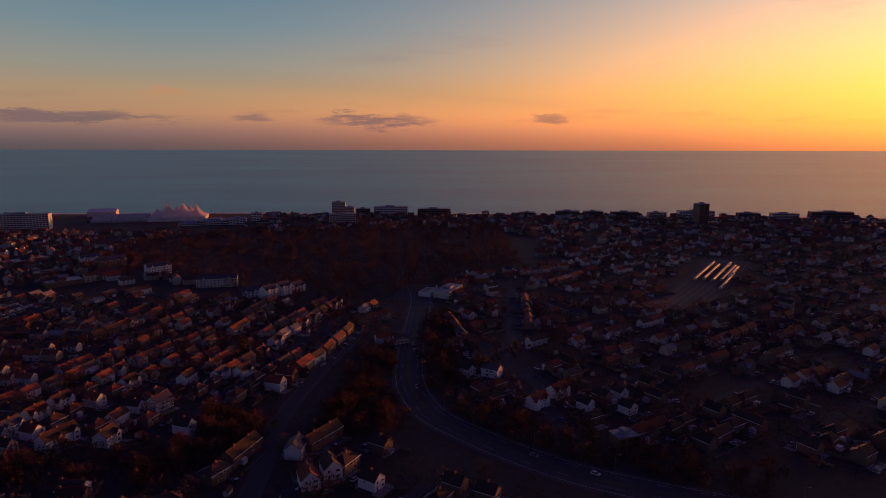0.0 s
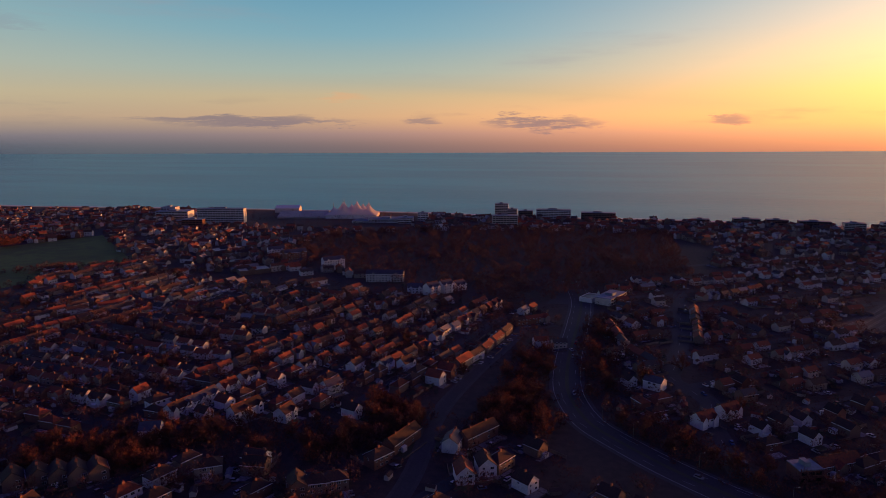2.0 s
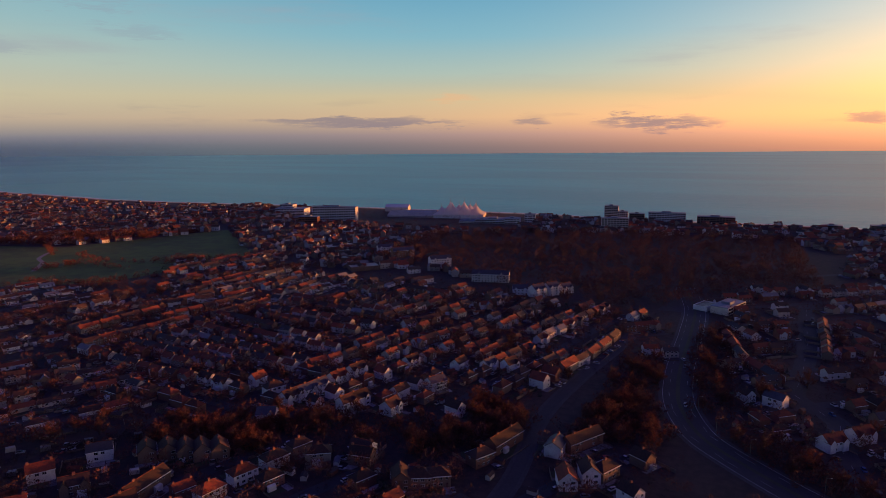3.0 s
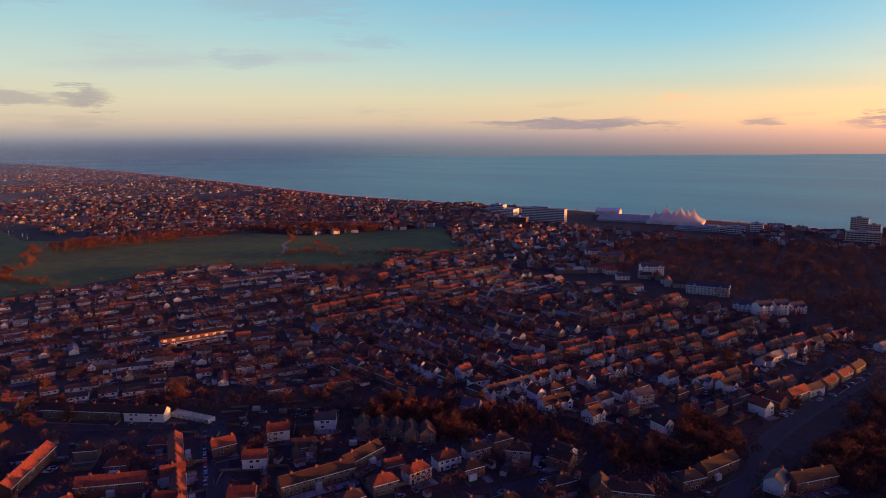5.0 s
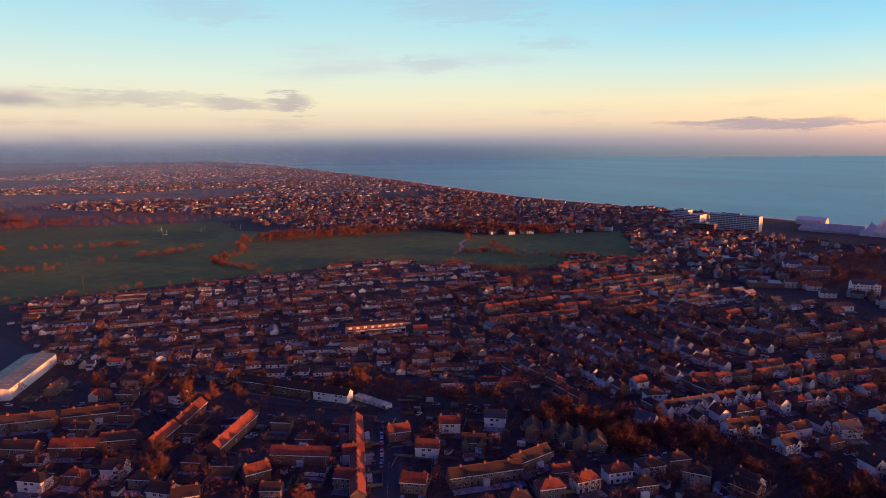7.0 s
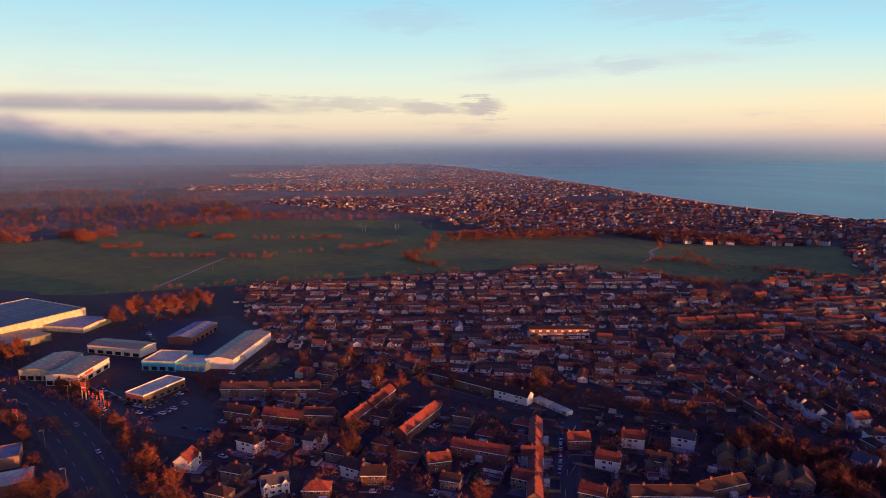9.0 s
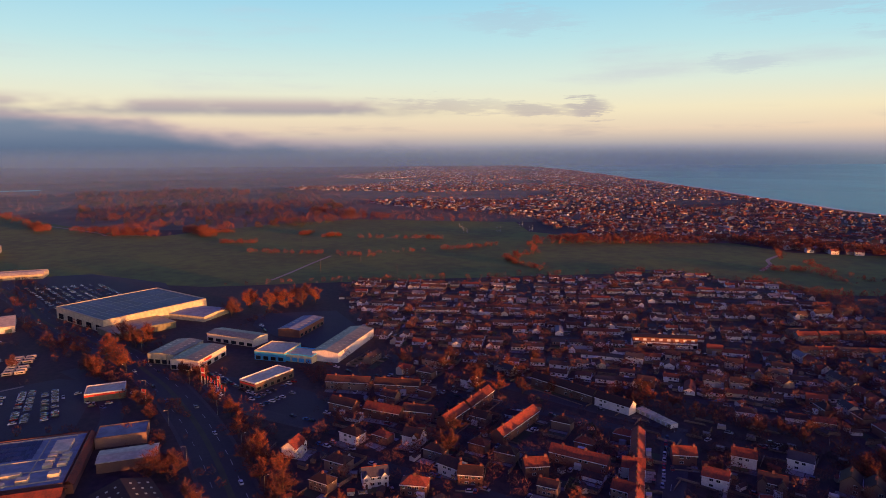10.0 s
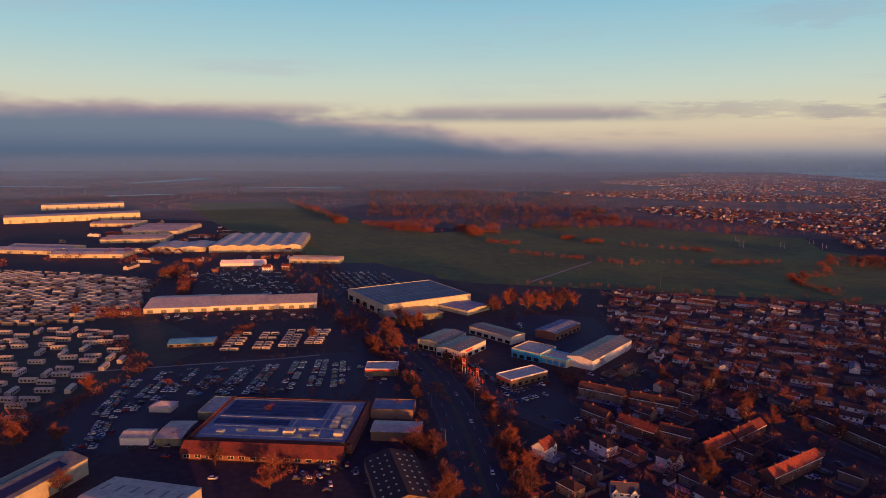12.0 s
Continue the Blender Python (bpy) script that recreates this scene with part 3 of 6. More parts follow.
def house(name, w, d, eave, ridge, roof="gable", wall="red_brick", tile="clay_tile", bays=(), stacks=(0,), units=1, detail=2, label="", category="house", ends=False):
    """A house whose front looks along -y. bays: x of front gables. detail 2: all windows; 1: the main ones; 0: none."""
    g = Geo()
    x0, x1, y0, y1 = -w / 2, w / 2, -d / 2, d / 2
    if roof == "hip":
        g.box(x0, y0, 0, x1, y1, eave)
    else:
        g.gable_walls(x0, y0, x1, y1, eave, ridge, along="x" if roof == "gable" else "y")
    r = Geo()
    if roof == "hip":
        r.hip(x0, y0, x1, y1, eave, ridge)
    else:
        r.gable(x0, y0, x1, y1, eave, ridge, along="x" if roof == "gable" else "y")
    root = thing(name, g, wall, label, category)
    # white eaves boards and the pale run of ridge tiles
    low = eave - (0 if roof == "hip" else .35 * (ridge - eave) / (w / 2 if roof == "cross" else d / 2))
    if roof == "cross":
        for s in (-1, 1):
            r.box(s * (w / 2 + .37) - .05, y0 - .3, low - .12, s * (w / 2 + .37) + .05, y1 + .3, low + .16, 1, True)
    else:
        for s in (-1, 1):
            r.box(x0 - .3, s * (d / 2 + .38) - .05, low - .2, x1 + .3, s * (d / 2 + .38) + .05, low + .14, 1, True)
    if roof != "cross":
        h = d / 2 if roof == "hip" else -.3
        r.box(x0 + h, -.14, ridge - .05, x1 - h, .14, ridge + (.12 if roof == "hip" else .34), 2)
    part("roof", r, (tile, "upvc_white", "clay_tile"), root)
    for b in bays:
        gb, rb = Geo(), Geo()
        gb.gable_walls(b - 1.7, y0 - .9, b + 1.7, y0 + d * .3, eave - .1, eave + 1.9, along="y")
        rb.gable(b - 1.7, y0 - .9, b + 1.7, y0 + d * .35, eave - .1, eave + 1.9, over=.25, thick=.16, along="y")
        part("roof", rb, tile, part("bay", gb, wall, root))
    for s in stacks:
        c = Geo()
        c.box(s - .55, -.4, ridge - 1.2, s + .55, .4, ridge + 1.1, 0)
        for px in (-.25, .25):
            c.tube((s + px, 0, ridge + 1.1), (s + px, 0, ridge + 1.5), .13, .11, 6, 1)
        part("chimney", c, ("red_brick", "clay_tile"), root)
    if detail and eave > 2:
        step = w / units
        floors = 2 if eave > 4.2 else 1
        if eave > 7:
            floors = int(eave // 2.7)
        for u in range(units):
            c = x0 + step * (u + .5)
            off = 1 if u % 2 else -1
            xs = (c - step * .24 * off, c + step * .24 * off) if step > 4 else (c,)
            for k in range(floors):
                z = .9 + 2.6 * k
                for i, x in enumerate(xs):
                    front = y0 - .9 if any(abs(x - b) < 1.7 for b in bays) else y0
                    if detail < 2 and (i == 1 or (k == 0 and floors > 1 and u % 2)):
                        continue
                    if k == 0 and i == 1:
                        fit_in(root, "door", door_mesh(), x, front, 0)
                        continue
                    fit_in(root, "window", window_mesh(1.7 if i == 0 else 1.1, 1.25), x, front, z)
                    if k and detail == 2 and i == 0:
                        fit_in(root, "window", window_mesh(1.1, 1.15), x, y1, z + .05, 180)
        if ends and detail == 2:
            for s, turn in ((x0, -90), (x1, 90)):
                fit_in(root, "window", window_mesh(1.1, 1.15), s, .8, 3.5, turn)
    return root


WALLS = {"w": "white_render", "c": "cream_render", "r": "red_brick", "b": "brown_brick", "y": "yellow_brick"}
TILES = {"c": "clay_tile", "b": "brown_tile", "s": "slate"}
WORDS = {"w": "white rendered", "c": "cream rendered", "r": "red brick", "b": "brown brick", "y": "yellow brick",
         "C": "red clay tile roof", "B": "brown tile roof", "S": "grey slate roof"}


def make(kind, detail):
    """kind: form, wall and tile, such as 'semi:w:c'."""
    form, wall, tile, *rest = kind.split(":")
    words = WORDS[wall], WORDS[tile.upper()]
    wm, tm = WALLS[wall], TILES[tile]
    if form == "semi":
        return house("semi_detached_house", 11.6, 7.6, 5.1, 8.0, "hip", wm, tm, (), (0,), 2, detail, "%s semi-detached pair, hipped %s" % words, ends=True)
    if form == "bay":
        return house("semi_detached_house", 11.6, 7.6, 5.1, 8.0, "gable", wm, tm, (-3.9, 3.9), (0,), 2, detail, "%s semi-detached pair, pointed gables, %s" % words)
    if form == "front":
        return house("detached_house", 8, 10, 5.2, 8.6, "cross", wm, tm, (), (0,), 1, detail, "%s gable-fronted house, %s" % words, ends=True)
    if form == "det":
        return house("detached_house", 10, 8, 5.2, 8.3, "gable", wm, tm, (2.6,), (-4.2,), 1, detail, "%s detached house, front gable, %s" % words, ends=True)
    if form == "plain":
        return house("detached_house", 11, 8, 5.3, 8.0, "gable", wm, tm, (), (-4.6, 4.6), 2, detail, "%s two-storey house with %s" % words, ends=True)
    if form == "bung":
        return house("bungalow", 12, 7.5, 2.4, 4.5, "gable", wm, tm, (), (3.5,), 2, detail, "low %s bungalow, pitched %s" % words, "bungalow")
    if form == "hipbung":
        return house("bungalow", 12, 8.5, 2.4, 4.7, "hip", wm, tm, (), (2.5,), 2, detail, "low %s bungalow, hipped %s" % words, "bungalow")
    if form == "flats":
        n = int(rest[0])
        return house("flat_block", n * 7, 9, 7.9, 10.6, "gable", wm, tm, (), (), n, detail, "three-storey %s flats with %s" % words, "flats")
    n = int(rest[0])
    if form == "lane":
        return house("terrace_block", n * 5.6, 6.2, 5.0, 7.4, "gable", wm, tm, (), [-n * 2.8 + 5.6 * (i + 1) for i in range(n - 1)], n, detail, "narrow terrace of %s houses, %s" % words, "terrace")
    s = 5.6
    return house("terrace_block", n * s, 7.4, 5.2, 8.0, "gable", wm, tm, (), [-n * s / 2 + s * (i + .5) * 2 for i in range(n // 2)], n, detail,
                 "terrace of %s houses, long %s" % words, "terrace")


EYE_XY = (-38, -28)
STORE = {}
FAR = []
USED = []
PLOTS = []


def place(kind, x, y, angle, near=285, mid=415, size=1.0):
    """A house of a kind at a place of the plan; the first is built and the others are its copies."""
    away = math.dist((x, y), EYE_XY)
    USED.append((x, y))
    PLOTS.append((kind, x, y, angle))
    if away > mid:
        FAR.append((kind, x, y, angle))
        return
    detail = 2 if away < near else 1
    m = spin(x, y, angle) @ Matrix.Scale(size, 4)
    key = (kind, detail)
    if key in STORE:
        copy_thing(STORE[key], m)
    else:
        STORE[key] = make(kind, detail)
        STORE[key].matrix_world = m


STREETS = []


def row(p, q, n, kinds, turn=0, jitter=.6, seed=0, tilt=2, street=True):
    """n houses along a line. turn: degrees by which they look away from the line's right-hand side."""
    rnd = random.Random(seed + n)
    kinds = kinds.split()
    angle = math.degrees(math.atan2(q[1] - p[1], q[0] - p[0]))
    if street and n > 2:
        side = 13.5 * (1 if turn == 0 else -1)
        ox, oy = math.sin(radians(angle)) * side, -math.cos(radians(angle)) * side
        STREETS.append([(p[0] + ox, p[1] + oy), ((p[0] + q[0]) / 2 + ox, (p[1] + q[1]) / 2 + oy), (q[0] + ox, q[1] + oy)])
    for i in range(n):
        t = (i + .5) / n
        x, y = p[0] + (q[0] - p[0]) * t, p[1] + (q[1] - p[1]) * t
        place(rnd.choice(kinds), x + rnd.uniform(-jitter, jitter), y + rnd.uniform(-jitter, jitter), angle + turn + rnd.uniform(-tilt, tilt))


def off_line(x, y, line):
    """Distance from a point to a line of points."""
    best = 1e9
    for (ax, ay), (bx, by) in zip(line, line[1:]):
        dx, dy = bx - ax, by - ay
        t = max(0.0, min(1.0, ((x - ax) * dx + (y - ay) * dy) / (dx * dx + dy * dy + 1e-9)))
        best = min(best, math.hypot(x - ax - t * dx, y - ay - t * dy))
    return best


def inside(x, y, ring):
    hit = False
    for (ax, ay), (bx, by) in zip(ring, ring[1:] + ring[:1]):
        if (ay > y) != (by > y) and x < (bx - ax) * (y - ay) / (by - ay) + ax:
            hit = not hit
    return hit


def crowded(x, y, room=11.0):
    return any(abs(x - a) < room and abs(y - b) < room for a, b in USED)


def open_ground(x, y, margin=9.0):
    """Whether houses may stand at a place: off the main roads, the belts of trees and the keep-clear areas."""
    if any(off_line(x, y, line) < w / 2 + margin for _, line, w, _ in ROADS):
        return False
    if any(off_line(x, y, line) < w + margin * .4 for line, w in BELTS):
        return False
    return not any(inside(x, y, ring) for ring in CLEAR)


def estate(ring, angle, gap, pitch, kinds, seed=1, miss=.1, room=11.0, streets=True, mixed=False):
    """Fills an area with streets side by side: rows of houses back to back along one direction."""
    rnd = random.Random(seed)
    ca, sa = math.cos(radians(angle)), math.sin(radians(angle))
    kinds = kinds.split()
    cx, cy = sum(p[0] for p in ring) / len(ring), sum(p[1] for p in ring) / len(ring)
    far = max(math.dist((cx, cy), p) for p in ring)
    rows, n = int(far / gap) + 1, int(far / pitch) + 1
    for r in range(-rows, rows + 1):
        v = r * gap + (3.2 if r % 2 else -3.2)
        bend = rnd.uniform(-3, 3)
        run = []
        for i in range(-n, n + 1):
            u = i * pitch + rnd.uniform(-2.2, 2.2)
            w = v + rnd.uniform(-2, 2) + bend * math.sin(u / 60)
            x, y = cx + u * ca - w * sa, cy + u * sa + w * ca
            if not inside(x, y, ring):
                continue
            s = v + gap / 2
            run.append((cx + u * ca - s * sa, cy + u * sa + s * ca))
            if rnd.random() < miss or not open_ground(x, y) or crowded(x, y, room):
                continue
            side = rnd.choice((0, 0, 0, 0, 0, 90)) if mixed else 0
            place(rnd.choice(kinds), x, y, angle + side + (0 if r % 2 else 180) + rnd.uniform(-4, 4), size=.9)
        if streets and r % 2 == 0 and len(run) > 3:
            STREETS.append([run[0], run[len(run) // 2], run[-1]])


# trees without leaves, their twigs red in the evening sun
def bare_tree(h, spread, twigs, seed, name="bare_tree"):
    rnd = random.Random(seed)
    wood, fine = Geo(), Geo()
    fork = h * .12
    wood.tube((0, 0, 0), (0, 0, fork), h * .028, h * .02, 6)
    tips = []
    for i in range(9):
        a = 2 * math.pi * (i + rnd.random() * .7) / 4.5
        lift = rnd.uniform(.22, 1.0) if i else 1.0
        r = spread * (1.1 - lift * .78) * rnd.uniform(.6, 1.15) if i else 0
        tip = Vector((math.cos(a) * r, math.sin(a) * r, fork + (h - fork) * lift * .8))
        start = Vector((0, 0, fork * rnd.uniform(.8, 1.1)))
        wood.tube(start, tip, h * .014, h * .005, 4)
        for k in range(4):
            b = start.lerp(tip, rnd.uniform(.4, .95))
            e = b + Vector((rnd.uniform(-1, 1), rnd.uniform(-1, 1), rnd.uniform(.1, 1))).normalized() * h * rnd.uniform(.12, .24)
            wood.tube(b, e, h * .006, h * .002, 3)
            tips += [(b, e)]
        tips += [(start.lerp(tip, .5), tip)]
    for i in range(twigs):
        b, e = rnd.choice(tips)
        p = b.lerp(e, rnd.uniform(.1, 1.1))
        d = Vector((rnd.gauss(0, 1), rnd.gauss(0, 1), rnd.gauss(.45, .8))).normalized() * h * rnd.uniform(.05, .19)
        s = d.orthogonal().normalized() * h * .0056
        s.rotate(Euler((rnd.uniform(0, 6), rnd.uniform(0, 6), rnd.uniform(0, 6))))
        fine.face([p - s, p + s, p + d])
    rust = rnd.random() < .5
    root = thing(name, wood, "bark", "bare winter tree with a crown of fine reddish twigs", "tree", "bare trees")
    part("crown", fine, "twigs_rust" if rust else "twigs", root)
    return root


TREES = []


def tree(x, y, size=1.0, rnd=random.Random(5)):
    k = rnd.randrange(5)
    m = pose(x, y, 0, 0, 0, rnd.uniform(0, 360)) @ Matrix.Diagonal((size, size, size * rnd.uniform(.9, 1.1), 1))
    while len(TREES) <= k:
        TREES.append(None)
    if TREES[k] is None:
        TREES[k] = bare_tree(10, 6.0, 2000, 11 + k)
        TREES[k].matrix_world = m
    else:
        ob = copy_thing(TREES[k], m)
        ob.matrix_basis = m


def wood_clumps(name, spots, blades, mats, label, seed=3, low=.15, broad=(.014, .032)):
    """Many trees too far off to count: each a crown of loose blades on a stem. spots: x, y, height."""
    rnd = np.random.RandomState(seed)
    spots = np.asarray(spots)
    k = len(spots)
    # crown points in a rounded, uneven form
    d = rnd.normal(size=(k, blades, 3))
    d /= np.linalg.norm(d, axis=2, keepdims=True)
    rad = rnd.uniform(.35, 1.0, (k, blades, 1)) ** .6
    h = spots[:, 2][:, None, None]
    lop = rnd.uniform(.75, 1.25, (k, 1, 3))
    c = d * rad * lop * np.concatenate([h * .42, h * .42, h * .40], axis=2)
    c[:, :, 2] += (h * (.55 + low * .2))[:, :, 0]
    c[:, :, 0] += spots[:, 0][:, None]
    c[:, :, 1] += spots[:, 1][:, None]
    c[:, :, 2] = np.maximum(c[:, :, 2], .4)
    out = d + rnd.normal(size=d.shape) * .6
    out[:, :, 2] += .5
    out /= np.linalg.norm(out, axis=2, keepdims=True)
    side = np.cross(out, rnd.normal(size=d.shape))
    side /= np.linalg.norm(side, axis=2, keepdims=True)
    ln = h * rnd.uniform(.10, .22, (k, blades, 1))
    wd = h * rnd.uniform(*broad, (k, blades, 1))
    tri = np.stack([c - side * wd, c + side * wd, c + out * ln], axis=2).reshape(-1, 3)
    me = bpy.data.meshes.new(name)
    me.vertices.add(len(tri))
    me.vertices.foreach_set("co", tri.ravel())
    nt = len(tri) // 3
    me.loops.add(nt * 3)
    me.loops.foreach_set("vertex_index", np.arange(nt * 3))
    me.polygons.add(nt)
    me.polygons.foreach_set("loop_start", np.arange(0, nt * 3, 3))
    me.polygons.foreach_set("loop_total", np.full(nt, 3))
    me.update()
    me.materials.append(MATS[mats])
    return tagged(part(name, me, ()), label, "trees", kind="stuff")


def scatter(n, seed, inside, size=(7, 12)):
    rnd = random.Random(seed)
    spots = []
    while len(spots) < n:
        p = inside(rnd)
        if p:
            spots.append((*p, rnd.uniform(*size)))
    return spots


def far_houses(name, spots, label, seed=4, walls="far_walls", roofs="far_roofs"):
    """Houses too many to count: walls in one mesh, roofs in another. spots: x, y, angle, w, d, eave, ridge."""
    wall, roof, panes, stacks = Geo(), Geo(), Geo(), Geo()
    rnd = random.Random(seed)
    for x, y, ang, w, d, e, r in spots:
        ca, sa = math.cos(radians(ang)), math.sin(radians(ang))

        def at(u, v, z):
            return (x + u * ca - v * sa, y + u * sa + v * ca, z)
        a, b = w / 2, d / 2
        if w > 6.5 and math.dist((x, y), EYE_XY) < 1500:
            for s in (-1, 1):
                for z in ([.9] if e < 4 else [.9, 3.4]):
                    for u in (-.27, .03, .3):
                        if rnd.random() < .72:
                            g0, g1 = u * w - .75, u * w + .75
                            for k, (m, out) in enumerate(((0, .05), (.12, .08))):
                                ring = [at(g0 + m, s * (b + out), z + m), at(g1 - m, s * (b + out), z + m), at(g1 - m, s * (b + out), z + 1.3 - m), at(g0 + m, s * (b + out), z + 1.3 - m)]
                                panes.face(ring if s < 0 else ring[::-1], k)
            if rnd.random() < .75:
                c = rnd.choice((-.42, -.1, .2, .42)) * w
                stacks.solid([at(c - .5, -.4, r - .8), at(c + .5, -.4, r - .8), at(c + .5, .4, r - .8), at(c - .5, .4, r - .8)],
                             [at(c - .5, -.4, r + 1.2), at(c + .5, -.4, r + 1.2), at(c + .5, .4, r + 1.2), at(c - .5, .4, r + 1.2)])
        i = len(wall.v)
        wall.v += [at(-a, -b, 0), at(a, -b, 0), at(a, b, 0), at(-a, b, 0), at(-a, -b, e), at(a, -b, e), at(a, b, e), at(-a, b, e), at(-a, 0, r), at(a, 0, r)]
        wall.f += [(i, i + 1, i + 5, i + 4), (i + 2, i + 3, i + 7, i + 6), (i + 1, i + 2, i + 6, i + 9, i + 5), (i + 3, i, i + 4, i + 8, i + 7)]
        wall.m += [0] * 4
        o = .3
        j = len(roof.v)
        roof.v += [at(-a - o, -b - o, e - .2), at(a + o, -b - o, e - .2), at(a + o, 0, r + .15), at(-a - o, 0, r + .15), at(a + o, b + o, e - .2), at(-a - o, b + o, e - .2)]
        roof.f += [(j, j + 1, j + 2, j + 3), (j + 3, j + 2, j + 4, j + 5)]
        roof.m += [0] * 2
        if w > 8 and (len(wall.v) * 7919) % 100 < 45:
            c, g = (a - 3.0) * (1 if len(roof.v) % 4 else -1), 2.4
            i, j = len(wall.v), len(roof.v)
            wall.v += [at(c - g, -b - 2, 0), at(c + g, -b - 2, 0), at(c + g, 0, 0), at(c - g, 0, 0), at(c - g, -b - 2, e), at(c + g, -b - 2, e), at(c + g, 0, e), at(c - g, 0, e), at(c, -b - 2, e + 1.9)]
            wall.f += [(i, i + 1, i + 5, i + 8, i + 4), (i + 1, i + 2, i + 6, i + 5), (i + 3, i, i + 4, i + 7)]
            wall.m += [0] * 3
            roof.v += [at(c - g - o, -b - 2 - o, e - .2), at(c, -b - 2 - o, e + 2.05), at(c, -.5, e + 2.05), at(c - g - o, -.5, e - .2), at(c + g + o, -b - 2 - o, e - .2), at(c + g + o, -.5, e - .2)]
            roof.f += [(j, j + 1, j + 2, j + 3), (j + 1, j + 4, j + 5, j + 2)]
            roof.m += [0] * 2
    tagged(part(name + "_walls", wall, walls), label + ", walls", "houses", kind="stuff")
    tagged(part(name + "_roofs", roof, roofs), label + ", tiled roofs", "roofs", kind="stuff")
    if panes.f:
        tagged(part(name + "_windows", panes, ("upvc_white", "window_glass")), label + ", white framed windows", "windows", kind="stuff")
        tagged(part(name + "_chimneys", stacks, "red_brick"), label + ", brick chimneys", "chimneys", kind="stuff")


def shed(name, x, y, angle, w, d, h, label, wall="metal_pale", roof="metal_grey", spans=1, rise=2.0, category="warehouse", parapet=0.0, bands=""):
    """A large low building: walls, pitched or flat roof, and its loading or shop doors."""
    g = Geo()
    g.box(-w / 2, -d / 2, 0, w / 2, d / 2, h)
    root = thing(name, g, wall, label, category, at=spin(x, y, angle))
    if spans:
        sd = d / spans
        for i in range(spans):
            r = Geo()
            r.gable(-w / 2, -d / 2 + i * sd, w / 2, -d / 2 + (i + 1) * sd, h + .05, h + rise, over=.02 if spans > 1 else .3, thick=.2)
            part("roof", r, roof, root)
            y0, y1 = -d / 2 + i * sd, -d / 2 + (i + 1) * sd
            for s in (-1, 1):
                xx = s * w / 2
                ends = Geo()
                tri = [(xx, y0, h), (xx, y1, h), (xx, (y0 + y1) / 2, h + rise)]
                ends.face(tri if s > 0 else tri[::-1])
                part("gable_end", ends, wall, root)
    else:
        r = Geo()
        r.box(-w / 2 + .3, -d / 2 + .3, h, w / 2 - .3, d / 2 - .3, h + .25)
        part("roof", r, roof, root)
        e = Geo()
        for a in ((-w / 2, -d / 2, w / 2, -d / 2 + .3), (-w / 2, d / 2 - .3, w / 2, d / 2), (-w / 2, -d / 2, -w / 2 + .3, d / 2), (w / 2 - .3, -d / 2, w / 2, d / 2)):
            e.box(a[0], a[1], h + .004, a[2], a[3], h + .9)
        part("parapet", e, bands or wall, root)
    return root

# ---- the town, street by street ----
# near estate by the retail road
place("terr:b:b:5", -439, -31, 72)
place("terr:r:b:5", -429, -1, 72)
place("terr:b:b:6", -490, -14, 150)
place("terr:b:b:5", -474, 28, 53)
place("terr:r:b:3", -403, -34, 53)
place("terr:r:c:4", -390, -12, 57)
place("terr:r:b:3", -386, 7, 67)
place("terr:r:c:4", -377, 25, 139)
place("terr:r:c:5", -398, 43, 141)
place("terr:r:c:7", -361, 56, 136)
place("semi:w:b", -363, -30, 47)
place("det:w:c", -353, -59, 155)
place("semi:b:b", -334, -37, 53)
place("bay:w:s", -318, -21, 95)
place("semi:r:c", -307, -4, 72)
place("plain:w:b", -321, 15, 43)
place("plain:r:b", -312, 22, 72)
place("plain:r:c", -315, 53, 87)
place("terr:r:c:5", -319, 76, 51)
place("det:w:b", -355, 1, 56)
# terraces along the lane and the villas by the bridge
place("terr:b:b:9", -450, 73, 30)
place("terr:b:b:8", -409, 99.5, 35)
place("terr:w:b:4", -380, 120, 36)
place("terr:y:b:5", -478, 31, 61)
place("plain:r:c", -314, 126, 72)
place("plain:w:c", -307, 153, 56)
place("plain:w:s", -299, 177, 46)
place("plain:w:c", -291, 129, 51)
place("bay:b:b", -283, 151, 51)
place("terr:b:b:6", -256, 137, 71)
place("terr:b:b:4", -255, 162, 92)
place("front:b:b", -278, 185, 48)
place("front:b:b", -270, 190, 49)
place("front:b:b", -262, 193, 48)
place("front:b:b", -255, 196, 48)
place("front:b:b", -248, 200, 48)
place("semi:b:c", -230, 152, 69)
place("semi:w:c", -226, 169, 76)
place("semi:w:c", -223, 186, 69)
place("semi:w:b", -218, 202, 70)
place("semi:y:b", -202, 214, 31)
place("plain:w:b", -185, 226, -4)
place("det:w:s", -251, 240, 21)
place("plain:b:c", -267, 107, 48)
place("plain:b:c", -287, 85, 48)
# semis in the middle of the town
row((-256, 261), (-247, 290), 3, "bay:w:b bay:w:s")
row((-247, 293), (-239, 325), 2, "bay:w:c bay:w:b")
row((-237, 347), (-232, 375), 2, "bay:w:c")
row((-231, 378), (-213, 422), 4, "semi:w:c bay:w:b")
row((-268, 361), (-260, 388), 2, "bay:w:b")
row((-259, 418), (-241, 449), 3, "bay:w:b semi:w:c")
place("semi:w:b", -271, 272, 64)
place("plain:w:s", -273, 321, 63)
row((-221, 266), (-215, 282), 2, "det:w:b")
place("plain:w:s", -186, 315, 58)
row((-192, 376), (-183, 402), 2, "front:w:b")
place("det:w:b", -154, 361, 63)
place("plain:w:s", -218, 498, 40)
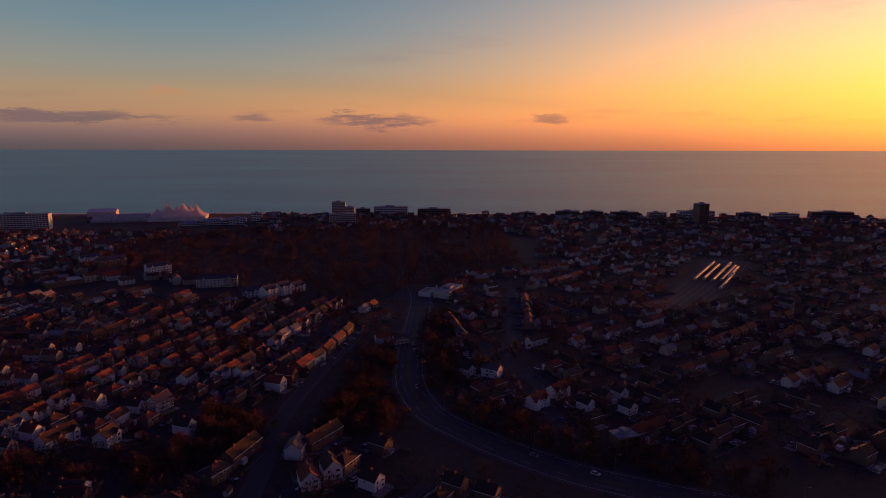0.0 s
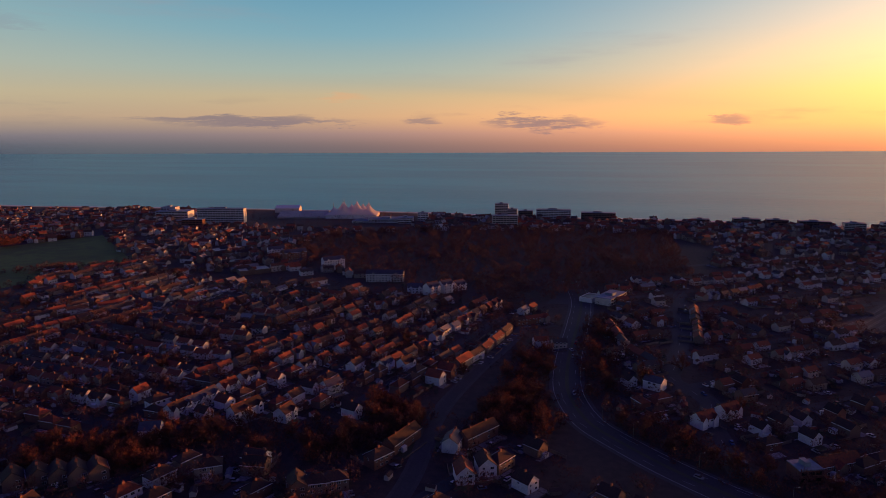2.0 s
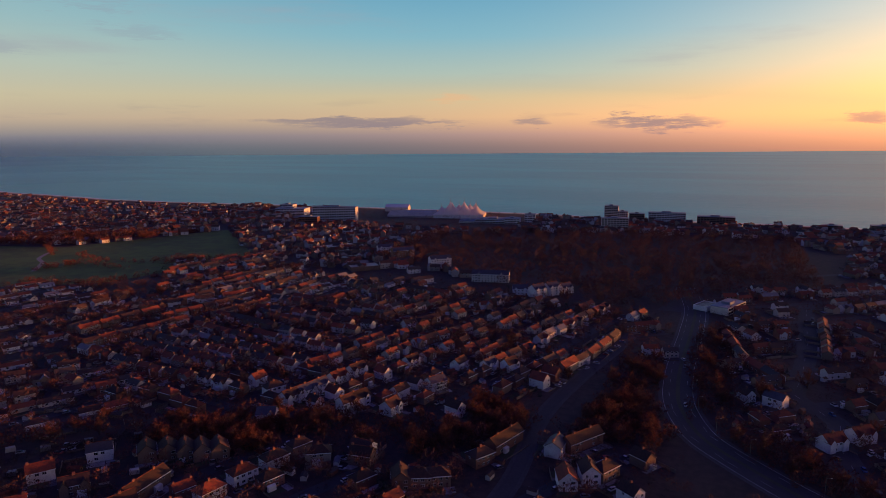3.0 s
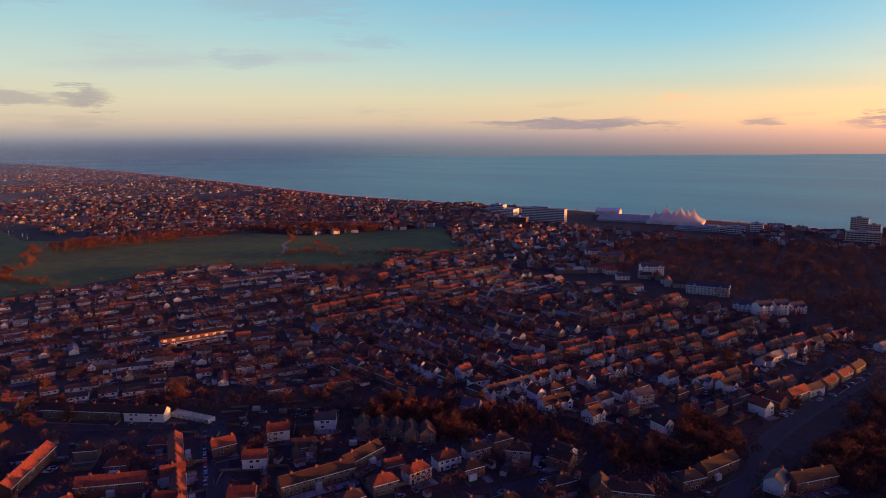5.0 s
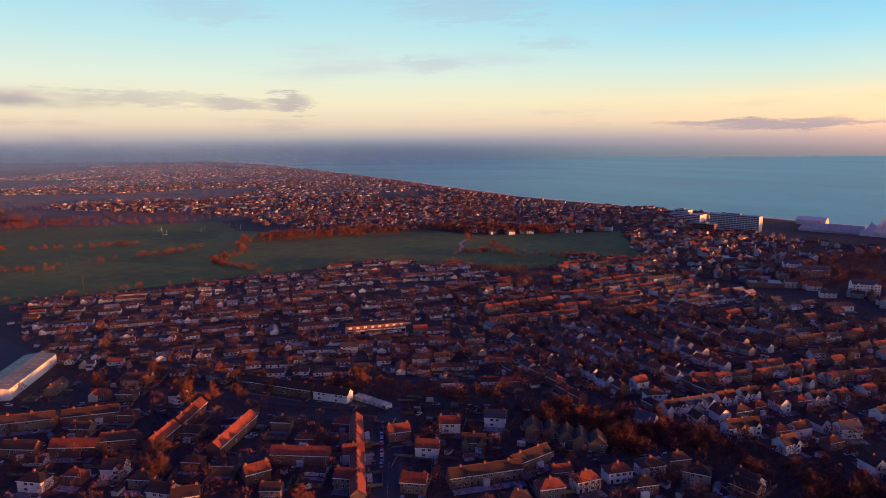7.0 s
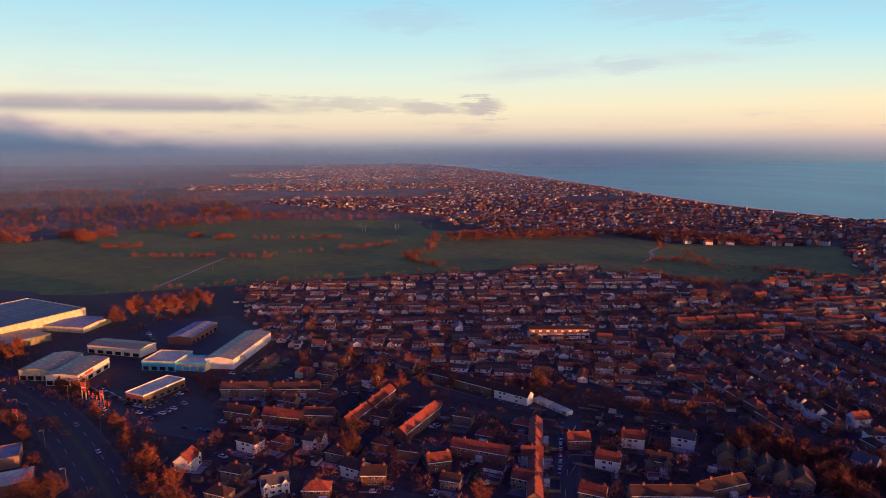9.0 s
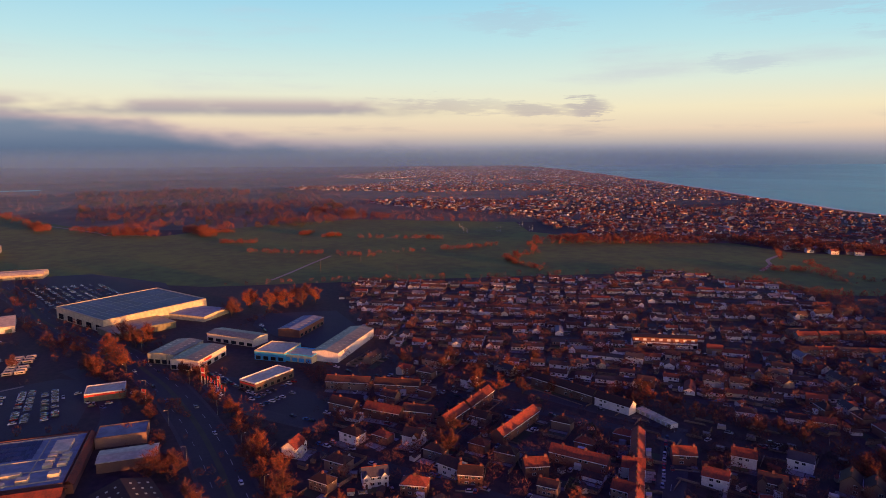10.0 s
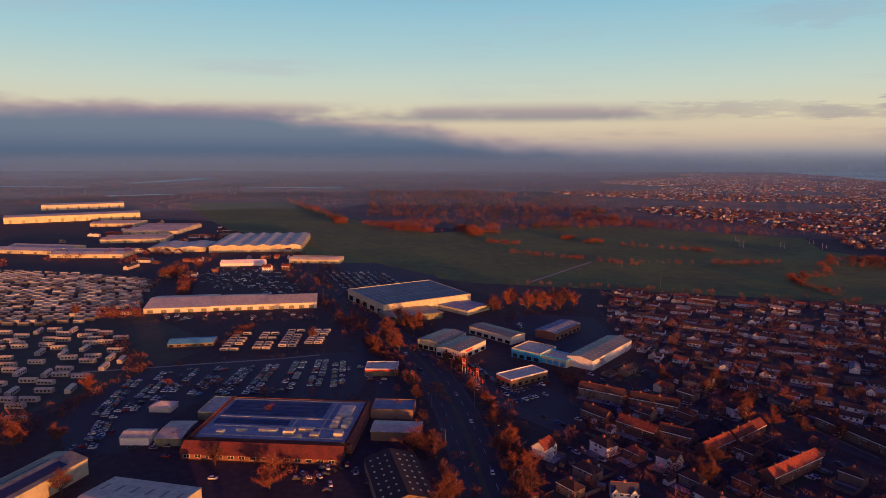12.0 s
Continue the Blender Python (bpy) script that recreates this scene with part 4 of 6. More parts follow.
# the red terrace and the white villas by the main road
row((-131, 335), (-123, 362), 2, "front:w:c front:r:c")
row((-122, 365), (-112, 398), 2, "terr:y:c:3", 0, .3, 0, 1, False)
row((-112, 398), (-100, 459), 3, "terr:r:c:3 terr:c:c:3", 0, .3, 0, 1, False)
row((-98, 473), (-75, 491), 3, "front:w:s bay:w:s")
place("plain:w:s", -61, 426, 23)
place("front:w:s", -74, 428, 24)
place("plain:w:s", -101, 262, 87)
place("terr:r:b:4", -91, 274, 58)
place("terr:r:b:4", -126, 260, 72)
place("semi:r:b", -131, 240, 60)
place("front:w:c", -90, 235, 22)
place("front:w:b", -82, 244, 23)
place("semi:b:b", -76, 249, 61)
row((-160, 207), (-139, 218), 3, "front:b:b semi:b:b")
place("plain:b:b", -182, 220, 6)
place("plain:w:s", -30, 580, 24)
# hipped semis in parallel streets
row((-403, 276), (-340, 268), 5, "semi:r:c semi:b:c")
row((-420, 307), (-348, 299), 6, "semi:r:c semi:b:c")
row((-376, 304), (-324, 296), 5, "semi:r:c semi:w:c")
row((-410, 359), (-347, 345), 6, "semi:r:c semi:w:c")
row((-415, 389), (-351, 379), 6, "semi:r:c semi:b:c")
row((-452, 291), (-430, 369), 7, "bay:w:c semi:r:c bay:w:b")
row((-419, 385), (-405, 441), 5, "semi:r:c bay:w:b")
row((-485, 312), (-476, 384), 4, "terr:r:b:3")
row((-452, 362), (-427, 463), 8, "semi:r:c semi:b:c")
row((-488, 390), (-459, 508), 6, "terr:r:c:3")
row((-494, 305), (-491, 369), 2, "terr:r:b:4")
row((-541, 346), (-545, 417), 3, "terr:r:b:4")
row((-498, 378), (-444, 455), 4, "terr:r:b:4")
place("det:w:b", -195, 274, 80)
row((-317, 559), (-304, 579), 2, "plain:w:s")
row((-312, 533), (-264, 523), 4, "terr:b:b:3")
row((-387, 544), (-298, 479), 7, "semi:w:b bay:w:s semi:b:b")
# shops with flats over them
place("lane:r:c:7", -323, 107, -26)
place("lane:b:c:7", -287, 89.5, -26)
place("front:c:c", -306, 97, 154)

# the streets between them
RIGHT = [(-30, 330), (20, 300), (110, 260), (330, 220), (640, 420), (640, 900), (400, 780), (330, 830), (60, 800), (40, 700), (-15, 600)]
SMALL = "bung:w:b bung:b:b hipbung:y:b bung:y:c hipbung:w:b bung:w:s bung:w:b hipbung:b:b"
PAIRS = "semi:r:c semi:b:b semi:r:c bay:w:b semi:r:b semi:b:c front:w:c"
MIXED = "semi:r:c bay:w:s plain:b:b front:w:s front:b:b semi:w:b det:w:c"
DARK = "semi:r:c plain:b:b front:b:b semi:b:b terr:r:b:3 bay:w:s det:b:c semi:r:b front:r:b plain:b:s front:w:b"
estate([(-770, -30), (-500, 0), (-460, 60), (-440, 120), (-480, 190), (-480, 280), (-500, 420), (-600, 430), (-720, 420), (-770, 330), (-750, 180)], 72, 25, 15.2, SMALL, 2, .22, 9.5, True, True)
estate([(-470, 80), (-370, 165), (-330, 215), (-345, 262), (-450, 280), (-480, 190)], 60, 21, 13.4, SMALL + " semi:w:b semi:r:c det:w:c", 5, .12, 10, True, True)
estate([(-430, 230), (-260, 235), (-260, 300), (-290, 460), (-420, 480), (-450, 300)], -8, 21, 13.5, PAIRS, 6, .08, 10)
estate([(-270, 250), (-150, 280), (-110, 470), (-80, 520), (-260, 560), (-330, 500), (-290, 420)], 74, 22, 13.5, PAIRS + " front:w:b bay:w:s", 7, .15, 10)
estate([(-440, 440), (-280, 460), (-300, 560), (-420, 560), (-560, 620), (-640, 560), (-540, 440)], 80, 23, 14, "semi:r:c semi:b:b terr:r:b:3 bung:y:b", 8, .15, 11)
estate([(-480, 10), (-395, 100), (-340, 120), (-250, 60), (-240, -40), (-340, -60), (-430, -40)], 52, 24, 15, "semi:r:c plain:b:b det:w:b semi:b:b bung:w:b", 9, .3, 12)
estate([(-230, 60), (-250, 215), (-150, 225), (-110, 215), (-50, 160), (-60, 60)], 66, 24, 14, "semi:b:b plain:r:c front:w:b semi:r:b", 10, .3, 11)
estate([(-110, 240), (-70, 280), (-40, 240), (20, 205), (20, 140), (-90, 150)], 60, 23, 13, "front:b:b semi:b:b front:w:b", 12, .3, 11)
row((56, 538), (83, 484), 4, "terr:w:b:3 terr:b:b:3", 180)
row((44, 550), (36, 455), 6, "front:w:s bay:w:s semi:b:b front:w:b", 180)
row((-26, 488), (-15, 431), 3, "terr:b:b:4", 0, .3, 0, 2, False)
row((-12, 425), (4, 398), 2, "terr:b:b:3", 0, .3, 0, 2, False)
place("plain:w:s", -1, 362, -30)
place("bay:w:c", 20, 316, 40)
place("bay:w:c", 34, 330, 40)
place("plain:w:b", 78, 380, 36)
row((156, 415), (207, 456), 5, "bay:w:s semi:w:b", 0, .6, 3)
row((252, 417), (290, 436), 4, "bay:w:b front:w:s", 0, .6, 4)
row((214, 478), (240, 462), 3, "front:w:b", 0, .6, 5)
row((73, 598), (117, 642), 5, "front:w:s semi:w:b bay:w:s", 180)
estate(RIGHT, 34, 24, 12.5, DARK, 11, .34, 9.5, True, True)
estate([(10, 215), (120, 190), (330, 190), (330, 130), (0, 130)], 20, 24, 14, MIXED, 13, .2, 10)

for k, line in enumerate(STREETS):
    setting("street", ribbon(line, 7.5, .05 + .0004 * k, soften=4), "asphalt", "narrow residential street", "street")

# the rest of the town, out to the sea and along the coast
rnd = random.Random(77)
spots = []
for kind, x, y, angle in FAR:
    long = 16 if kind.startswith("terr") else rnd.uniform(9.5, 12.5)
    low = kind.startswith(("bung", "hip"))
    spots.append((x, y, angle, rnd.choice((9.5, 10, 11, 12, 18)) if low else long, 6.4 if low else 6.6, 2.6 if low else 4.3, 4.1 if low else 6.5))
MEADOW = [(-1750, -1230), (-1000, -590), (-860, -420), (-770, -180), (-770, 60), (-760, 350), (-620, 450), (-560, 620), (-760, 800),
          (-860, 590), (-960, 560), (-1020, 430), (-1170, 345), (-1310, 345), (-1420, 60), (-1400, -150), (-1260, -345), (-1450, -560), (-1900, -960)]
FRINGE = [(-1017, 262), (-992, 341), (-976, 455), (-955, 560), (-860, 600), (-800, 690), (-830, 740), (-960, 640), (-1010, 500), (-1040, 360), (-1050, 270)]
BAND = [(-1453, -562), (-1330, -353), (-1260, -200), (-1310, -60), (-1430, 30), (-2008, -100), (-2512, -500), (-2342, -886)]


def on_land(x, y, margin=45):
    return y < coast(x) - margin and math.dist((x, y), EYE_XY) < 5150


for k in range(19000):
    x = -950 - 4000 * rnd.random() ** 1.25
    y = rnd.uniform(-900, 1380)
    if not on_land(x, y) or inside(x, y, MEADOW) or inside(x, y, FRINGE):
        continue
    if x > -1700 and y < -100 or noise.noise((x * .0022, y * .0022, 4.0)) < -.14 + max(0.0, (200 - y) / 620.0) - (.2 if y > 500 else 0):
        continue
    ang = 20 * round(noise.noise((x * .002, y * .002, 0)) * 9) + rnd.choice((0, 0, 90))
    e = rnd.choice((2.5, 2.5, 4.4))
    spots.append((x, y, ang, rnd.uniform(8, 13), 6.5, e, e + 1.9))
for k in range(4200):
    x, y = rnd.uniform(-960, 1050), rnd.uniform(600, 1150)
    if inside(x, y, CLEAR[0]) or inside(x, y, CLEAR[3]) or inside(x, y, MEADOW) or not on_land(x, y, 40):
        continue
    if -760 < x < -330 and y > 930 or inside(x, y, RIGHT):
        continue
    ang = 23 + 20 * round(noise.noise((x * .004, y * .004, 0)) * 4) + rnd.choice((0, 90))
    e = rnd.choice((2.7, 4.8, 4.8, 6.5))
    spots.append((x, y, ang, rnd.uniform(8, 14), 7, e, e + 2.3))
far_houses("distant_houses", [p for p in spots if p[0] < -900 or p[5] != 2.6], "many small distant houses of the town")
far_houses("distant_bungalows", [p for p in spots if p[0] >= -900 and p[5] == 2.6], "many small pale distant bungalows", 14, "far_pale_walls", "far_dark_roofs")

# sheds, garages and greenhouses in the gardens
yard = []
for k in range(2600):
    a, b = rnd.choice(USED)
    x, y = a + rnd.uniform(-17, 17), b + rnd.uniform(-17, 17)
    if crowded(x, y, 7.0) or not open_ground(x, y, 4):
        continue
    yard.append((x, y, rnd.choice((72, 23, -8, 50)) + rnd.choice((0, 90)), rnd.uniform(2.5, 6), rnd.uniform(2.2, 3), 2.1, 2.7))
for k in range(150):
    x, y = rnd.uniform(-1250, -690), rnd.uniform(-960, -380)
    if inside(x, y, [(-700, -520), (-770, -470), (-880, -440), (-960, -500), (-1180, -760), (-1260, -960), (-830, -900)]) and not any(math.dist((x, y), p) < 62 for p in ((-985, -605), (-1100, -790), (-910, -780), (-800, -860), (-790, -720))):
        yard.append((x, y, rnd.choice((100, 104, 14)) + rnd.uniform(-4, 4), rnd.uniform(6, 6.4) if k % 3 else rnd.uniform(14, 30), rnd.uniform(5, 12), rnd.uniform(2.5, 5), rnd.uniform(5.2, 6.5)))
far_houses("garden_sheds", yard, "small sheds and garages in back gardens")

# ---- large buildings ----


def roof_ribs(root, w, d, h, step, axis="y", mat="metal_pale"):
    """Standing seams or rooflight strips, each a part."""
    k = int((w if axis == "y" else d) / step)
    g = Geo()
    if axis == "y":
        g.box(-.35, -d / 2 + 1, h, .35, d / 2 - 1, h + .12)
    else:
        g.box(-w / 2 + 1, -.35, h, w / 2 - 1, .35, h + .12)
    me = g.mesh("roof_strip", (mat,))
    for i in range(1, k):
        off = -(w if axis == "y" else d) / 2 + i * step
        ob = part("roof_strip", me, (), root)
        ob.location = (off, 0, 0) if axis == "y" else (0, off, 0)


def openings(root, w, d, n, width, height, z, side=-1, mat="window_glass", name="window", end=False):
    """n openings along a long side or an end, each a framed part a little proud of the wall."""
    g = Geo()
    g.box(-width / 2, -.08, 0, width / 2, .02, height, 0, True)
    e = .15
    g.face([(-width / 2 + e, -.085, e), (width / 2 - e, -.085, e), (width / 2 - e, -.085, height - e), (-width / 2 + e, -.085, height - e)], 1)
    me = g.mesh(name, ("metal_grey" if mat == "window_glass" else mat, mat))
    span = d if end else w
    for i in range(n):
        u = -span / 2 + span * (i + .5) / n
        ob = part(name, me, (), root)
        ob.matrix_basis = (pose(u, side * d / 2, z, 0, 0, 0 if side < 0 else 180) if not end else pose(side * w / 2, u, z, 0, 0, 90 if side > 0 else -90))


def panels(root, x0, y0, x1, y1, z, nx, ny, mat="solar"):
    """Rows of solar panels on a roof."""
    pw, pd = (x1 - x0) / nx, (y1 - y0) / ny
    g = Geo()
    g.box(-pw * .47, -pd * .38, 0, pw * .47, pd * .38, .18)
    me = g.mesh("solar_panel", (mat,))
    for i in range(nx):
        for j in range(ny):
            ob = part("solar_panel", me, (), root)
            ob.matrix_basis = pose(x0 + (i + .5) * pw, y0 + (j + .5) * pd, z + .1, 5)


def unit_box(root, name, x, y, z, w, d, h, mat, inset=0.0):
    g = Geo()
    g.box(-w / 2, -d / 2, 0, w / 2, d / 2, h, 0, True, inset)
    ob = part(name, g, mat, root)
    ob.location = (x, y, z)
    return ob


# the superstore: pale walls, roof of dark panel rows, canopy and annexe
s = shed("superstore", -660, -223, 45, 83, 96, 10, "large pale superstore, dark solar-panel roof, pale parapet", "metal_pale", "concrete", 0, category="store")
panels(s, -39, -46, 39, 46, 10.3, 3, 15)
openings(s, 83, 96, 5, 9, 5, .5, -1, "window_glass")
openings(s, 83, 96, 6, 7, 4, 2, -1, "metal_pale", "loading_door", True)
shed("store_annexe", -601, -203, 42, 33, 50, 5, "low grey annexe beside the superstore", "metal_grey", "metal_grey", 1, 1.0, category="store")
shed("garden_centre", -643, -163, 61, 40, 33, 4.5, "low pale garden centre with grey roof", "metal_pale", "roof_felt", 1, 1.0, category="store")
# retail units
s = shed("retail_unit", -524, -154, 159, 36, 21, 7, "pale retail unit with low ridged roof", "metal_pale", "metal_grey", 1, 1.2, category="store")
openings(s, 36, 21, 4, 4, 3, .3, -1, end=True)
roof_ribs(s, 36, 17, 7.7, 5)
s = shed("retail_unit", -508, -135, 159, 36, 21, 7, "cream retail unit with grey roof, sunlit side", "cream_render", "metal_grey", 1, 1.2, category="store")
openings(s, 36, 21, 4, 5, 2.6, .3, -1)
openings(s, 36, 21, 4, 4, 3, .3, -1, end=True)
roof_ribs(s, 36, 17, 7.7, 5)
unit_box(s, "sign_board", -6, -10.7, 4.6, 9, .3, 1.5, "sign_red")
s = shed("retail_unit", -556, -116, 57, 46, 17, 6, "long cream retail unit with grey roof", "cream_render", "metal_grey", 1, 1.2, category="store")
openings(s, 46, 17, 6, 5, 2.6, .3)
s = shed("retail_unit", -579, -68, 155, 42, 19, 6, "brick-walled retail unit with ribbed grey roof", "red_brick", "roof_felt", 1, 1.2, category="store")
roof_ribs(s, 42, 16, 6.8, 6)
openings(s, 42, 19, 6, 4, 2.6, .3)
s = shed("retail_unit", -513, -81, 65, 24, 24, 6, "blue-clad retail unit with flat pale roof", "cladding_blue", "metal_pale", 0, category="store", bands="metal_pale")
openings(s, 24, 24, 4, 4, 2.8, .3)
s = shed("retail_unit", -502, -62, 62, 22, 16, 5, "pale link building with blue shopfronts", "metal_pale", "metal_pale", 0, category="store", bands="cladding_blue")
openings(s, 22, 16, 4, 4, 2.8, .3, mat="cladding_blue", name="shopfront")
s = shed("retail_unit", -523, -33, 155, 66, 20, 7, "long white retail unit with grey roof", "white_render", "metal_grey", 1, 1.6, category="store")
roof_ribs(s, 66, 17, 7.9, 6)
openings(s, 66, 20, 7, 4, 3, .3, 1)
openings(s, 66, 20, 3, 4, 3, .3, 1, "cladding_blue", "shopfront", True)
s = shed("restaurant", -458, -83, 138, 32, 15, 5, "low drive-through restaurant, pale roof, red fascia", "brown_brick", "metal_pale", 0, category="restaurant", bands="white_render")
openings(s, 32, 15, 6, 3, 2.2, .6)
openings(s, 32, 15, 3, 3, 2.2, .6, -1, end=True)
unit_box(s, "fascia", -16.2, 0, 3.6, .25, 13, .9, "sign_red")
# the long warehouse across the road
for i, (x, y, w) in enumerate(((-588.5, -431, 60), (-607.5, -378.5, 52), (-623, -331.5, 47))):
    s = shed("warehouse", x, y, 112.9, w, 56 - 7 * i, 4.6 + i * .4, "long low warehouse with pale ribbed roof", "cream_render", "metal_pale", 1, 4.2)
    openings(s, w, 56 - 7 * i, 5, 5, 3, .2, -1, "metal_grey", "loading_door")
# the supermarket with panels and plant on its roof
s = shed("supermarket", -350, -199, 99, 79, 55, 5.2, "red brick supermarket, blue-grey roof with panels and plant", "red_brick", "roof_felt", 0, category="store", bands="red_brick")
panels(s, -37, 3, 20, 24, 5.5, 26, 4)
panels(s, -37, -9, 4, -2, 5.5, 18, 2)
for x, y, w, d, h in ((31, 12, 8, 14, 1.4), (35, -8, 4, 3, 1.5), (35, -3, 4, 3, 1.5), (35, 2, 4, 3, 1.5), (29, -8, 4, 3, 1.5), (29, -3, 4, 3, 1.5), (29, 2, 4, 3, 1.5), (16, -14, 8, 3, 1.6), (8, -18, 6, 4, 2.0), (-4, -16, 10, 3, 1.2), (22, -20, 5, 4, 1.6),
                      (-18, -17, 6, 2, 1.0), (-28, -20, 4, 3, 1.4), (34, -18, 5, 4, 1.8), (14, -22, 3, 3, 1.2)):
    unit_box(s, "roof_plant", x, y, 5.45, w, d, h, "metal_pale", .15)
for x, y, w, d in ((0, .6, 74, .5), (-2, 25.3, 74, .5), (23, 4, .5, 40), (7, -10, .5, 18), (0, -11.5, 70, .4), (0, -23, 74, .4)):
    unit_box(s, "roof_duct", x, y, 5.46, w, d, .45, "metal_pale")
g = Geo()
g.gable(-40.5, -40, 40.5, -27.6, 3.0, 6.9)
part("entrance_roof", g, "clay_tile", s)
g = Geo()
g.box(-40, -39.6, 0, 40, -27.7, 2.95)
e = part("entrance", g, "red_brick", s)
for k in range(14):
    ob = part("window", window_mesh(3.0, 1.6), (), e)
    ob.matrix_basis = pose(-37 + k * 5.6, -39.6, .8)
g = Geo()
g.gable(-39.5, 27.8, 39.5, 31.5, 3.6, 5.4)
part("side_roof", g, "clay_tile", s)
g = Geo()
g.box(-39, 27.6, 0, 39, 31.2, 3.55)
part("side_aisle", g, "red_brick", s)
for x in (-41, 41):
    g = Geo()
    g.gable(x - 2.2, -27, x + 2.2, 27.5, 4.4, 6.4, along="y")
    part("side_roof", g, "clay_tile", s)
    g = Geo()
    g.box(x - 2, -26.8, 0, x + 2, 27.3, 4.4)
    part("side_aisle", g, "red_brick", s)
s = shed("canopy_building", -317, -266, 104, 15, 11, 4, "small building with bright pale metal roof", "white_render", "metal_pale", 1, 1.4, category="building")
g = Geo()
g.hip(-6.5, -5, 6.5, 5, 3.2, 5.2)
t = thing("marquee", g, "tent_cloth", "white hipped marquee in a car park", "tent", at=spin(-357, -281, 100))
g = Geo()
g.box(-6.4, -4.9, 0, 6.4, 4.9, 3.2)
part("side_wall", g, "tent_cloth", t)
s = shed("swimming_pool_hall", -478, -345, 113, 34, 17, 2.6, "long low pool hall with blue-green roof", "brown_brick", "tile_blue", 1, 1.6, category="hall")
openings(s, 34, 17, 6, 3.4, 1.6, .5)
s = shed("fuel_canopy", -450, -178, 104, 22, 16, 4.6, "white petrol station canopy and shop", "metal_grey", "metal_pale", 0, category="petrol station", bands="white_render")
unit_box(s, "fascia", 0, -8.2, 3.7, 22, .2, 1.1, "sign_red")
shed("store_annexe", -362, -247, 100, 16, 24, 4, "flat-roofed store beside the supermarket", "metal_grey", "metal_pale", 0, category="building", bands="metal_pale")
shed("store_annexe", -326, -250, 104, 14, 22, 4, "low annexe with pale blue-grey roof", "metal_grey", "metal_pale", 1, 1.0, category="building")
shed("brick_building", -384, -148, 100, 24, 16, 5, "flat-roofed brick building with rooflights", "brown_brick", "roof_felt", 0, category="building", bands="brown_brick")
shed("brick_building", -356, -137, 100, 26, 14, 5, "brick building with pale lean-to roof", "brown_brick", "metal_pale", 1, .8, category="building")
# the near sheds
s = shed("warehouse", -252, -220, 91, 43, 40, 5.8, "large metal shed with pale pitched roof and rooflights", "metal_pale", "metal_pale", 1, 2.2)
for i in range(6):
    for sgn in (-1, 1):
        g = Geo()
        g.box(-.6, -3, 0, .6, 3, .08, 0, True)
        ob = part("rooflight", g, "metal_grey", s)
        ob.matrix_basis = pose(-18 + i * 7.2, sgn * 10, 7.15, sgn * -6.3)
openings(s, 43, 40, 5, 5, 3.8, .1, -1, "metal_grey", "loading_door")
s = shed("warehouse", -256, -276, 176, 50, 20, 8, "long pale shed with dark panels on its roof", "metal_pale", "metal_grey", 1, 2.0)
openings(s, 50, 20, 7, 4, 3, 1, 1)
openings(s, 46, 20, 3, 3, 4, .1, 1, "metal_grey", "loading_door", True)
for sgn in (-1, 1):
    g = Geo()
    g.box(-16, -2.6, 0, 16, 2.6, .12, 0, True)
    ob = part("solar_panel", g, "solar", s)
    ob.matrix_basis = pose(0, sgn * 5.2, 9.25, sgn * -11)
s = shed("old_barn", -302, -119, 29, 44, 24, 6, "old barn, dark roof with rows of pale rooflights", "brown_brick", "brown_tile", 1, 3.5)
g = Geo()
g.box(-.6, -.5, 0, .6, .5, .1, 0, True)
me = g.mesh("rooflight", ("metal_pale",))
for i in range(7):
    for j in range(3):
        for sgn in (-1, 1):
            ob = part("rooflight", me, (), s)
            ob.matrix_basis = pose(-17 + i * 5.6, sgn * (3 + j * 3.4), 9.65 - (3 + j * 3.4) * .28, sgn * -15.6)
# industry and trade sheds beyond the caravans
for x, y, ang, w, d, h, spans, words in ((-990, -568, 200, 150, 136, 9, 6, "large pale warehouse with ridged roof"), (-922, -668, 200, 70, 84, 6, 2, "low pale wing of a ridged warehouse"), (-1180, -1000, 105, 90, 60, 6, 2, "pale warehouse with low roof"),
                                  (-860, -415, 100, 70, 26, 5, 2, "low pale trade building"), (-1240, -1165, 133, 258, 60, 13, 1, "long tall distribution warehouse, sunlit wall"),
                                  (-1490, -1370, 133, 190, 50, 13, 1, "long distribution warehouse behind another"), (-985, -800, 114, 103, 56, 6, 2, "long grey trade shed"),
                                  (-1120, -850, 104, 100, 120, 6, 4, "wide pale trade shed with four ridges"), (-850, -868, 95, 110, 66, 5, 2, "long low grey shed"), (-838, -752, 104, 104, 60, 5, 2, "long low pale shed")):
    s = shed("warehouse", x, y, ang, w, d, h, words, "metal_pale", "metal_pale", spans, 2.6)
    openings(s, w, d, max(4, int(w / 22)), 5, h * .55, .2, -1, "metal_grey", "loading_door")
for i, (x, y) in enumerate(((-805, -512), (-812, -498), (-818, -484))):
    g = Geo()
    g.gable(-7, -13, 7, 13, 4, 7.5, along="y")
    t = thing("marquee", g, "tent_white", "white round-roofed storage tent", "tent", "storage tents", at=spin(x, y, 14))
    g = Geo()
    g.gable_walls(-6.8, -12.8, 6.8, 12.8, 4, 7.4, along="y")
    part("side_wall", g, "tent_white", t)
place("plain:w:c", -780, -446, 100, 9999, 9999)
place("plain:r:c", -796, -428, 100, 9999, 9999)


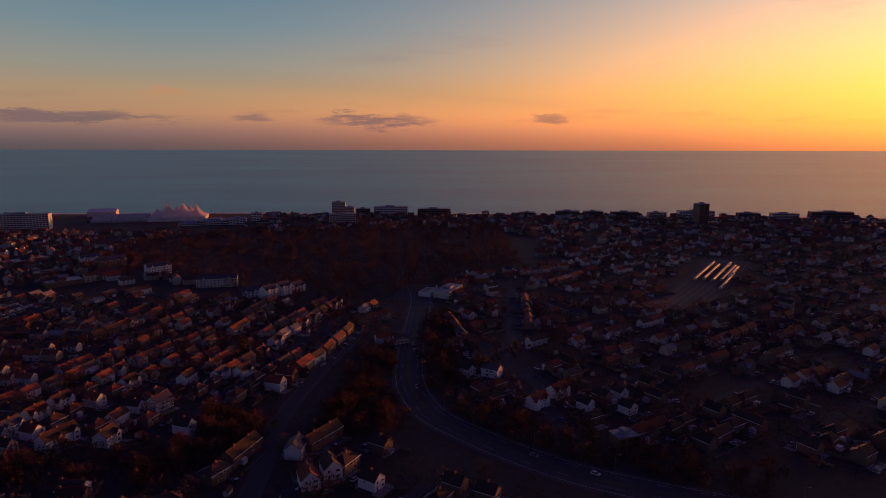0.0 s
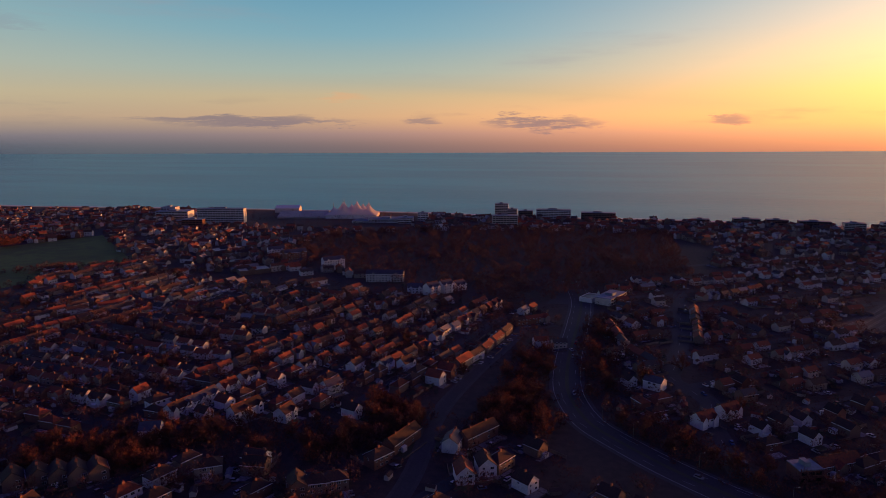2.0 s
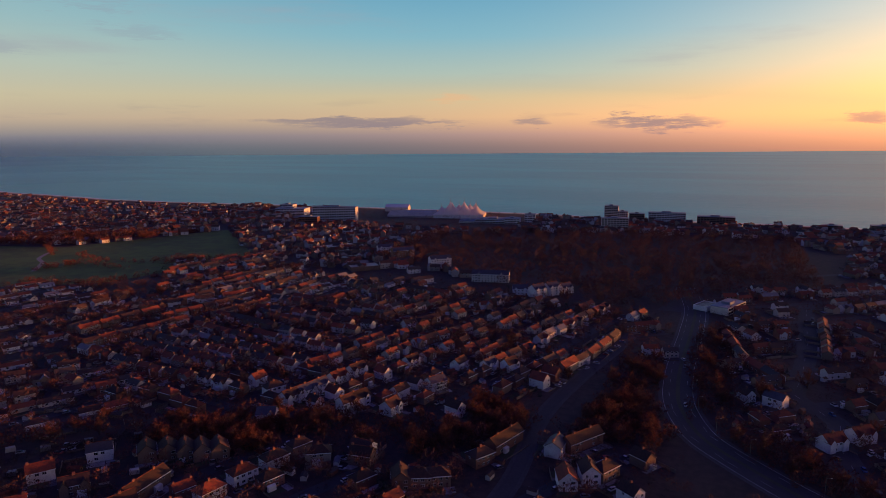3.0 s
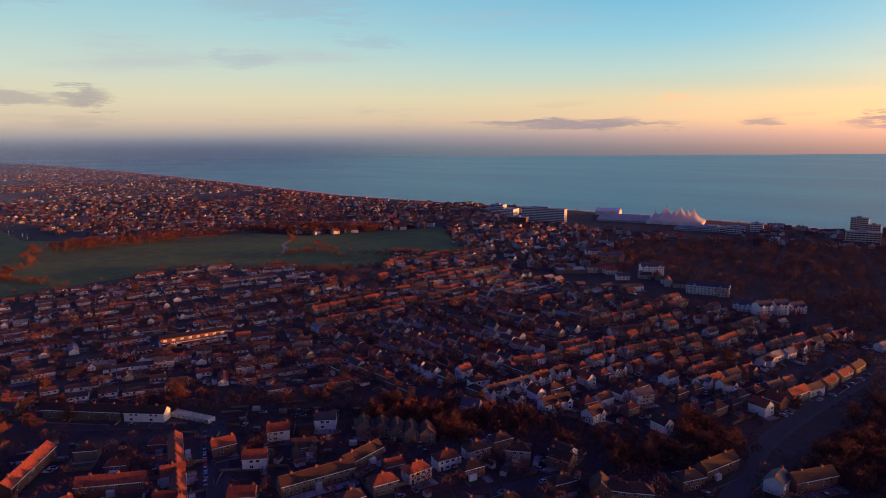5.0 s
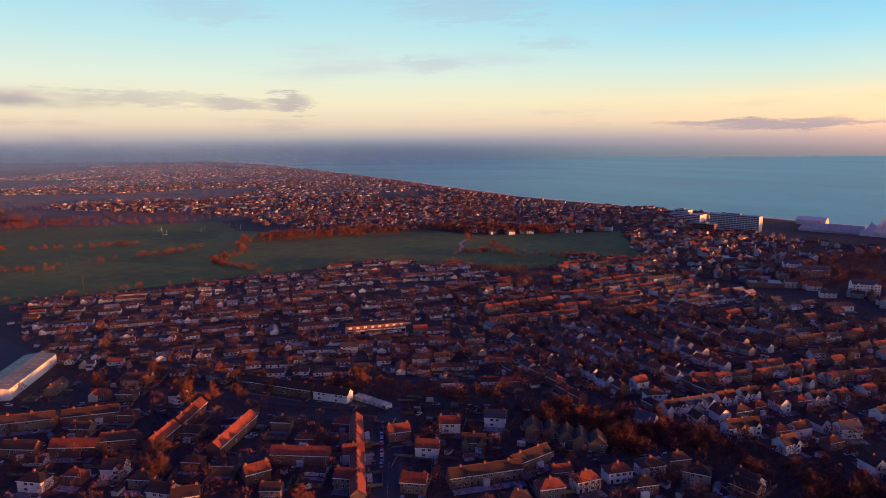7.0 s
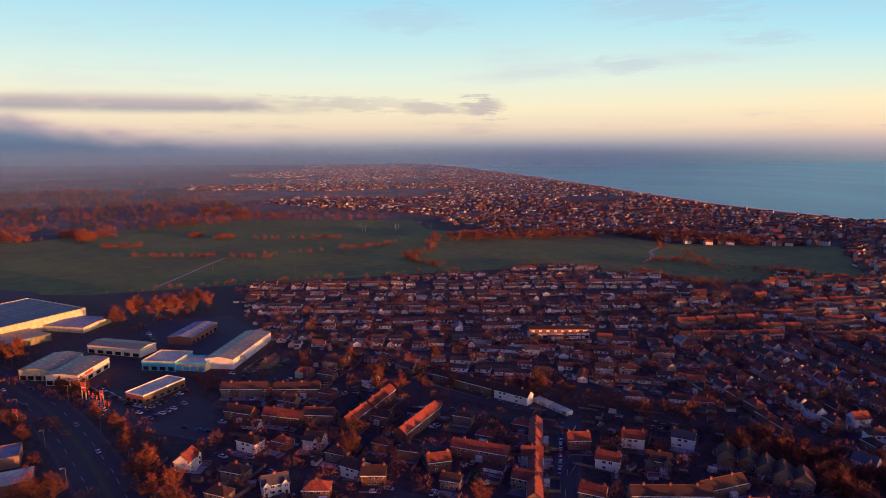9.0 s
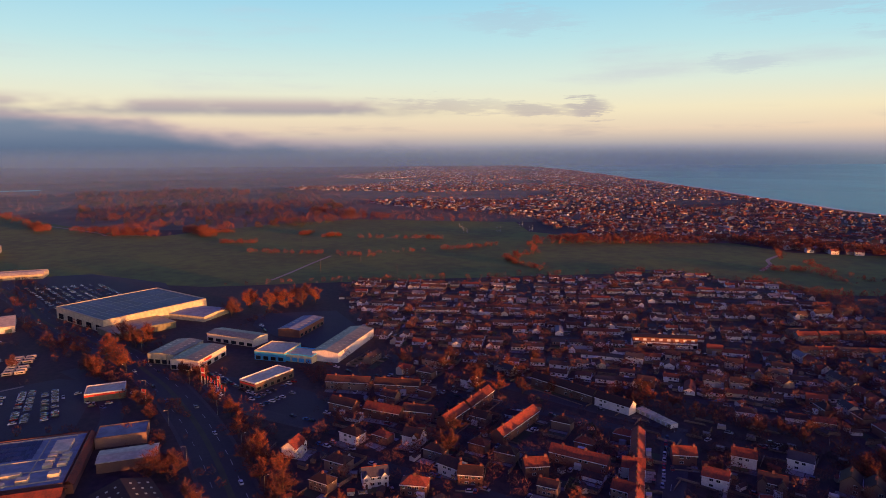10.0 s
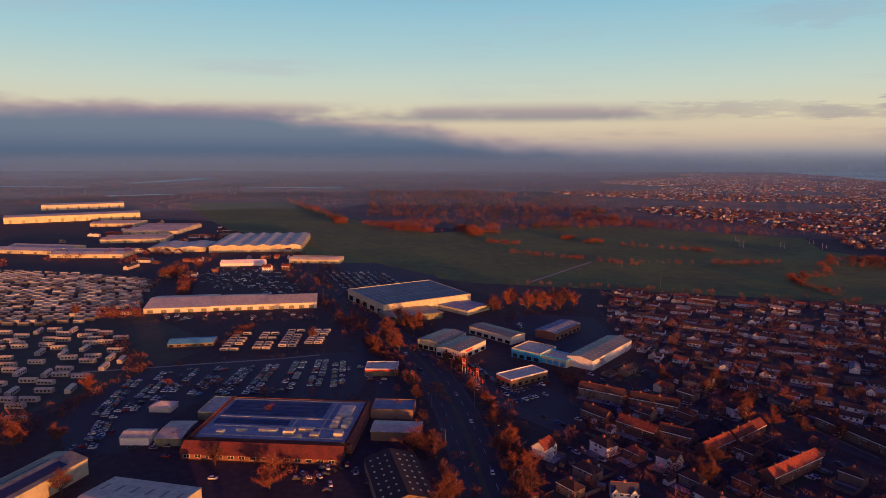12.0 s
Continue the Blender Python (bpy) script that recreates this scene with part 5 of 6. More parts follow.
def block(name, x, y, angle, w, d, floors, label, wall="white_render", bays=8, storey=3.0, base=0.0, glass="window_glass"):
    """A block of storeys with a band of windows to each, parted by piers, and a flat roof with its plant room."""
    h = floors * storey
    g = Geo()
    g.box(-w / 2, -d / 2, 0, w / 2, d / 2, h)
    root = thing(name, g, wall, label, "building", at=spin(x, y, angle, base))
    strips = {}
    for k in range(floors):
        for s in (-1, 1):
            if s not in strips:
                gg = Geo()
                gg.box(-w / 2 + .6, -.08, 0, w / 2 - .6, .08, storey * .5, 0, True)
                strips[s] = gg.mesh("window_band", (glass,))
            ob = part("window_band", strips[s], (), root)
            ob.location = (0, s * d / 2, k * storey + storey * .3)
    gg = Geo()
    gg.box(-.35, -.22, 0, .35, .22, h, 0)
    me = gg.mesh("pier", (wall,))
    for i in range(bays + 1):
        for s in (-1,):
            ob = part("pier", me, (), root)
            ob.location = (-w / 2 + .4 + (w - .8) * i / bays, s * d / 2, 0)
    gg = Geo()
    gg.box(-w / 2 - .2, -d / 2 - .2, h, w / 2 + .2, d / 2 + .2, h + .5)
    gg.box(-w * .15, -d * .25, h + .5, w * .1, d * .25, h + 2.6)
    part("roof", gg, "roof_felt", root)
    return root


# the seafront and the holiday camp
block("hotel", -662, 966, 13, 79, 16, 8, "pale concrete hotel slab with rows of windows", "white_render", 18)
block("office_building", -666, 891, 13, 33, 14, 5, "brown brick building with window bands", "red_brick", 6)
block("tower_block", 384, 1003, 12, 17, 17, 12, "tall dark tower block of flats", "brown_brick", 4)
block("apartment_building", -212, 1165, 5, 24, 16, 7, "stepped seafront flats, upper storeys", "cream_render", 6)
block("apartment_building", -192, 1162, 5, 18, 16, 4, "stepped seafront flats, lower storeys", "cream_render", 5)
block("office_building", -185, 1018, 12, 41, 14, 6, "pale office slab among trees", "cream_render", 9)
block("apartment_building", -165, 1140, 4, 25, 14, 4, "dark seafront block of flats", "brown_brick", 6)
block("seafront_hotel", -116, 1142, 3, 60, 16, 5, "white seafront hotel with many windows", "white_render", 14)
block("apartment_building", -39, 1138, 2, 58, 16, 4, "dark brick seafront flats with long roof", "brown_brick", 12)
for x, w, f, wl in ((125, 28, 3, "b"), (195, 40, 4, "b"), (240, 32, 4, "r"), (292, 46, 4, "b"), (345, 30, 4, "c"), (412, 60, 5, "w"), (500, 36, 4, "b"), (560, 44, 4, "c"), (640, 70, 5, "b")):
    block("apartment_building", x, coast(x) - 45, -3, w, 15, f, "%s seafront block of flats" % WORDS[wl], WALLS[wl], max(4, w // 5), 2.6)
block("pavilion", -785, 1010, 13, 58, 30, 4, "white stepped seaside pavilion", "white_render", 10)
block("pavilion", -800, 1018, 13, 26, 20, 6, "upper storeys of a seaside pavilion", "white_render", 5)
s = shed("amusement_hall", -620, 1128, 13, 46, 22, 8, "sunlit low hall with curved roof by the sea", "cream_render", "tent_white", 1, 5, category="hall")
s = shed("camp_building", -560, 1075, 13, 86, 66, 3, "wide low pale holiday camp hall", "concrete", "metal_pale", 1, 7, category="hall")
for x, y, w, d, h in ((-390, 1035, 60, 34, 6), (-355, 1030, 26, 24, 9), (-430, 1020, 30, 26, 5), (-330, 1050, 18, 14, 15)):
    block("camp_building", x, y, 13, w, d, int(h / 3), "white holiday camp building with windows", "white_render", max(4, int(w / 5)))


def big_top(x, y, angle, w, d, base, peak):
    """A tented roof drawn up to many masts, with its low walls."""
    tops = [(-.36, -.2, .8), (-.22, .25, .9), (-.14, -.25, 1.0), (.06, .25, .95), (.1, -.22, 1.0), (.30, .2, .9), (.34, -.22, .8), (-.02, 0, .65), (.2, 0, .7)]
    g = Geo()
    nx, ny = 60, 36

    def height(u, v):
        z = 0.0
        for a, b, k in tops:
            r = math.hypot((u - a) * w, (v - b) * d)
            z = max(z, k * math.exp(-r / 6.5))
        edge = max(0.0, 1 - (abs(u) * 2) ** 4) * max(0.0, 1 - (abs(v) * 2) ** 4)
        return base + 5 * edge + (peak - base - 5) * z * edge
    for i in range(nx):
        for j in range(ny):
            us, vs = [-.5 + (i + a) / nx for a in (0, 1)], [-.5 + (j + a) / ny for a in (0, 1)]
            g.face([(u * w, v * d, height(u, v)) for u, v in ((us[0], vs[0]), (us[1], vs[0]), (us[1], vs[1]), (us[0], vs[1]))])
    root = thing("big_top", g, "tent_cloth", "white tented pavilion roof drawn to many points", "tent", at=spin(x, y, angle))
    for f in root.data.polygons:
        f.use_smooth = True
    gg = Geo()
    gg.box(-w / 2 + 1, -d / 2 + 1, 0, w / 2 - 1, d / 2 - 1, base)
    part("side_wall", gg, "white_render", root)
    for a, b, k in tops:
        gg = Geo()
        z = height(a, b)
        gg.tube((a * w, b * d, z - 2), (a * w, b * d, z + 5), .35, .15, 6)
        part("mast", gg, "metal_pale", root)


big_top(-471, 1085, 13, 92, 56, 6, 31)

# villas and other larger houses before the wood
for x, y, w, f, wl, ang in ((-426, 706, 20, 3, "w", 40), (-380, 664, 26, 5, "r", 43), (-324, 645, 24, 4, "w", 42), (-248, 600, 38, 3, "c", 12), (-187, 555, 13, 3, "w", 53), (-177, 568, 13, 3, "w", 53), (-167, 581, 12, 2, "w", 53), (-205, 560, 14, 2, "w", 20)):
    b = house("villa", w, 11, f * 2.8, f * 2.8 + 3.4, "gable", WALLS[wl], "slate", (-w * .3, w * .3), (-w * .4, 0, w * .4), max(2, w // 6), 2, "large %s villa with front gables" % WORDS[wl], "villa")
    b.matrix_world = spin(x, y, ang)
    USED.append((x, y))
for x, y, ang, w, d, rf in ((-402, 608, 43, 33, 22, "metal_pale"), (-443, 648, 41, 26, 18, "metal_grey"), (-503, 712, 65, 50, 22, "metal_pale"), (-470, 690, 65, 30, 14, "metal_grey")):
    shed("school_hall", x, y, ang, w, d, 4, "low brick hall with wide flat roof", "brown_brick", rf, 0, category="hall")
setting("car_park", sheet([(-80, 545), (-66, 612), (-45, 606), (-36, 548)], .051), "asphalt", "asphalt yard beside a flat-roofed inn", "car park")
block("roadside_inn", -24, 566, 66, 34, 15, 2, "cream flat-roofed inn beside a road", "cream_render", 7, 3.0)
shed("inn_wing", -42, 566, 66, 20, 12, 3.4, "low white wing of a roadside inn", "white_render", "metal_grey", 0, category="inn")
place("front:w:c", -270, 954, 12, 9999, 9999)
g = Geo()
g.box(-3, -3, 0, 3, 3, 11)
t = thing("church_tower", g, "white_render", "pale church tower lit by the sun", "church", at=spin(-276, 954, 12))
g = Geo()
g.solid([(-3.2, -3.2, 11), (3.2, -3.2, 11), (3.2, 3.2, 11), (-3.2, 3.2, 11)], [(-.1, -.1, 16), (.1, -.1, 16), (.1, .1, 16), (-.1, .1, 16)])
part("spire", g, "slate", t)
# flats by the main road
block("apartment_block", 55, 270, 20, 11, 9, 2, "small red brick block with tiled roof", "red_brick", 3)
place("terr:r:c:4", 70, 280, 30)

# shops with orange-lit flats over them
s = shed("shop_parade", -487, 205, 72, 47, 10, 3.2, "parade of shops, white ground floor", "white_render", "roof_felt", 0, category="shops")
g = Geo()
g.box(-23.3, -4, 3.4, 23.3, 5, 7.6)
up = part("upper_floors", g, "red_brick", s, "red brick upper floors")
# bright windows: the light on them is put into solid white panes
openings(up, 46, 8, 8, 2.4, 1.7, 5.0, -1, "upvc_white", "window_panel")
openings(s, 47, 10, 9, 4.2, 2.4, .3)
g = Geo()
g.gable(-23.5, -4.2, 23.5, 5.2, 7.6, 8.6)
part("roof", g, "brown_tile", up)

# the railway station's tracks and standing trains
bed = ribbon([(160, 505), (215, 580), (262, 650), (312, 728)], 46, .04)
setting("track_bed", bed, "ballast", "brown railway ballast", "railway")
for k in range(7):
    off = -18 + k * 6
    g = Geo()
    for r in (-.72, .72):
        ribbon(shifted([(160, 505), (215, 580), (262, 650), (312, 728)], off + r), .35, .2, g)
    tagged(part("rail_track", g, "rail_steel"), "pair of shining steel rails", "rail", kind="structure")


def carriage():
    g = Geo()
    g.box(-10, -1.4, .9, 10, 1.4, 3.2)
    g.solid([(-10, -1.4, 3.2), (10, -1.4, 3.2), (10, 1.4, 3.2), (-10, 1.4, 3.2)], [(-9.8, -.8, 3.8), (9.8, -.8, 3.8), (9.8, .8, 3.8), (-9.8, .8, 3.8)])
    return g


body = carriage().mesh("carriage", ("metal_pale",))
for k, (x, y, n) in enumerate(((231, 627, 5), (241, 629, 4), (247, 621, 5), (256, 622, 4), (268, 634, 3), (237, 583, 4))):
    root = tagged(new("train"), "standing train of pale roofed carriages", "train", "standing trains")
    root.matrix_world = spin(x, y, 57)
    for i in range(n):
        c = part("carriage", body, (), root)
        c.location = (i * 20.6, 0, 0)
        for s in (-1, 1):
            unit_box(c, "window_band", 0, s * 1.42, 1.9, 17, .06, .8, "window_glass")

# ---- vehicles ----
CARS = {}
PAINTS = ["car_white", "car_silver", "car_silver", "car_dark", "car_dark", "car_blue", "car_red", "car_white"]


def car(paint, wheels):
    g = Geo()
    g.solid([(-2.1, -.88, .3), (2.1, -.88, .3), (2.1, .88, .3), (-2.1, .88, .3)], [(-2.05, -.86, .92), (2.0, -.84, .85), (2.0, .84, .85), (-2.05, .86, .92)])
    word = paint.split("_")[1]
    root = thing("car", g, paint, "%s hatchback car parked on asphalt" % word, "car", "cars")
    c = Geo()
    c.solid([(-1.75, -.80, .90), (1.15, -.80, .88), (1.15, .80, .88), (-1.75, .80, .90)], [(-1.35, -.64, 1.44), (.35, -.64, 1.45), (.35, .64, 1.45), (-1.35, .64, 1.44)])
    cab = part("glazing", c, "window_glass", root)
    r = Geo()
    r.box(-1.38, -.66, 1.445, .38, .66, 1.5, 0, True)
    part("roof", r, paint, cab)
    if wheels:
        w = Geo()
        w.tube((0, -.1, 0), (0, .1, 0), .32, .32, 10)
        me = w.mesh("wheel", ("rubber",))
        for x in (-1.3, 1.3):
            for y in (-.82, .82):
                part("wheel", me, (), root).location = (x, y, .32)
    return root


def park(x, y, angle, rnd, wheels=False):
    key = (rnd.choice(PAINTS), wheels)
    m = spin(x, y, angle, .2)
    if key in CARS:
        copy_thing(CARS[key], m)
    else:
        CARS[key] = car(*key)
        CARS[key].matrix_world = m


rc = random.Random(21)
lot = []


def later(x, y, angle, rnd):
    lot.append((x, y, angle, 4.3, 1.8, 1.5))


setting("car_park", sheet([(-411, -349), (-330, -331), (-297, -294), (-303, -262), (-368, -270), (-383, -262), (-398, -178), (-478, -190), (-487, -220), (-440, -310)], .035), "asphalt", "wide asphalt supermarket car park", "car park")
setting("car_park", sheet([(-475, -112), (-440, -122), (-395, -75), (-372, -40), (-410, -30), (-445, -62)], .039), "asphalt", "asphalt yard by a restaurant", "car park")
setting("car_park", sheet([(-690, -310), (-760, -320), (-860, -400), (-870, -330), (-800, -230), (-720, -200)], .043), "asphalt", "asphalt superstore car park", "car park")
setting("car_park", sheet([(-600, -110), (-560, -85), (-520, -50), (-560, -15), (-640, -40), (-640, -110)], .047), "asphalt", "asphalt retail car park", "car park")
bays = Geo()
for a, b in (((-391, -245), (-447, -258)), ((-401, -226), (-462, -244)), ((-414, -212), (-466, -229)), ((-417, -197), (-468, -217)), ((-384, -261), (-440, -273)), ((-379, -277), (-434, -289)),
             ((-368, -293), (-425, -306)), ((-350, -299), (-415, -320)), ((-341, -311), (-396, -331)), ((-302, -285), (-348, -308))):
    n = 17
    ang = math.degrees(math.atan2(b[1] - a[1], b[0] - a[0]))
    nx, ny = -math.sin(radians(ang)), math.cos(radians(ang))
    for i in range(n):
        x, y = a[0] + (b[0] - a[0]) * i / n, a[1] + (b[1] - a[1]) * i / n
        for s in (-2.6, 2.6):
            ribbon([(x + nx * (s - 2.3) + 1.3, y + ny * (s - 2.3)), (x + nx * (s + 2.3) + 1.3, y + ny * (s + 2.3))], .12, .06, bays, soften=1)
            if rc.random() < .68:
                (park if x > -430 else later)(x + nx * s, y + ny * s, ang + 90 + rc.choice((0, 180)), rc)
tagged(part("bay_marking", bays, "road_paint"), "white painted parking bay lines", "road marking", kind="structure")
for k in range(16):
    park(rc.uniform(-330, -300), rc.uniform(-268, -240) if k % 2 else rc.uniform(-300, -285), rc.choice((10, 100)) + rc.uniform(-4, 4), rc)
for a, b, n in (((-455, -66), (-425, -92), 9), ((-440, -60), (-415, -85), 9), ((-462, -118), (-436, -108), 8), ((-484, -126), (-455, -108), 10), ((-478, -118), (-450, -100), 10), ((-448, -100), (-424, -76), 9), ((-404, -70), (-388, -48), 6), ((-548, -98), (-528, -70), 9), ((-604, -104), (-572, -96), 8), ((-486, -44), (-462, -26), 7), ((-540, -160), (-562, -150), 6), ((-318, -150), (-300, -160), 5)):
    for i in range(n):
        if rc.random() < .8:
            park(a[0] + (b[0] - a[0]) * i / n, a[1] + (b[1] - a[1]) * i / n, 50 + rc.choice((0, 180)), rc)
for line, off, n in ((ROADS[0][1], 6, 7), (ROADS[0][1], -6, 7), (ROADS[1][1], 2.4, 6), (ROADS[3][1], 4, 6)):
    side = shifted(line, off)
    for i in range(n):
        k = rc.randrange(len(side) - 1)
        t = rc.random()
        (ax, ay), (bx, by) = side[k], side[k + 1]
        park(ax + (bx - ax) * t, ay + (by - ay) * t, math.degrees(math.atan2(by - ay, bx - ax)), rc, True)
near_streets = [s for s in STREETS if math.dist(s[1], EYE_XY) < 420]
for k in range(80):
    line = rc.choice(near_streets)
    i = rc.randrange(2)
    t = rc.random()
    (ax, ay), (bx, by) = line[i], line[i + 1]
    d = math.hypot(bx - ax, by - ay)
    s = rc.choice((-2.7, 2.7))
    x, y = ax + (bx - ax) * t - (by - ay) / d * s, ay + (by - ay) * t + (bx - ax) / d * s
    if not crowded(x, y, 6.5):
        park(x, y, math.degrees(math.atan2(by - ay, bx - ax)), rc)
for i in range(9):
    park(-338 + i * 5.6, 130 - i * 3.1 + rc.uniform(-.4, .4), -27, rc, True)


def far_boxes(name, spots, mat, label, category):
    g = Geo()
    for x, y, ang, w, d, h in spots:
        ca, sa = math.cos(radians(ang)), math.sin(radians(ang))
        low = [(x + u * ca - v * sa, y + u * sa + v * ca, .25) for u, v in ((-w / 2, -d / 2), (w / 2, -d / 2), (w / 2, d / 2), (-w / 2, d / 2))]
        top = [(x + (px - x) * .92, y + (py - y) * .86, h) for px, py, _ in low]
        g.solid(low, top)
    return tagged(part(name, g, mat), label, category, kind="stuff")


palette("far_cars", [(0, (.7, .7, .7)), (.25, (.4, .41, .43)), (.5, (.05, .05, .06)), (.75, (.07, .12, .28)), (.88, (.35, .04, .04))], rough=.3)
for r in range(9):
    for i in range(26):
        if rc.random() < .7:
            u, v = i * 5.2, r * 9.0
            x, y = -690 - u * .80 - v * .1, -300 - u * .55 + v * 1.0
            lot.append((x, y, 40 + rc.choice((0, 90)), 4.3, 1.8, 1.5))
for k in range(90):
    line = rc.choice(STREETS)
    t = rc.random()
    lot.append((line[0][0] + (line[2][0] - line[0][0]) * t + 2, line[0][1] + (line[2][1] - line[0][1]) * t, math.degrees(math.atan2(line[2][1] - line[0][1], line[2][0] - line[0][0])), 4.3, 1.8, 1.5))
rd = random.Random(61)
for kind, x, y, angle in PLOTS:
    away = math.dist((x, y), EYE_XY)
    if away > 900 or rd.random() < .25:
        continue
    ca, sa = math.cos(radians(angle)), math.sin(radians(angle))
    half = 3.7 if kind.startswith(("bung", "terr")) else 4.2
    for k in range(rd.choice((1, 1, 2))):
        u, v = rd.choice((-6.4, 6.4, rd.uniform(-5, 5))), -half - rd.uniform(3.2, 5)
        lot.append((x + u * ca - v * sa, y + u * sa + v * ca, angle + 90 * rd.choice((0, 1, 1)) + rd.uniform(-5, 5), 4.3, 1.8, 1.5))


def far_cars(spots):
    body, cabin = Geo(), Geo()
    for x, y, ang, w, d, h in spots:
        ca, sa = math.cos(radians(ang)), math.sin(radians(ang))

        def ring(u0, u1, v, z):
            return [(x + u * ca - q * sa, y + u * sa + q * ca, z) for u, q in ((u0, -v), (u1, -v), (u1, v), (u0, v))]
        body.solid(ring(-2.1, 2.1, .9, .3), ring(-2.05, 2.0, .86, .9))
        cabin.solid(ring(-1.8, 1.1, .82, .9), ring(-1.4, .4, .66, 1.42))
        body.solid(ring(-1.42, .42, .68, 1.43), ring(-1.38, .38, .64, 1.5))
    tagged(part("distant_cars", body, "far_cars"), "many far parked cars on drives and asphalt", "cars", kind="stuff")
    tagged(part("distant_car_windows", cabin, "window_glass"), "dark windows of far parked cars", "car windows", kind="stuff")


# cars and vans standing in yards beyond the stores
YARDS = [([(-640, -330), (-700, -360), (-790, -440), (-800, -520), (-720, -520), (-670, -450)], 150), ([(-545, -440), (-603, -300), (-575, -290), (-525, -425)], 34),
         ([(-470, -200), (-440, -205), (-425, -170), (-455, -160)], 12), ([(-330, -160), (-300, -170), (-290, -150), (-315, -140)], 10), ([(-350, 150), (-325, 135), (-300, 190), (-320, 195)], 8)]
ry = random.Random(88)
for ring, count in YARDS:
    box = [min(p[0] for p in ring), max(p[0] for p in ring), min(p[1] for p in ring), max(p[1] for p in ring)]
    stood = []
    while len(stood) < count:
        x, y = ry.uniform(*box[:2]), ry.uniform(*box[2:])
        if inside(x, y, ring):
            stood.append((x, y, ry.choice((22, 112, 112, 48)) + ry.uniform(-5, 5), 4.3, 1.8, 1.5))
    lot += stood
far_cars(lot)
far_boxes("garden_walls", [(ry.uniform(-368, -268), ry.uniform(112, 214), ry.choice((48, 48, 138)) + ry.uniform(-4, 4), ry.uniform(5, 13), .3, ry.uniform(1.0, 1.8)) for k in range(46)], "fence_wood", "low garden walls and board fences by the lane", "walls")
far_boxes("lock_up_sheds", [(*p, 48 + ry.uniform(-6, 6), ry.uniform(2.4, 5), ry.uniform(2.2, 3), 2.2) for p in ((-338, 152), (-330, 172), (-318, 186), (-300, 200), (-286, 168), (-272, 172), (-296, 140), (-322, 150), (-345, 165), (-262, 150))], "far_caravans", "small pale garden sheds and garages", "sheds")


def caravan():
    g = Geo()
    g.solid([(-3.1, -1.1, .5), (3.1, -1.1, .5), (3.1, 1.1, .5), (-3.1, 1.1, .5)], [(-3.2, -1.1, 2.0), (3.2, -1.1, 2.0), (3.2, 1.1, 2.0), (-3.2, 1.1, 2.0)], bottom=True)
    g.solid([(-3.2, -1.1, 2.0), (3.2, -1.1, 2.0), (3.2, 1.1, 2.0), (-3.2, 1.1, 2.0)], [(-2.7, -1.0, 2.6), (2.7, -1.0, 2.6), (2.7, 1.0, 2.6), (-2.7, 1.0, 2.6)])
    root = thing("touring_caravan", g, "caravan_cream", "white touring caravan stored in a row", "caravan", "stored caravans")
    for s in (-1, 1):
        unit_box(root, "window", 0, s * 1.12, 1.3, 4, .05, .6, "window_glass")
    unit_box(root, "drawbar", 3.7, 0, .5, 1.3, .2, .15, "metal_grey")
    return root


first = None
for a, b in (((-465, -306), (-513, -321)), ((-474, -284), (-519, -299)), ((-485, -268), (-532, -282)), ((-497, -252), (-538, -261))):
    for i in range(7):
        t = (i + .5) / 7
        for side in (-3.7, 3.7):
            m = spin(a[0] + (b[0] - a[0]) * t - .26 * side, a[1] + (b[1] - a[1]) * t + .97 * side, 105 + rc.uniform(-2, 2))
            if rc.random() < .1:
                continue
            if first is None:
                first = caravan()
                first.matrix_world = m
            else:
                copy_thing(first, m)


def static_home():
    g = Geo()
    g.gable_walls(-5.5, -1.8, 5.5, 1.8, 2.6, 3.3)
    root = thing("static_caravan", g, "caravan_cream", "cream static caravan on grass", "caravan", "static caravans")
    r = Geo()
    r.gable(-5.5, -1.8, 5.5, 1.8, 2.6, 3.3, .15, .08)
    part("roof", r, "metal_pale", root)
    for x in (-3.6, -1.2, 1.2, 3.6):
        for s in (-1, 1):
            unit_box(root, "window", x, s * 1.82, 1.1, 1.3, .05, .9, "window_glass")
    return root


setting("footpath", ribbon([(-400, -378), (-415, -348), (-433, -314), (-459, -263), (-476, -236)], 2.2, .068), "sand", "pale path along a car park's edge", "path")
setting("caravan_field", sheet([(-300, -360), (-340, -440), (-460, -560), (-700, -820), (-720, -660), (-690, -530), (-560, -460), (-480, -325), (-380, -340)], .05), "rough_grass", "rough grass of a caravan park", "field")
first = None
spots2 = []
for k in range(420):
    x, y = rc.uniform(-510, -300), rc.uniform(-520, -325)
    if not inside(x, y, [(-320, -350), (-338, -395), (-460, -525), (-505, -470), (-495, -420), (-420, -362)]):
        continue
    if any(math.dist((x, y), p) < 10.5 for p in spots2):
        continue
    spots2.append((x, y))
    m = spin(x, y, rc.choice((104, 104, 104, 20)) + rc.uniform(-5, 5))
    if first is None:
        first = static_home()
        first.matrix_world = m
    else:
        copy_thing(first, m)
homes = []
for r in range(34):
    for i in range(22):
        u, v = r * 9.0, (i - 11) * 14 + (5 if r % 2 else 0)
        x, y = -490 - u * .72 - v * .25, -520 - u * .62 + v * .97
        if rc.random() < .86 and inside(x, y, [(-476, -538), (-694, -781), (-700, -663), (-688, -538), (-600, -490), (-549, -454), (-505, -480)]):
            homes.append((x, y, 104 + rc.uniform(-3, 3), 9.5, 3.2, 2.5, 3.0))
far_boxes("caravan_rows", [(x, y, a, w, d, 3.2) for x, y, a, w, d, e, r in homes], "far_caravans", "close rows of cream static caravans", "caravans")

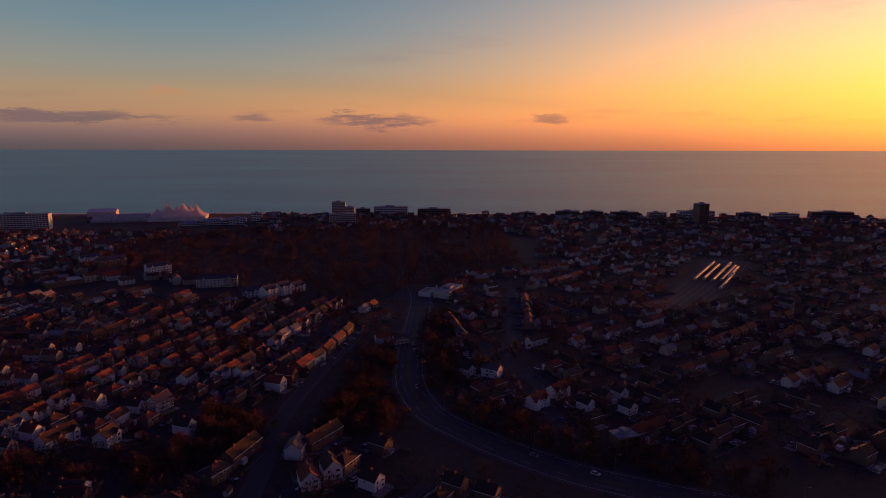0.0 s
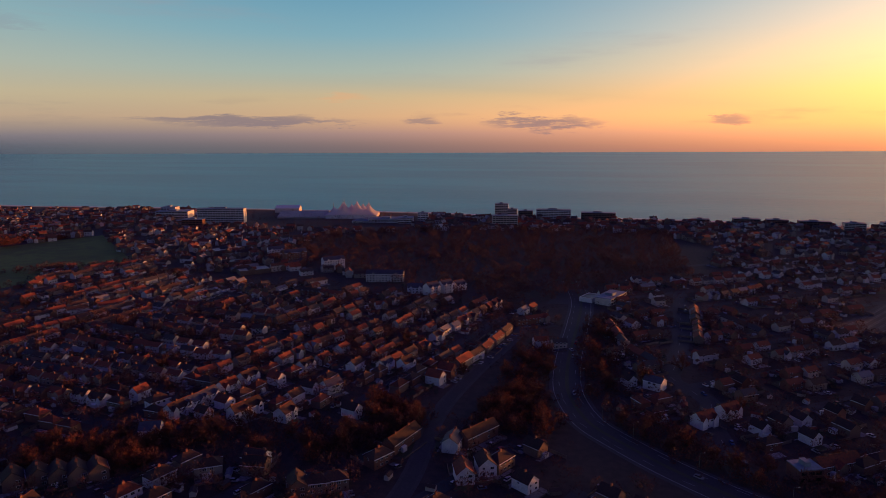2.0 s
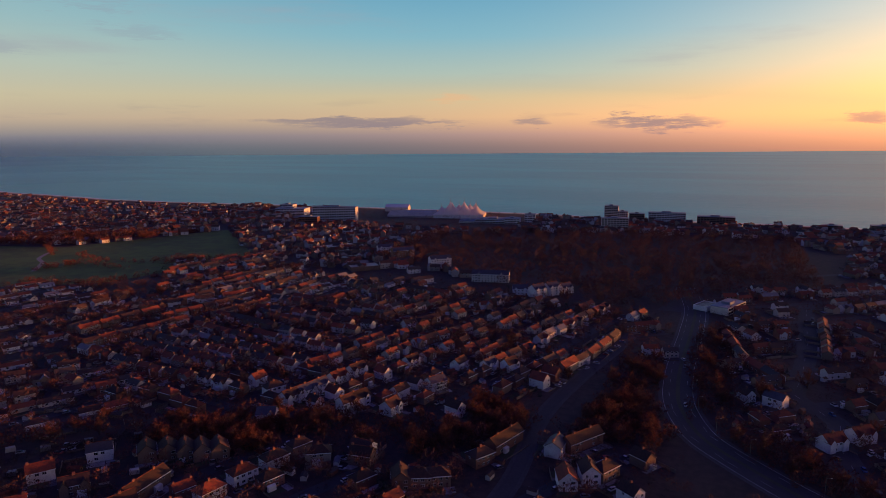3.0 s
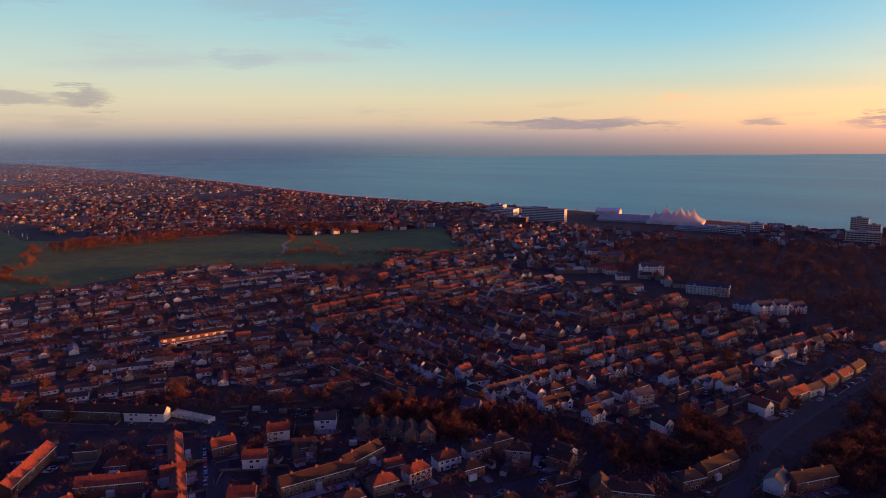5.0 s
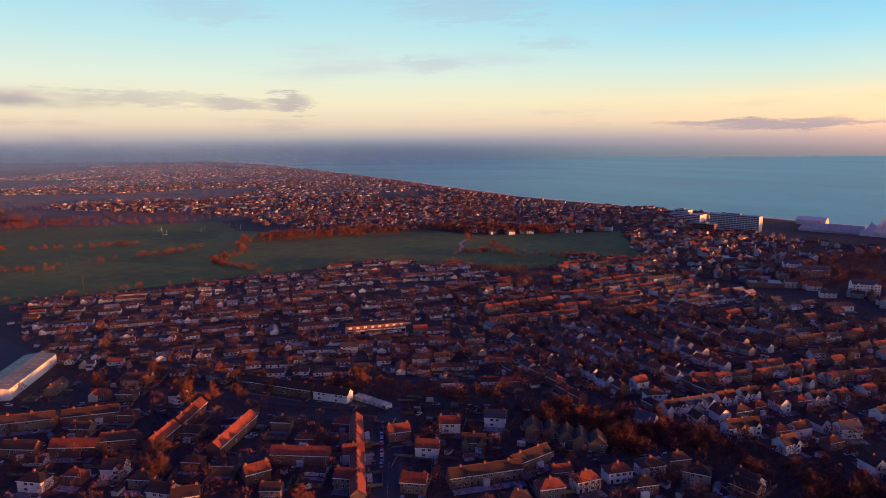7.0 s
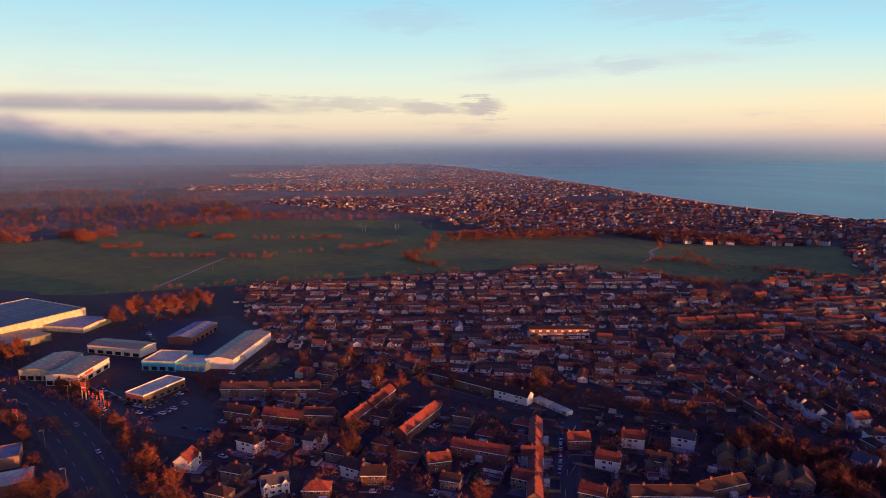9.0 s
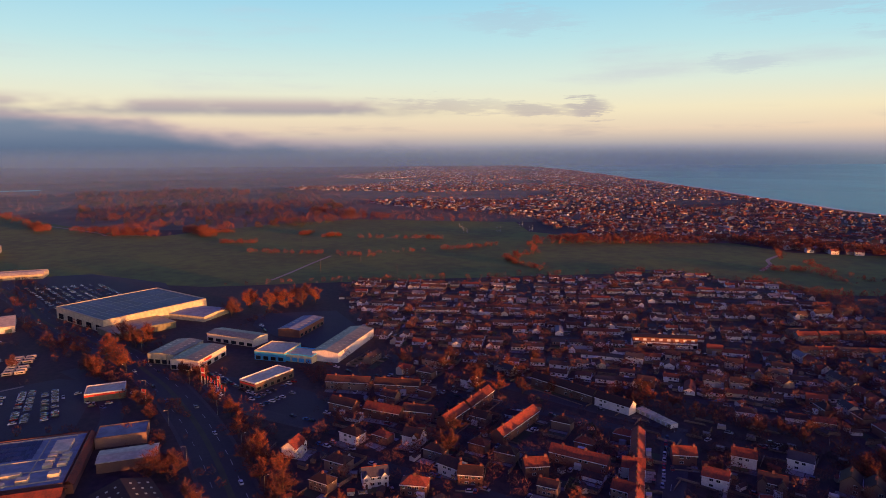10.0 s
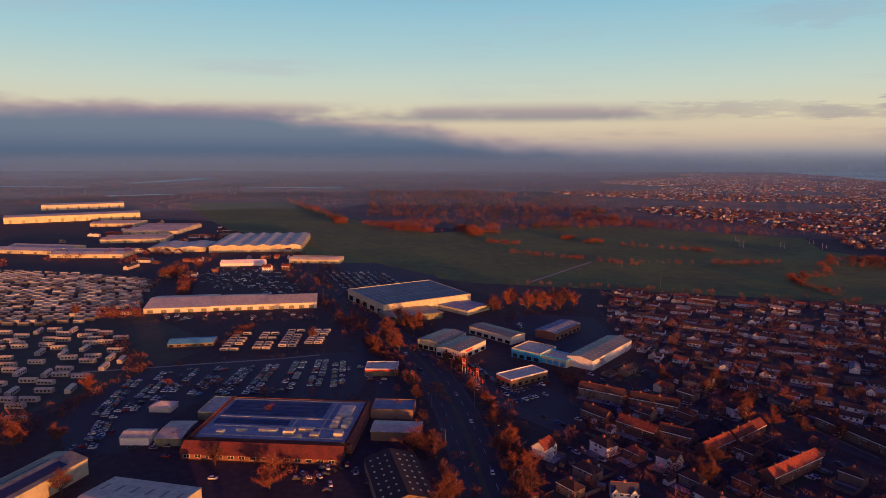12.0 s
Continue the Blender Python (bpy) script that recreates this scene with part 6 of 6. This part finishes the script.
for x, y, ang in ((-305, -135, 20), (-298, -150, 25), (-318, -150, 20), (-312, -160, 110), (-322, -166, 20), (-300, -164, 20), (-282, -140, 60), (-276, -165, 100), (-270, -186, 10), (-290, -205, 100)):
    park(x, y, ang, rc, True)

# ---- poles, signs and lamps ----


def street_lamp(x, y, angle):
    g = Geo()
    g.tube((0, 0, 0), (0, 0, 9), .10, .06, 6)
    g.tube((0, 0, 9), (1.6, 0, 9.4), .05, .04, 5)
    root = thing("street_lamp", g, "metal_grey", "tall grey steel street lamp, unlit", "street lamp", "street lamps", at=spin(x, y, angle))
    unit_box(root, "lamp_head", 1.9, 0, 9.3, .7, .3, .15, "metal_pale")


for i, (p, q) in enumerate(zip(shifted(ROADS[0][1], 13), shifted(ROADS[0][1], -13))):
    street_lamp(*p, -60)
    street_lamp(*q, 120)
for p in shifted(ROADS[1][1], 8):
    street_lamp(*p, 0)
for x, y, h, w in ((-461, -123, 11, 3.0), (-439, -153, 7, 3.0), (-452, -112, 8, 2.2)):
    g = Geo()
    g.box(-w / 2, -.3, 0, -w / 2 + .3, .3, h)
    root = thing("sign_totem", g, "metal_pale", "tall red and white roadside sign", "sign", at=spin(x, y, 60))
    unit_box(root, "post", w / 2 - .15, 0, 0, .3, .6, h, "metal_pale")
    unit_box(root, "sign_panel", 0, 0, h * .5, w, .5, h * .5, "sign_red")
    unit_box(root, "sign_bar", 0, -.3, h * .68, w * .7, .06, h * .07, "upvc_white")
for i in range(7):
    g = Geo()
    g.tube((0, 0, 0), (0, 0, 8), .07, .05, 5)
    t = i / 6
    root = thing("flag_pole", g, "metal_pale", "pale flagpole with a small red banner", "flagpole", "flagpoles", at=spin(-459 + 27 * t, -122 + 17 * t, 60))
    unit_box(root, "banner", .5, 0, 5.2, .9, .04, 2.4, "sign_red")
for x, y in ((-1158, 180), (-1160, 240), (-1162, 300), (-1225, 185), (-1228, 300)):
    g = Geo()
    for s in (-2.8, 2.8):
        g.tube((s, 0, 0), (s, 0, 10), .12, .08, 5)
    root = thing("goal_posts", g, "upvc_white", "white goal posts on a playing field", "goal posts", at=spin(x, y, 80))
    unit_box(root, "crossbar", 0, 0, 3, 5.6, .12, .12, "upvc_white")
for x, y, h in ((-838, -60, 16), (-1010, -90, 20), (-905, -10, 14), (-800, 30, 14), (92, 205, 18)):
    g = Geo()
    g.tube((0, 0, 0), (0, 0, h), .22, .12, 6)
    root = thing("utility_pole", g, "bark", "tall wooden pole standing in a field", "pole", "utility poles", at=spin(x, y, 30))
    unit_box(root, "crossarm", 0, 0, h - 1, 2.4, .15, .15, "bark")
for i in range(7):
    g = Geo()
    g.box(-1.6, -2.6, 0, 1.6, 2.6, 2.3)
    t = i / 6
    root = thing("garage", g, "white_render", "white lock-up garage in a row", "garage", "lock-up garages", at=spin(-373 + 22 * t, 133 + 7 * t, 18))
    unit_box(root, "garage_door", 0, -2.62, .05, 2.4, .06, 2.0, "metal_pale")
    unit_box(root, "roof", 0, 0, 2.3, 3.3, 5.3, .12, "metal_pale")

# ---- trees and bushes ----
rt = random.Random(9)
for x, y, h in ((-313, -61, 15), (-298, -94, 16), (-356, -76, 13), (-549, -182, 16), (-506, -189, 16), (-288, -175, 18), (-293, -321, 16), (-370, -346, 15), (-552, -190, 18), (-535, -200, 16), (-518, -200, 17), (-500, -182, 15), (-337, -123, 14), (-543, -207, 16),
                (-350, -80, 14), (-407, -98, 12), (-340, 17, 15), (-421, 47, 14), (-416, 60, 13), (-412, 74, 12), (-581, -190, 14), (-280, 61, 12), (-433, 50, 14), (-527, -499, 14), (-364, -78, 13), (-329, -63, 15), (-340, -112, 15), (-360, 22, 14), (-434, 78, 12), (-465, 98, 12), (-452, 75, 13), (-303, -304, 14), (-262, -262, 13), (-360, -214, 11), (-710, -535, 18), (-716, -528, 17), (-704, -540, 16), (-574, -188, 16), (-303, -212, 13), (-345, -121, 13)):
    tree(x, y, h / 10)
for x, y, h in ((-648, -134, 19), (-671, -120, 19), (-694, -81, 18), (-662, -121, 21), (-655, -102, 20), (-659, -88, 21), (-636, -133, 19), (-667, -72, 18), (-676, -60, 17), (-688, -70, 19), (-680, -95, 20), (-560, -195, 18), (-575, -205, 17), (-512, -259, 12),
                (-304, 321, 13), (-516, 425, 14), (-676, 247, 14), (-60, 292, 15), (-89, 360, 13), (-8, 367, 15), (-64, 371, 14), (-168, 408, 14), (18, 396, 14), (-863, 193, 16)):
    tree(x, y, h / 10)
for line, half in BELTS:
    for k in range(int(half * 2.0)):
        i = rt.randrange(len(line) - 1)
        t = rt.random()
        x = line[i][0] + (line[i + 1][0] - line[i][0]) * t + rt.uniform(-half, half)
        y = line[i][1] + (line[i + 1][1] - line[i][1]) * t + rt.uniform(-half, half)
        if not crowded(x, y, 7):
            tree(x, y, rt.uniform(.8, 1.35))
for line, off, n in ((ROADS[0][1][:5], 20, 16), (ROADS[0][1][:6], -20, 18), (ROADS[0][1][5:8], 22, 10)):
    side = shifted(line, off)
    for k in range(n):
        i = rt.randrange(len(side) - 1)
        t = rt.random()
        x, y = side[i][0] + (side[i + 1][0] - side[i][0]) * t + rt.uniform(-6, 6), side[i][1] + (side[i + 1][1] - side[i][1]) * t + rt.uniform(-6, 6)
        if not crowded(x, y, 8):
            tree(x, y, rt.uniform(.7, 1.2))
for k in range(60):
    a, b = rt.choice([u for u in USED if math.dist(u, EYE_XY) < 450])
    x, y = a + rt.uniform(-22, 22), b + rt.uniform(-22, 22)
    if not crowded(x, y, 8) and open_ground(x, y, 3):
        tree(x, y, rt.uniform(.5, .95))


def near_line(r, lines, half):
    line = r.choice(lines)
    i = r.randrange(len(line) - 1)
    t = r.random()
    return (line[i][0] + (line[i + 1][0] - line[i][0]) * t + r.uniform(-half, half), line[i][1] + (line[i + 1][1] - line[i][1]) * t + r.uniform(-half, half))


def in_gardens(r):
    a, b = r.choice(USED)
    x, y = a + r.uniform(-20, 20), b + r.uniform(-20, 20)
    return (x, y) if not crowded(x, y, 6.5) and open_ground(x, y, 2) else None


NEAR_PLOTS = [u for u in USED if math.dist(u, EYE_XY) < 600]


def between_houses(r):
    a, b = r.choice(NEAR_PLOTS)
    x, y = a + r.uniform(-21, 21), b + r.uniform(-21, 21)
    return (x, y) if not crowded(x, y, 6.0) and not any(off_line(x, y, line) < w / 2 + 2 for _, line, w, _ in ROADS) else None


wood_clumps("hedges", scatter(6500, 71, between_houses, (1.6, 4.6)), 28, "wood_dark", "dark winter hedges and bushes round the houses", 72, -.6, (.03, .07))
wood_clumps("street_trees", scatter(1700, 73, between_houses, (4.5, 9.5)), 130, "wood_far", "brown bare trees between the houses", 74, 0, (.012, .026))
wood_clumps("estate_trees", scatter(300, 75, lambda r: near_line(r, [[(-640, 425), (-560, 445), (-505, 520)], [(-565, 300), (-548, 420)], [(-512, 300), (-500, 380), (-470, 500)], [(-520, 520), (-420, 630)], [(-640, 560), (-560, 600), (-520, 660)]], 11), (5, 10)), 90, "wood_far", "red-brown bare trees round blocks of flats", 76, .1, (.018, .036))
wood_clumps("garden_shrubs", scatter(5600, 31, in_gardens, (1.6, 5.0)), 26, "twigs", "bare shrubs and hedges between the houses", 6, -.6, (.022, .048))
wood_clumps("garden_trees", scatter(4200, 34, in_gardens, (3.5, 8.5)), 44, "twigs", "small bare trees in gardens and streets", 13, 0, (.018, .035))
wood_clumps("garden_evergreens", scatter(900, 32, in_gardens, (2, 6)), 60, "evergreen", "dark evergreen shrubs in gardens", 7, -.6, (.04, .08))
wood_clumps("undergrowth", scatter(1900, 33, lambda r: near_line(r, [b[0] for b in BELTS] + [shifted(ROADS[0][1], 19), shifted(ROADS[0][1], -19)], 14), (2.5, 8)), 70, "twigs", "dark tangled undergrowth along the tree belts", 8, -.5, (.03, .06))


def wood_a(r):
    x, y = r.uniform(-440, 60), r.uniform(520, 1040)
    return (x, y) if inside(x, y, CLEAR[0]) and not crowded(x, y, 12) else None


wood_clumps("woodland", scatter(1900, 1, wood_a, (6.5, 11.5)), 105, "wood_far", "bare brown wood between the town and the shore", 3, .15, (.016, .034))


def wood_b(r):
    far = 900 + 4000 * r.random() ** 1.5
    turn = radians(r.uniform(50, 142))
    x, y = EYE_XY[0] - math.sin(turn) * far, EYE_XY[1] + math.cos(turn) * far
    if not on_land(x, y, 60) or inside(x, y, MEADOW) or (x > -1500 and y < -280):
        return None
    dens = .05 if y > 300 else -.10
    return (x, y) if noise.noise((x * .004, y * .004, 5)) > dens or r.random() < (.6 if y > 300 else .3) else None


wood_clumps("distant_trees", scatter(17000, 2, wood_b, (4.5, 10)), 15, "trees_far", "bare distant trees among fields and houses", 3, .15, (.045, .08))
wood_clumps("coast_trees", scatter(3600, 3, lambda r: (lambda x, y: (x, y) if on_land(x, y, 50) and not inside(x, y, CLEAR[0]) and not inside(x, y, MEADOW) else None)(r.uniform(-950, 900), r.uniform(560, 1130)), (4, 9)), 32, "wood_far", "bare trees in the streets by the sea")
HEDGES = [[(-1012, -174), (-987, -109), (-975, -64), (-937, 13)], [(-951, -37), (-979, 112), (-986, 155), (-1019, 214)], [(-1112, -223), (-1103, -170)], [(-1131, -5), (-1091, 139)], [(-1184, -106), (-1196, -86)], [(-1154, -62), (-1164, -36)],
          [(-890, 182), (-845, 189), (-800, 208)], [(-890, 182), (-923, 238), (-1017, 254)], [(-1017, 254), (-992, 341), (-976, 455)], [(-976, 455), (-960, 530), (-931, 613)], [(-788, 553), (-730, 533), (-655, 545), (-628, 586)],
          [(-803, 718), (-789, 766)], [(-931, 613), (-815, 539)], [(-748, 467), (-736, 513), (-648, 510)], [(-770, -170), (-775, 0), (-765, 120), (-770, 330)], [(-1233, -426), (-1236, -352)], [(-1247, -264), (-1244, -228)], [(-700, 420), (-620, 430), (-600, 500)]]
wood_clumps("hedgerows", scatter(1000, 5, lambda r: near_line(r, HEDGES, 5), (2.5, 8.5)), 60, "hedge_rust", "rust-brown hedges along the meadow edges", 9, -.5, (.03, .06))
wood_clumps("plain_wood", scatter(620, 26, lambda r: (lambda x, y: (x, y) if inside(x, y, BAND) and (noise.noise((x * .006, y * .006, 2)) > -.1 or r.random() < .25) else None)(r.uniform(-2500, -1260), r.uniform(-880, 40)), (7, 15)), 70, "wood_far", "brown bare wood beyond the meadow", 28, .15, (.022, .045))
wood_clumps("plain_dark_wood", scatter(520, 25, lambda r: (lambda x, y: (x, y) if inside(x, y, BAND) and noise.noise((x * .006, y * .006, 3)) > -.15 else None)(r.uniform(-2500, -1260), r.uniform(-880, 40)), (6, 13)), 60, "wood_dark", "dark bare wood beyond the meadow", 30, .1, (.022, .045))
wood_clumps("plain_evergreens", scatter(280, 27, lambda r: (lambda x, y: (x, y) if inside(x, y, BAND) and noise.noise((x * .008, y * .008, 7)) > .05 else None)(r.uniform(-2500, -1260), r.uniform(-880, 40)), (7, 13)), 80, "evergreen", "dark evergreen trees in the wood beyond the meadow", 29, 0, (.03, .06))
wood_clumps("meadow_wood", scatter(420, 6, lambda r: (lambda x, y: (x, y) if inside(x, y, FRINGE) else None)(r.uniform(-1340, -700), r.uniform(260, 900)), (7, 13)), 80, "hedge_rust", "rust-brown wood at the far meadow edge", 10, .15, (.024, .05))
wood_clumps("meadow_edge_trees", scatter(520, 17, lambda r: near_line(r, [[(-1310, 270), (-1410, 10), (-1370, -150), (-1210, -345)], [(-1210, -345), (-1300, -500)], [(-1300, -560), (-1400, -620), (-1850, -960)], [(-1420, 60), (-1600, -100)], [(-1270, -300), (-1180, -250)]], 14), (5, 14)), 70, "hedge_rust", "bare reddish trees along the far meadow edge", 18, .15, (.024, .05))
wood_clumps("poplars", [(-1258 - 3.7 * k, -429 + 6 * k, 17 + (k % 3)) for k in range(13)], 90, "hedge_rust", "row of rust-brown poplars by the meadow", 11)
wood_clumps("boundary_hedges", scatter(420, 43, lambda r: near_line(r, [[(-412, -352), (-432, -318), (-461, -264), (-479, -238)], [(-345, 150), (-300, 203)], [(-330, 165), (-284, 208)], [(-325, 140), (-298, 168)], [(-360, 120), (-330, 160)], [(-515, -440), (-545, -350), (-575, -285)], [(-640, -460), (-700, -500)], [(-655, -330), (-780, -430)], [(-700, -520), (-790, -545)]], 4), (1.5, 4.5)), 60, "wood_dark", "dark hedges along yards and gardens", 44, -.5, (.02, .045))
wood_clumps("verge_shrubs", scatter(420, 41, lambda r: near_line(r, [[(-420, -135), (-500, -205)], [(-392, -170), (-396, -310)], [(-470, -320), (-545, -330)], [(-300, -160), (-330, -250)], [(-300, -330), (-420, -345)],
                                                                  [(-600, -120), (-700, -60)], [(-480, -60), (-440, -40)], [(-700, -330), (-780, -380)], [(-560, -225), (-640, -300)], [(-540, -455), (-690, -540)],
                                                                  [(-420, -345), (-480, -430)], [(-350, -60), (-420, -25)]], 7), (2, 7)), 70, "twigs", "bare shrubs along verges and yards", 15, -.5, (.03, .06))
wood_clumps("industry_trees", scatter(150, 12, lambda r: near_line(r, [[(-720, -536), (-750, -545)], [(-690, -545), (-840, -560)], [(-760, -640), (-900, -680)], [(-700, -800), (-860, -700)], [(-880, -470), (-1000, -520)], [(-620, -460), (-700, -500)], [(-520, -470), (-540, -440)], [(-280, -330), (-330, -345)]], 8), (5, 13)), 90, "hedge_rust", "rust-brown trees beside the trade sheds", 12)

# ---- gardens: fences, lawns, paved drives ----
palette("garden_white", [(0, (.72, .72, .72)), (.45, (.55, .54, .52)), (.7, (.30, .30, .32)), (.85, (.66, .62, .55))], rough=.5, shift=.1)
rg = random.Random(52)
fences, lawns, drives, rooms = Geo(), Geo(), Geo(), Geo()
for k, (kind, x, y, angle) in enumerate(PLOTS):
    if math.dist((x, y), EYE_XY) > 860:
        continue
    ca, sa = math.cos(radians(angle)), math.sin(radians(angle))

    def at(u, v, z):
        return (x + u * ca - v * sa, y + u * sa + v * ca, z)

    def board(u0, v0, u1, v1, h):
        k = math.hypot(u1 - u0, v1 - v0)
        nu, nv = -(v1 - v0) / k * .06, (u1 - u0) / k * .06
        ring = [(u0 - nu, v0 - nv), (u1 - nu, v1 - nv), (u1 + nu, v1 + nv), (u0 + nu, v0 + nv)][::1]
        fences.solid([at(*p, 0) for p in ring], [at(*p, h) for p in ring])
    form = kind.split(":")
    a = int(form[3]) * 2.8 if form[0] == "terr" else int(form[3]) * 3.5 if form[0] == "flats" else 5.8
    b = 3.9
    deep = rg.uniform(7, 10)
    for u in ([-a, a] if a < 7 else [-a + 5.6 * i for i in range(int(2 * a / 5.6) + 1)]):
        if rg.random() < .75:
            board(u, b, u + rg.uniform(-.4, .4), b + deep, rg.uniform(1.5, 1.9))
        if rg.random() < .3:
            board(u, -b - 5.5, u, -b - .3, rg.uniform(.7, 1.1))
    if rg.random() < .6:
        board(-a, b + deep, a, b + deep, 1.7)
    if rg.random() < .5:
        board(-a, -b - 5.6, a - 3, -b - 5.6, .8)
    for v0, v1, p in ((b + .1, b + 2.6, .46), (-b - 1.6, -b - .1, .34)):
        if rg.random() < p:
            u, w, h = rg.uniform(-a + 2, a - 2), rg.uniform(1.1, 1.9), rg.uniform(2.1, 2.6)
            rooms.solid([at(u - w, v0, 0), at(u + w, v0, 0), at(u + w, v1, 0), at(u - w, v1, 0)], [at(u - w, v0, h), at(u + w, v0, h), at(u + w, v1, h + .3), at(u - w, v1, h + .3)])
    z = .012 + .00004 * k
    for u0, u1, v0, v1, g in ((-a + .3, a - .3, b + 3, b + deep - .3, lawns), (-a + .3, a - .3, b + .1, b + 2.8, drives), (a - 3.2, a - .2, -b - 6, -b - .2, drives), (-a + .3, a - 3.6, -b - 5.2, -b - .3, rg.choice((lawns, drives)))):
        if rg.random() < .8:
            g.face([at(u0, v0, z), at(u1, v0, z), at(u1, v1, z), at(u0, v1, z)])
tagged(part("garden_fences", fences, "fence_wood"), "low wooden fences between back gardens", "fences", kind="stuff")
tagged(part("garden_lawns", lawns, "lawn"), "small dark winter lawns of house gardens", "lawns", kind="stuff")
tagged(part("garden_paving", drives, "paving"), "paved drives and patios beside houses", "paving", kind="stuff")
tagged(part("garden_rooms", rooms, "garden_white"), "small white conservatories and porches on houses", "conservatories", kind="stuff")
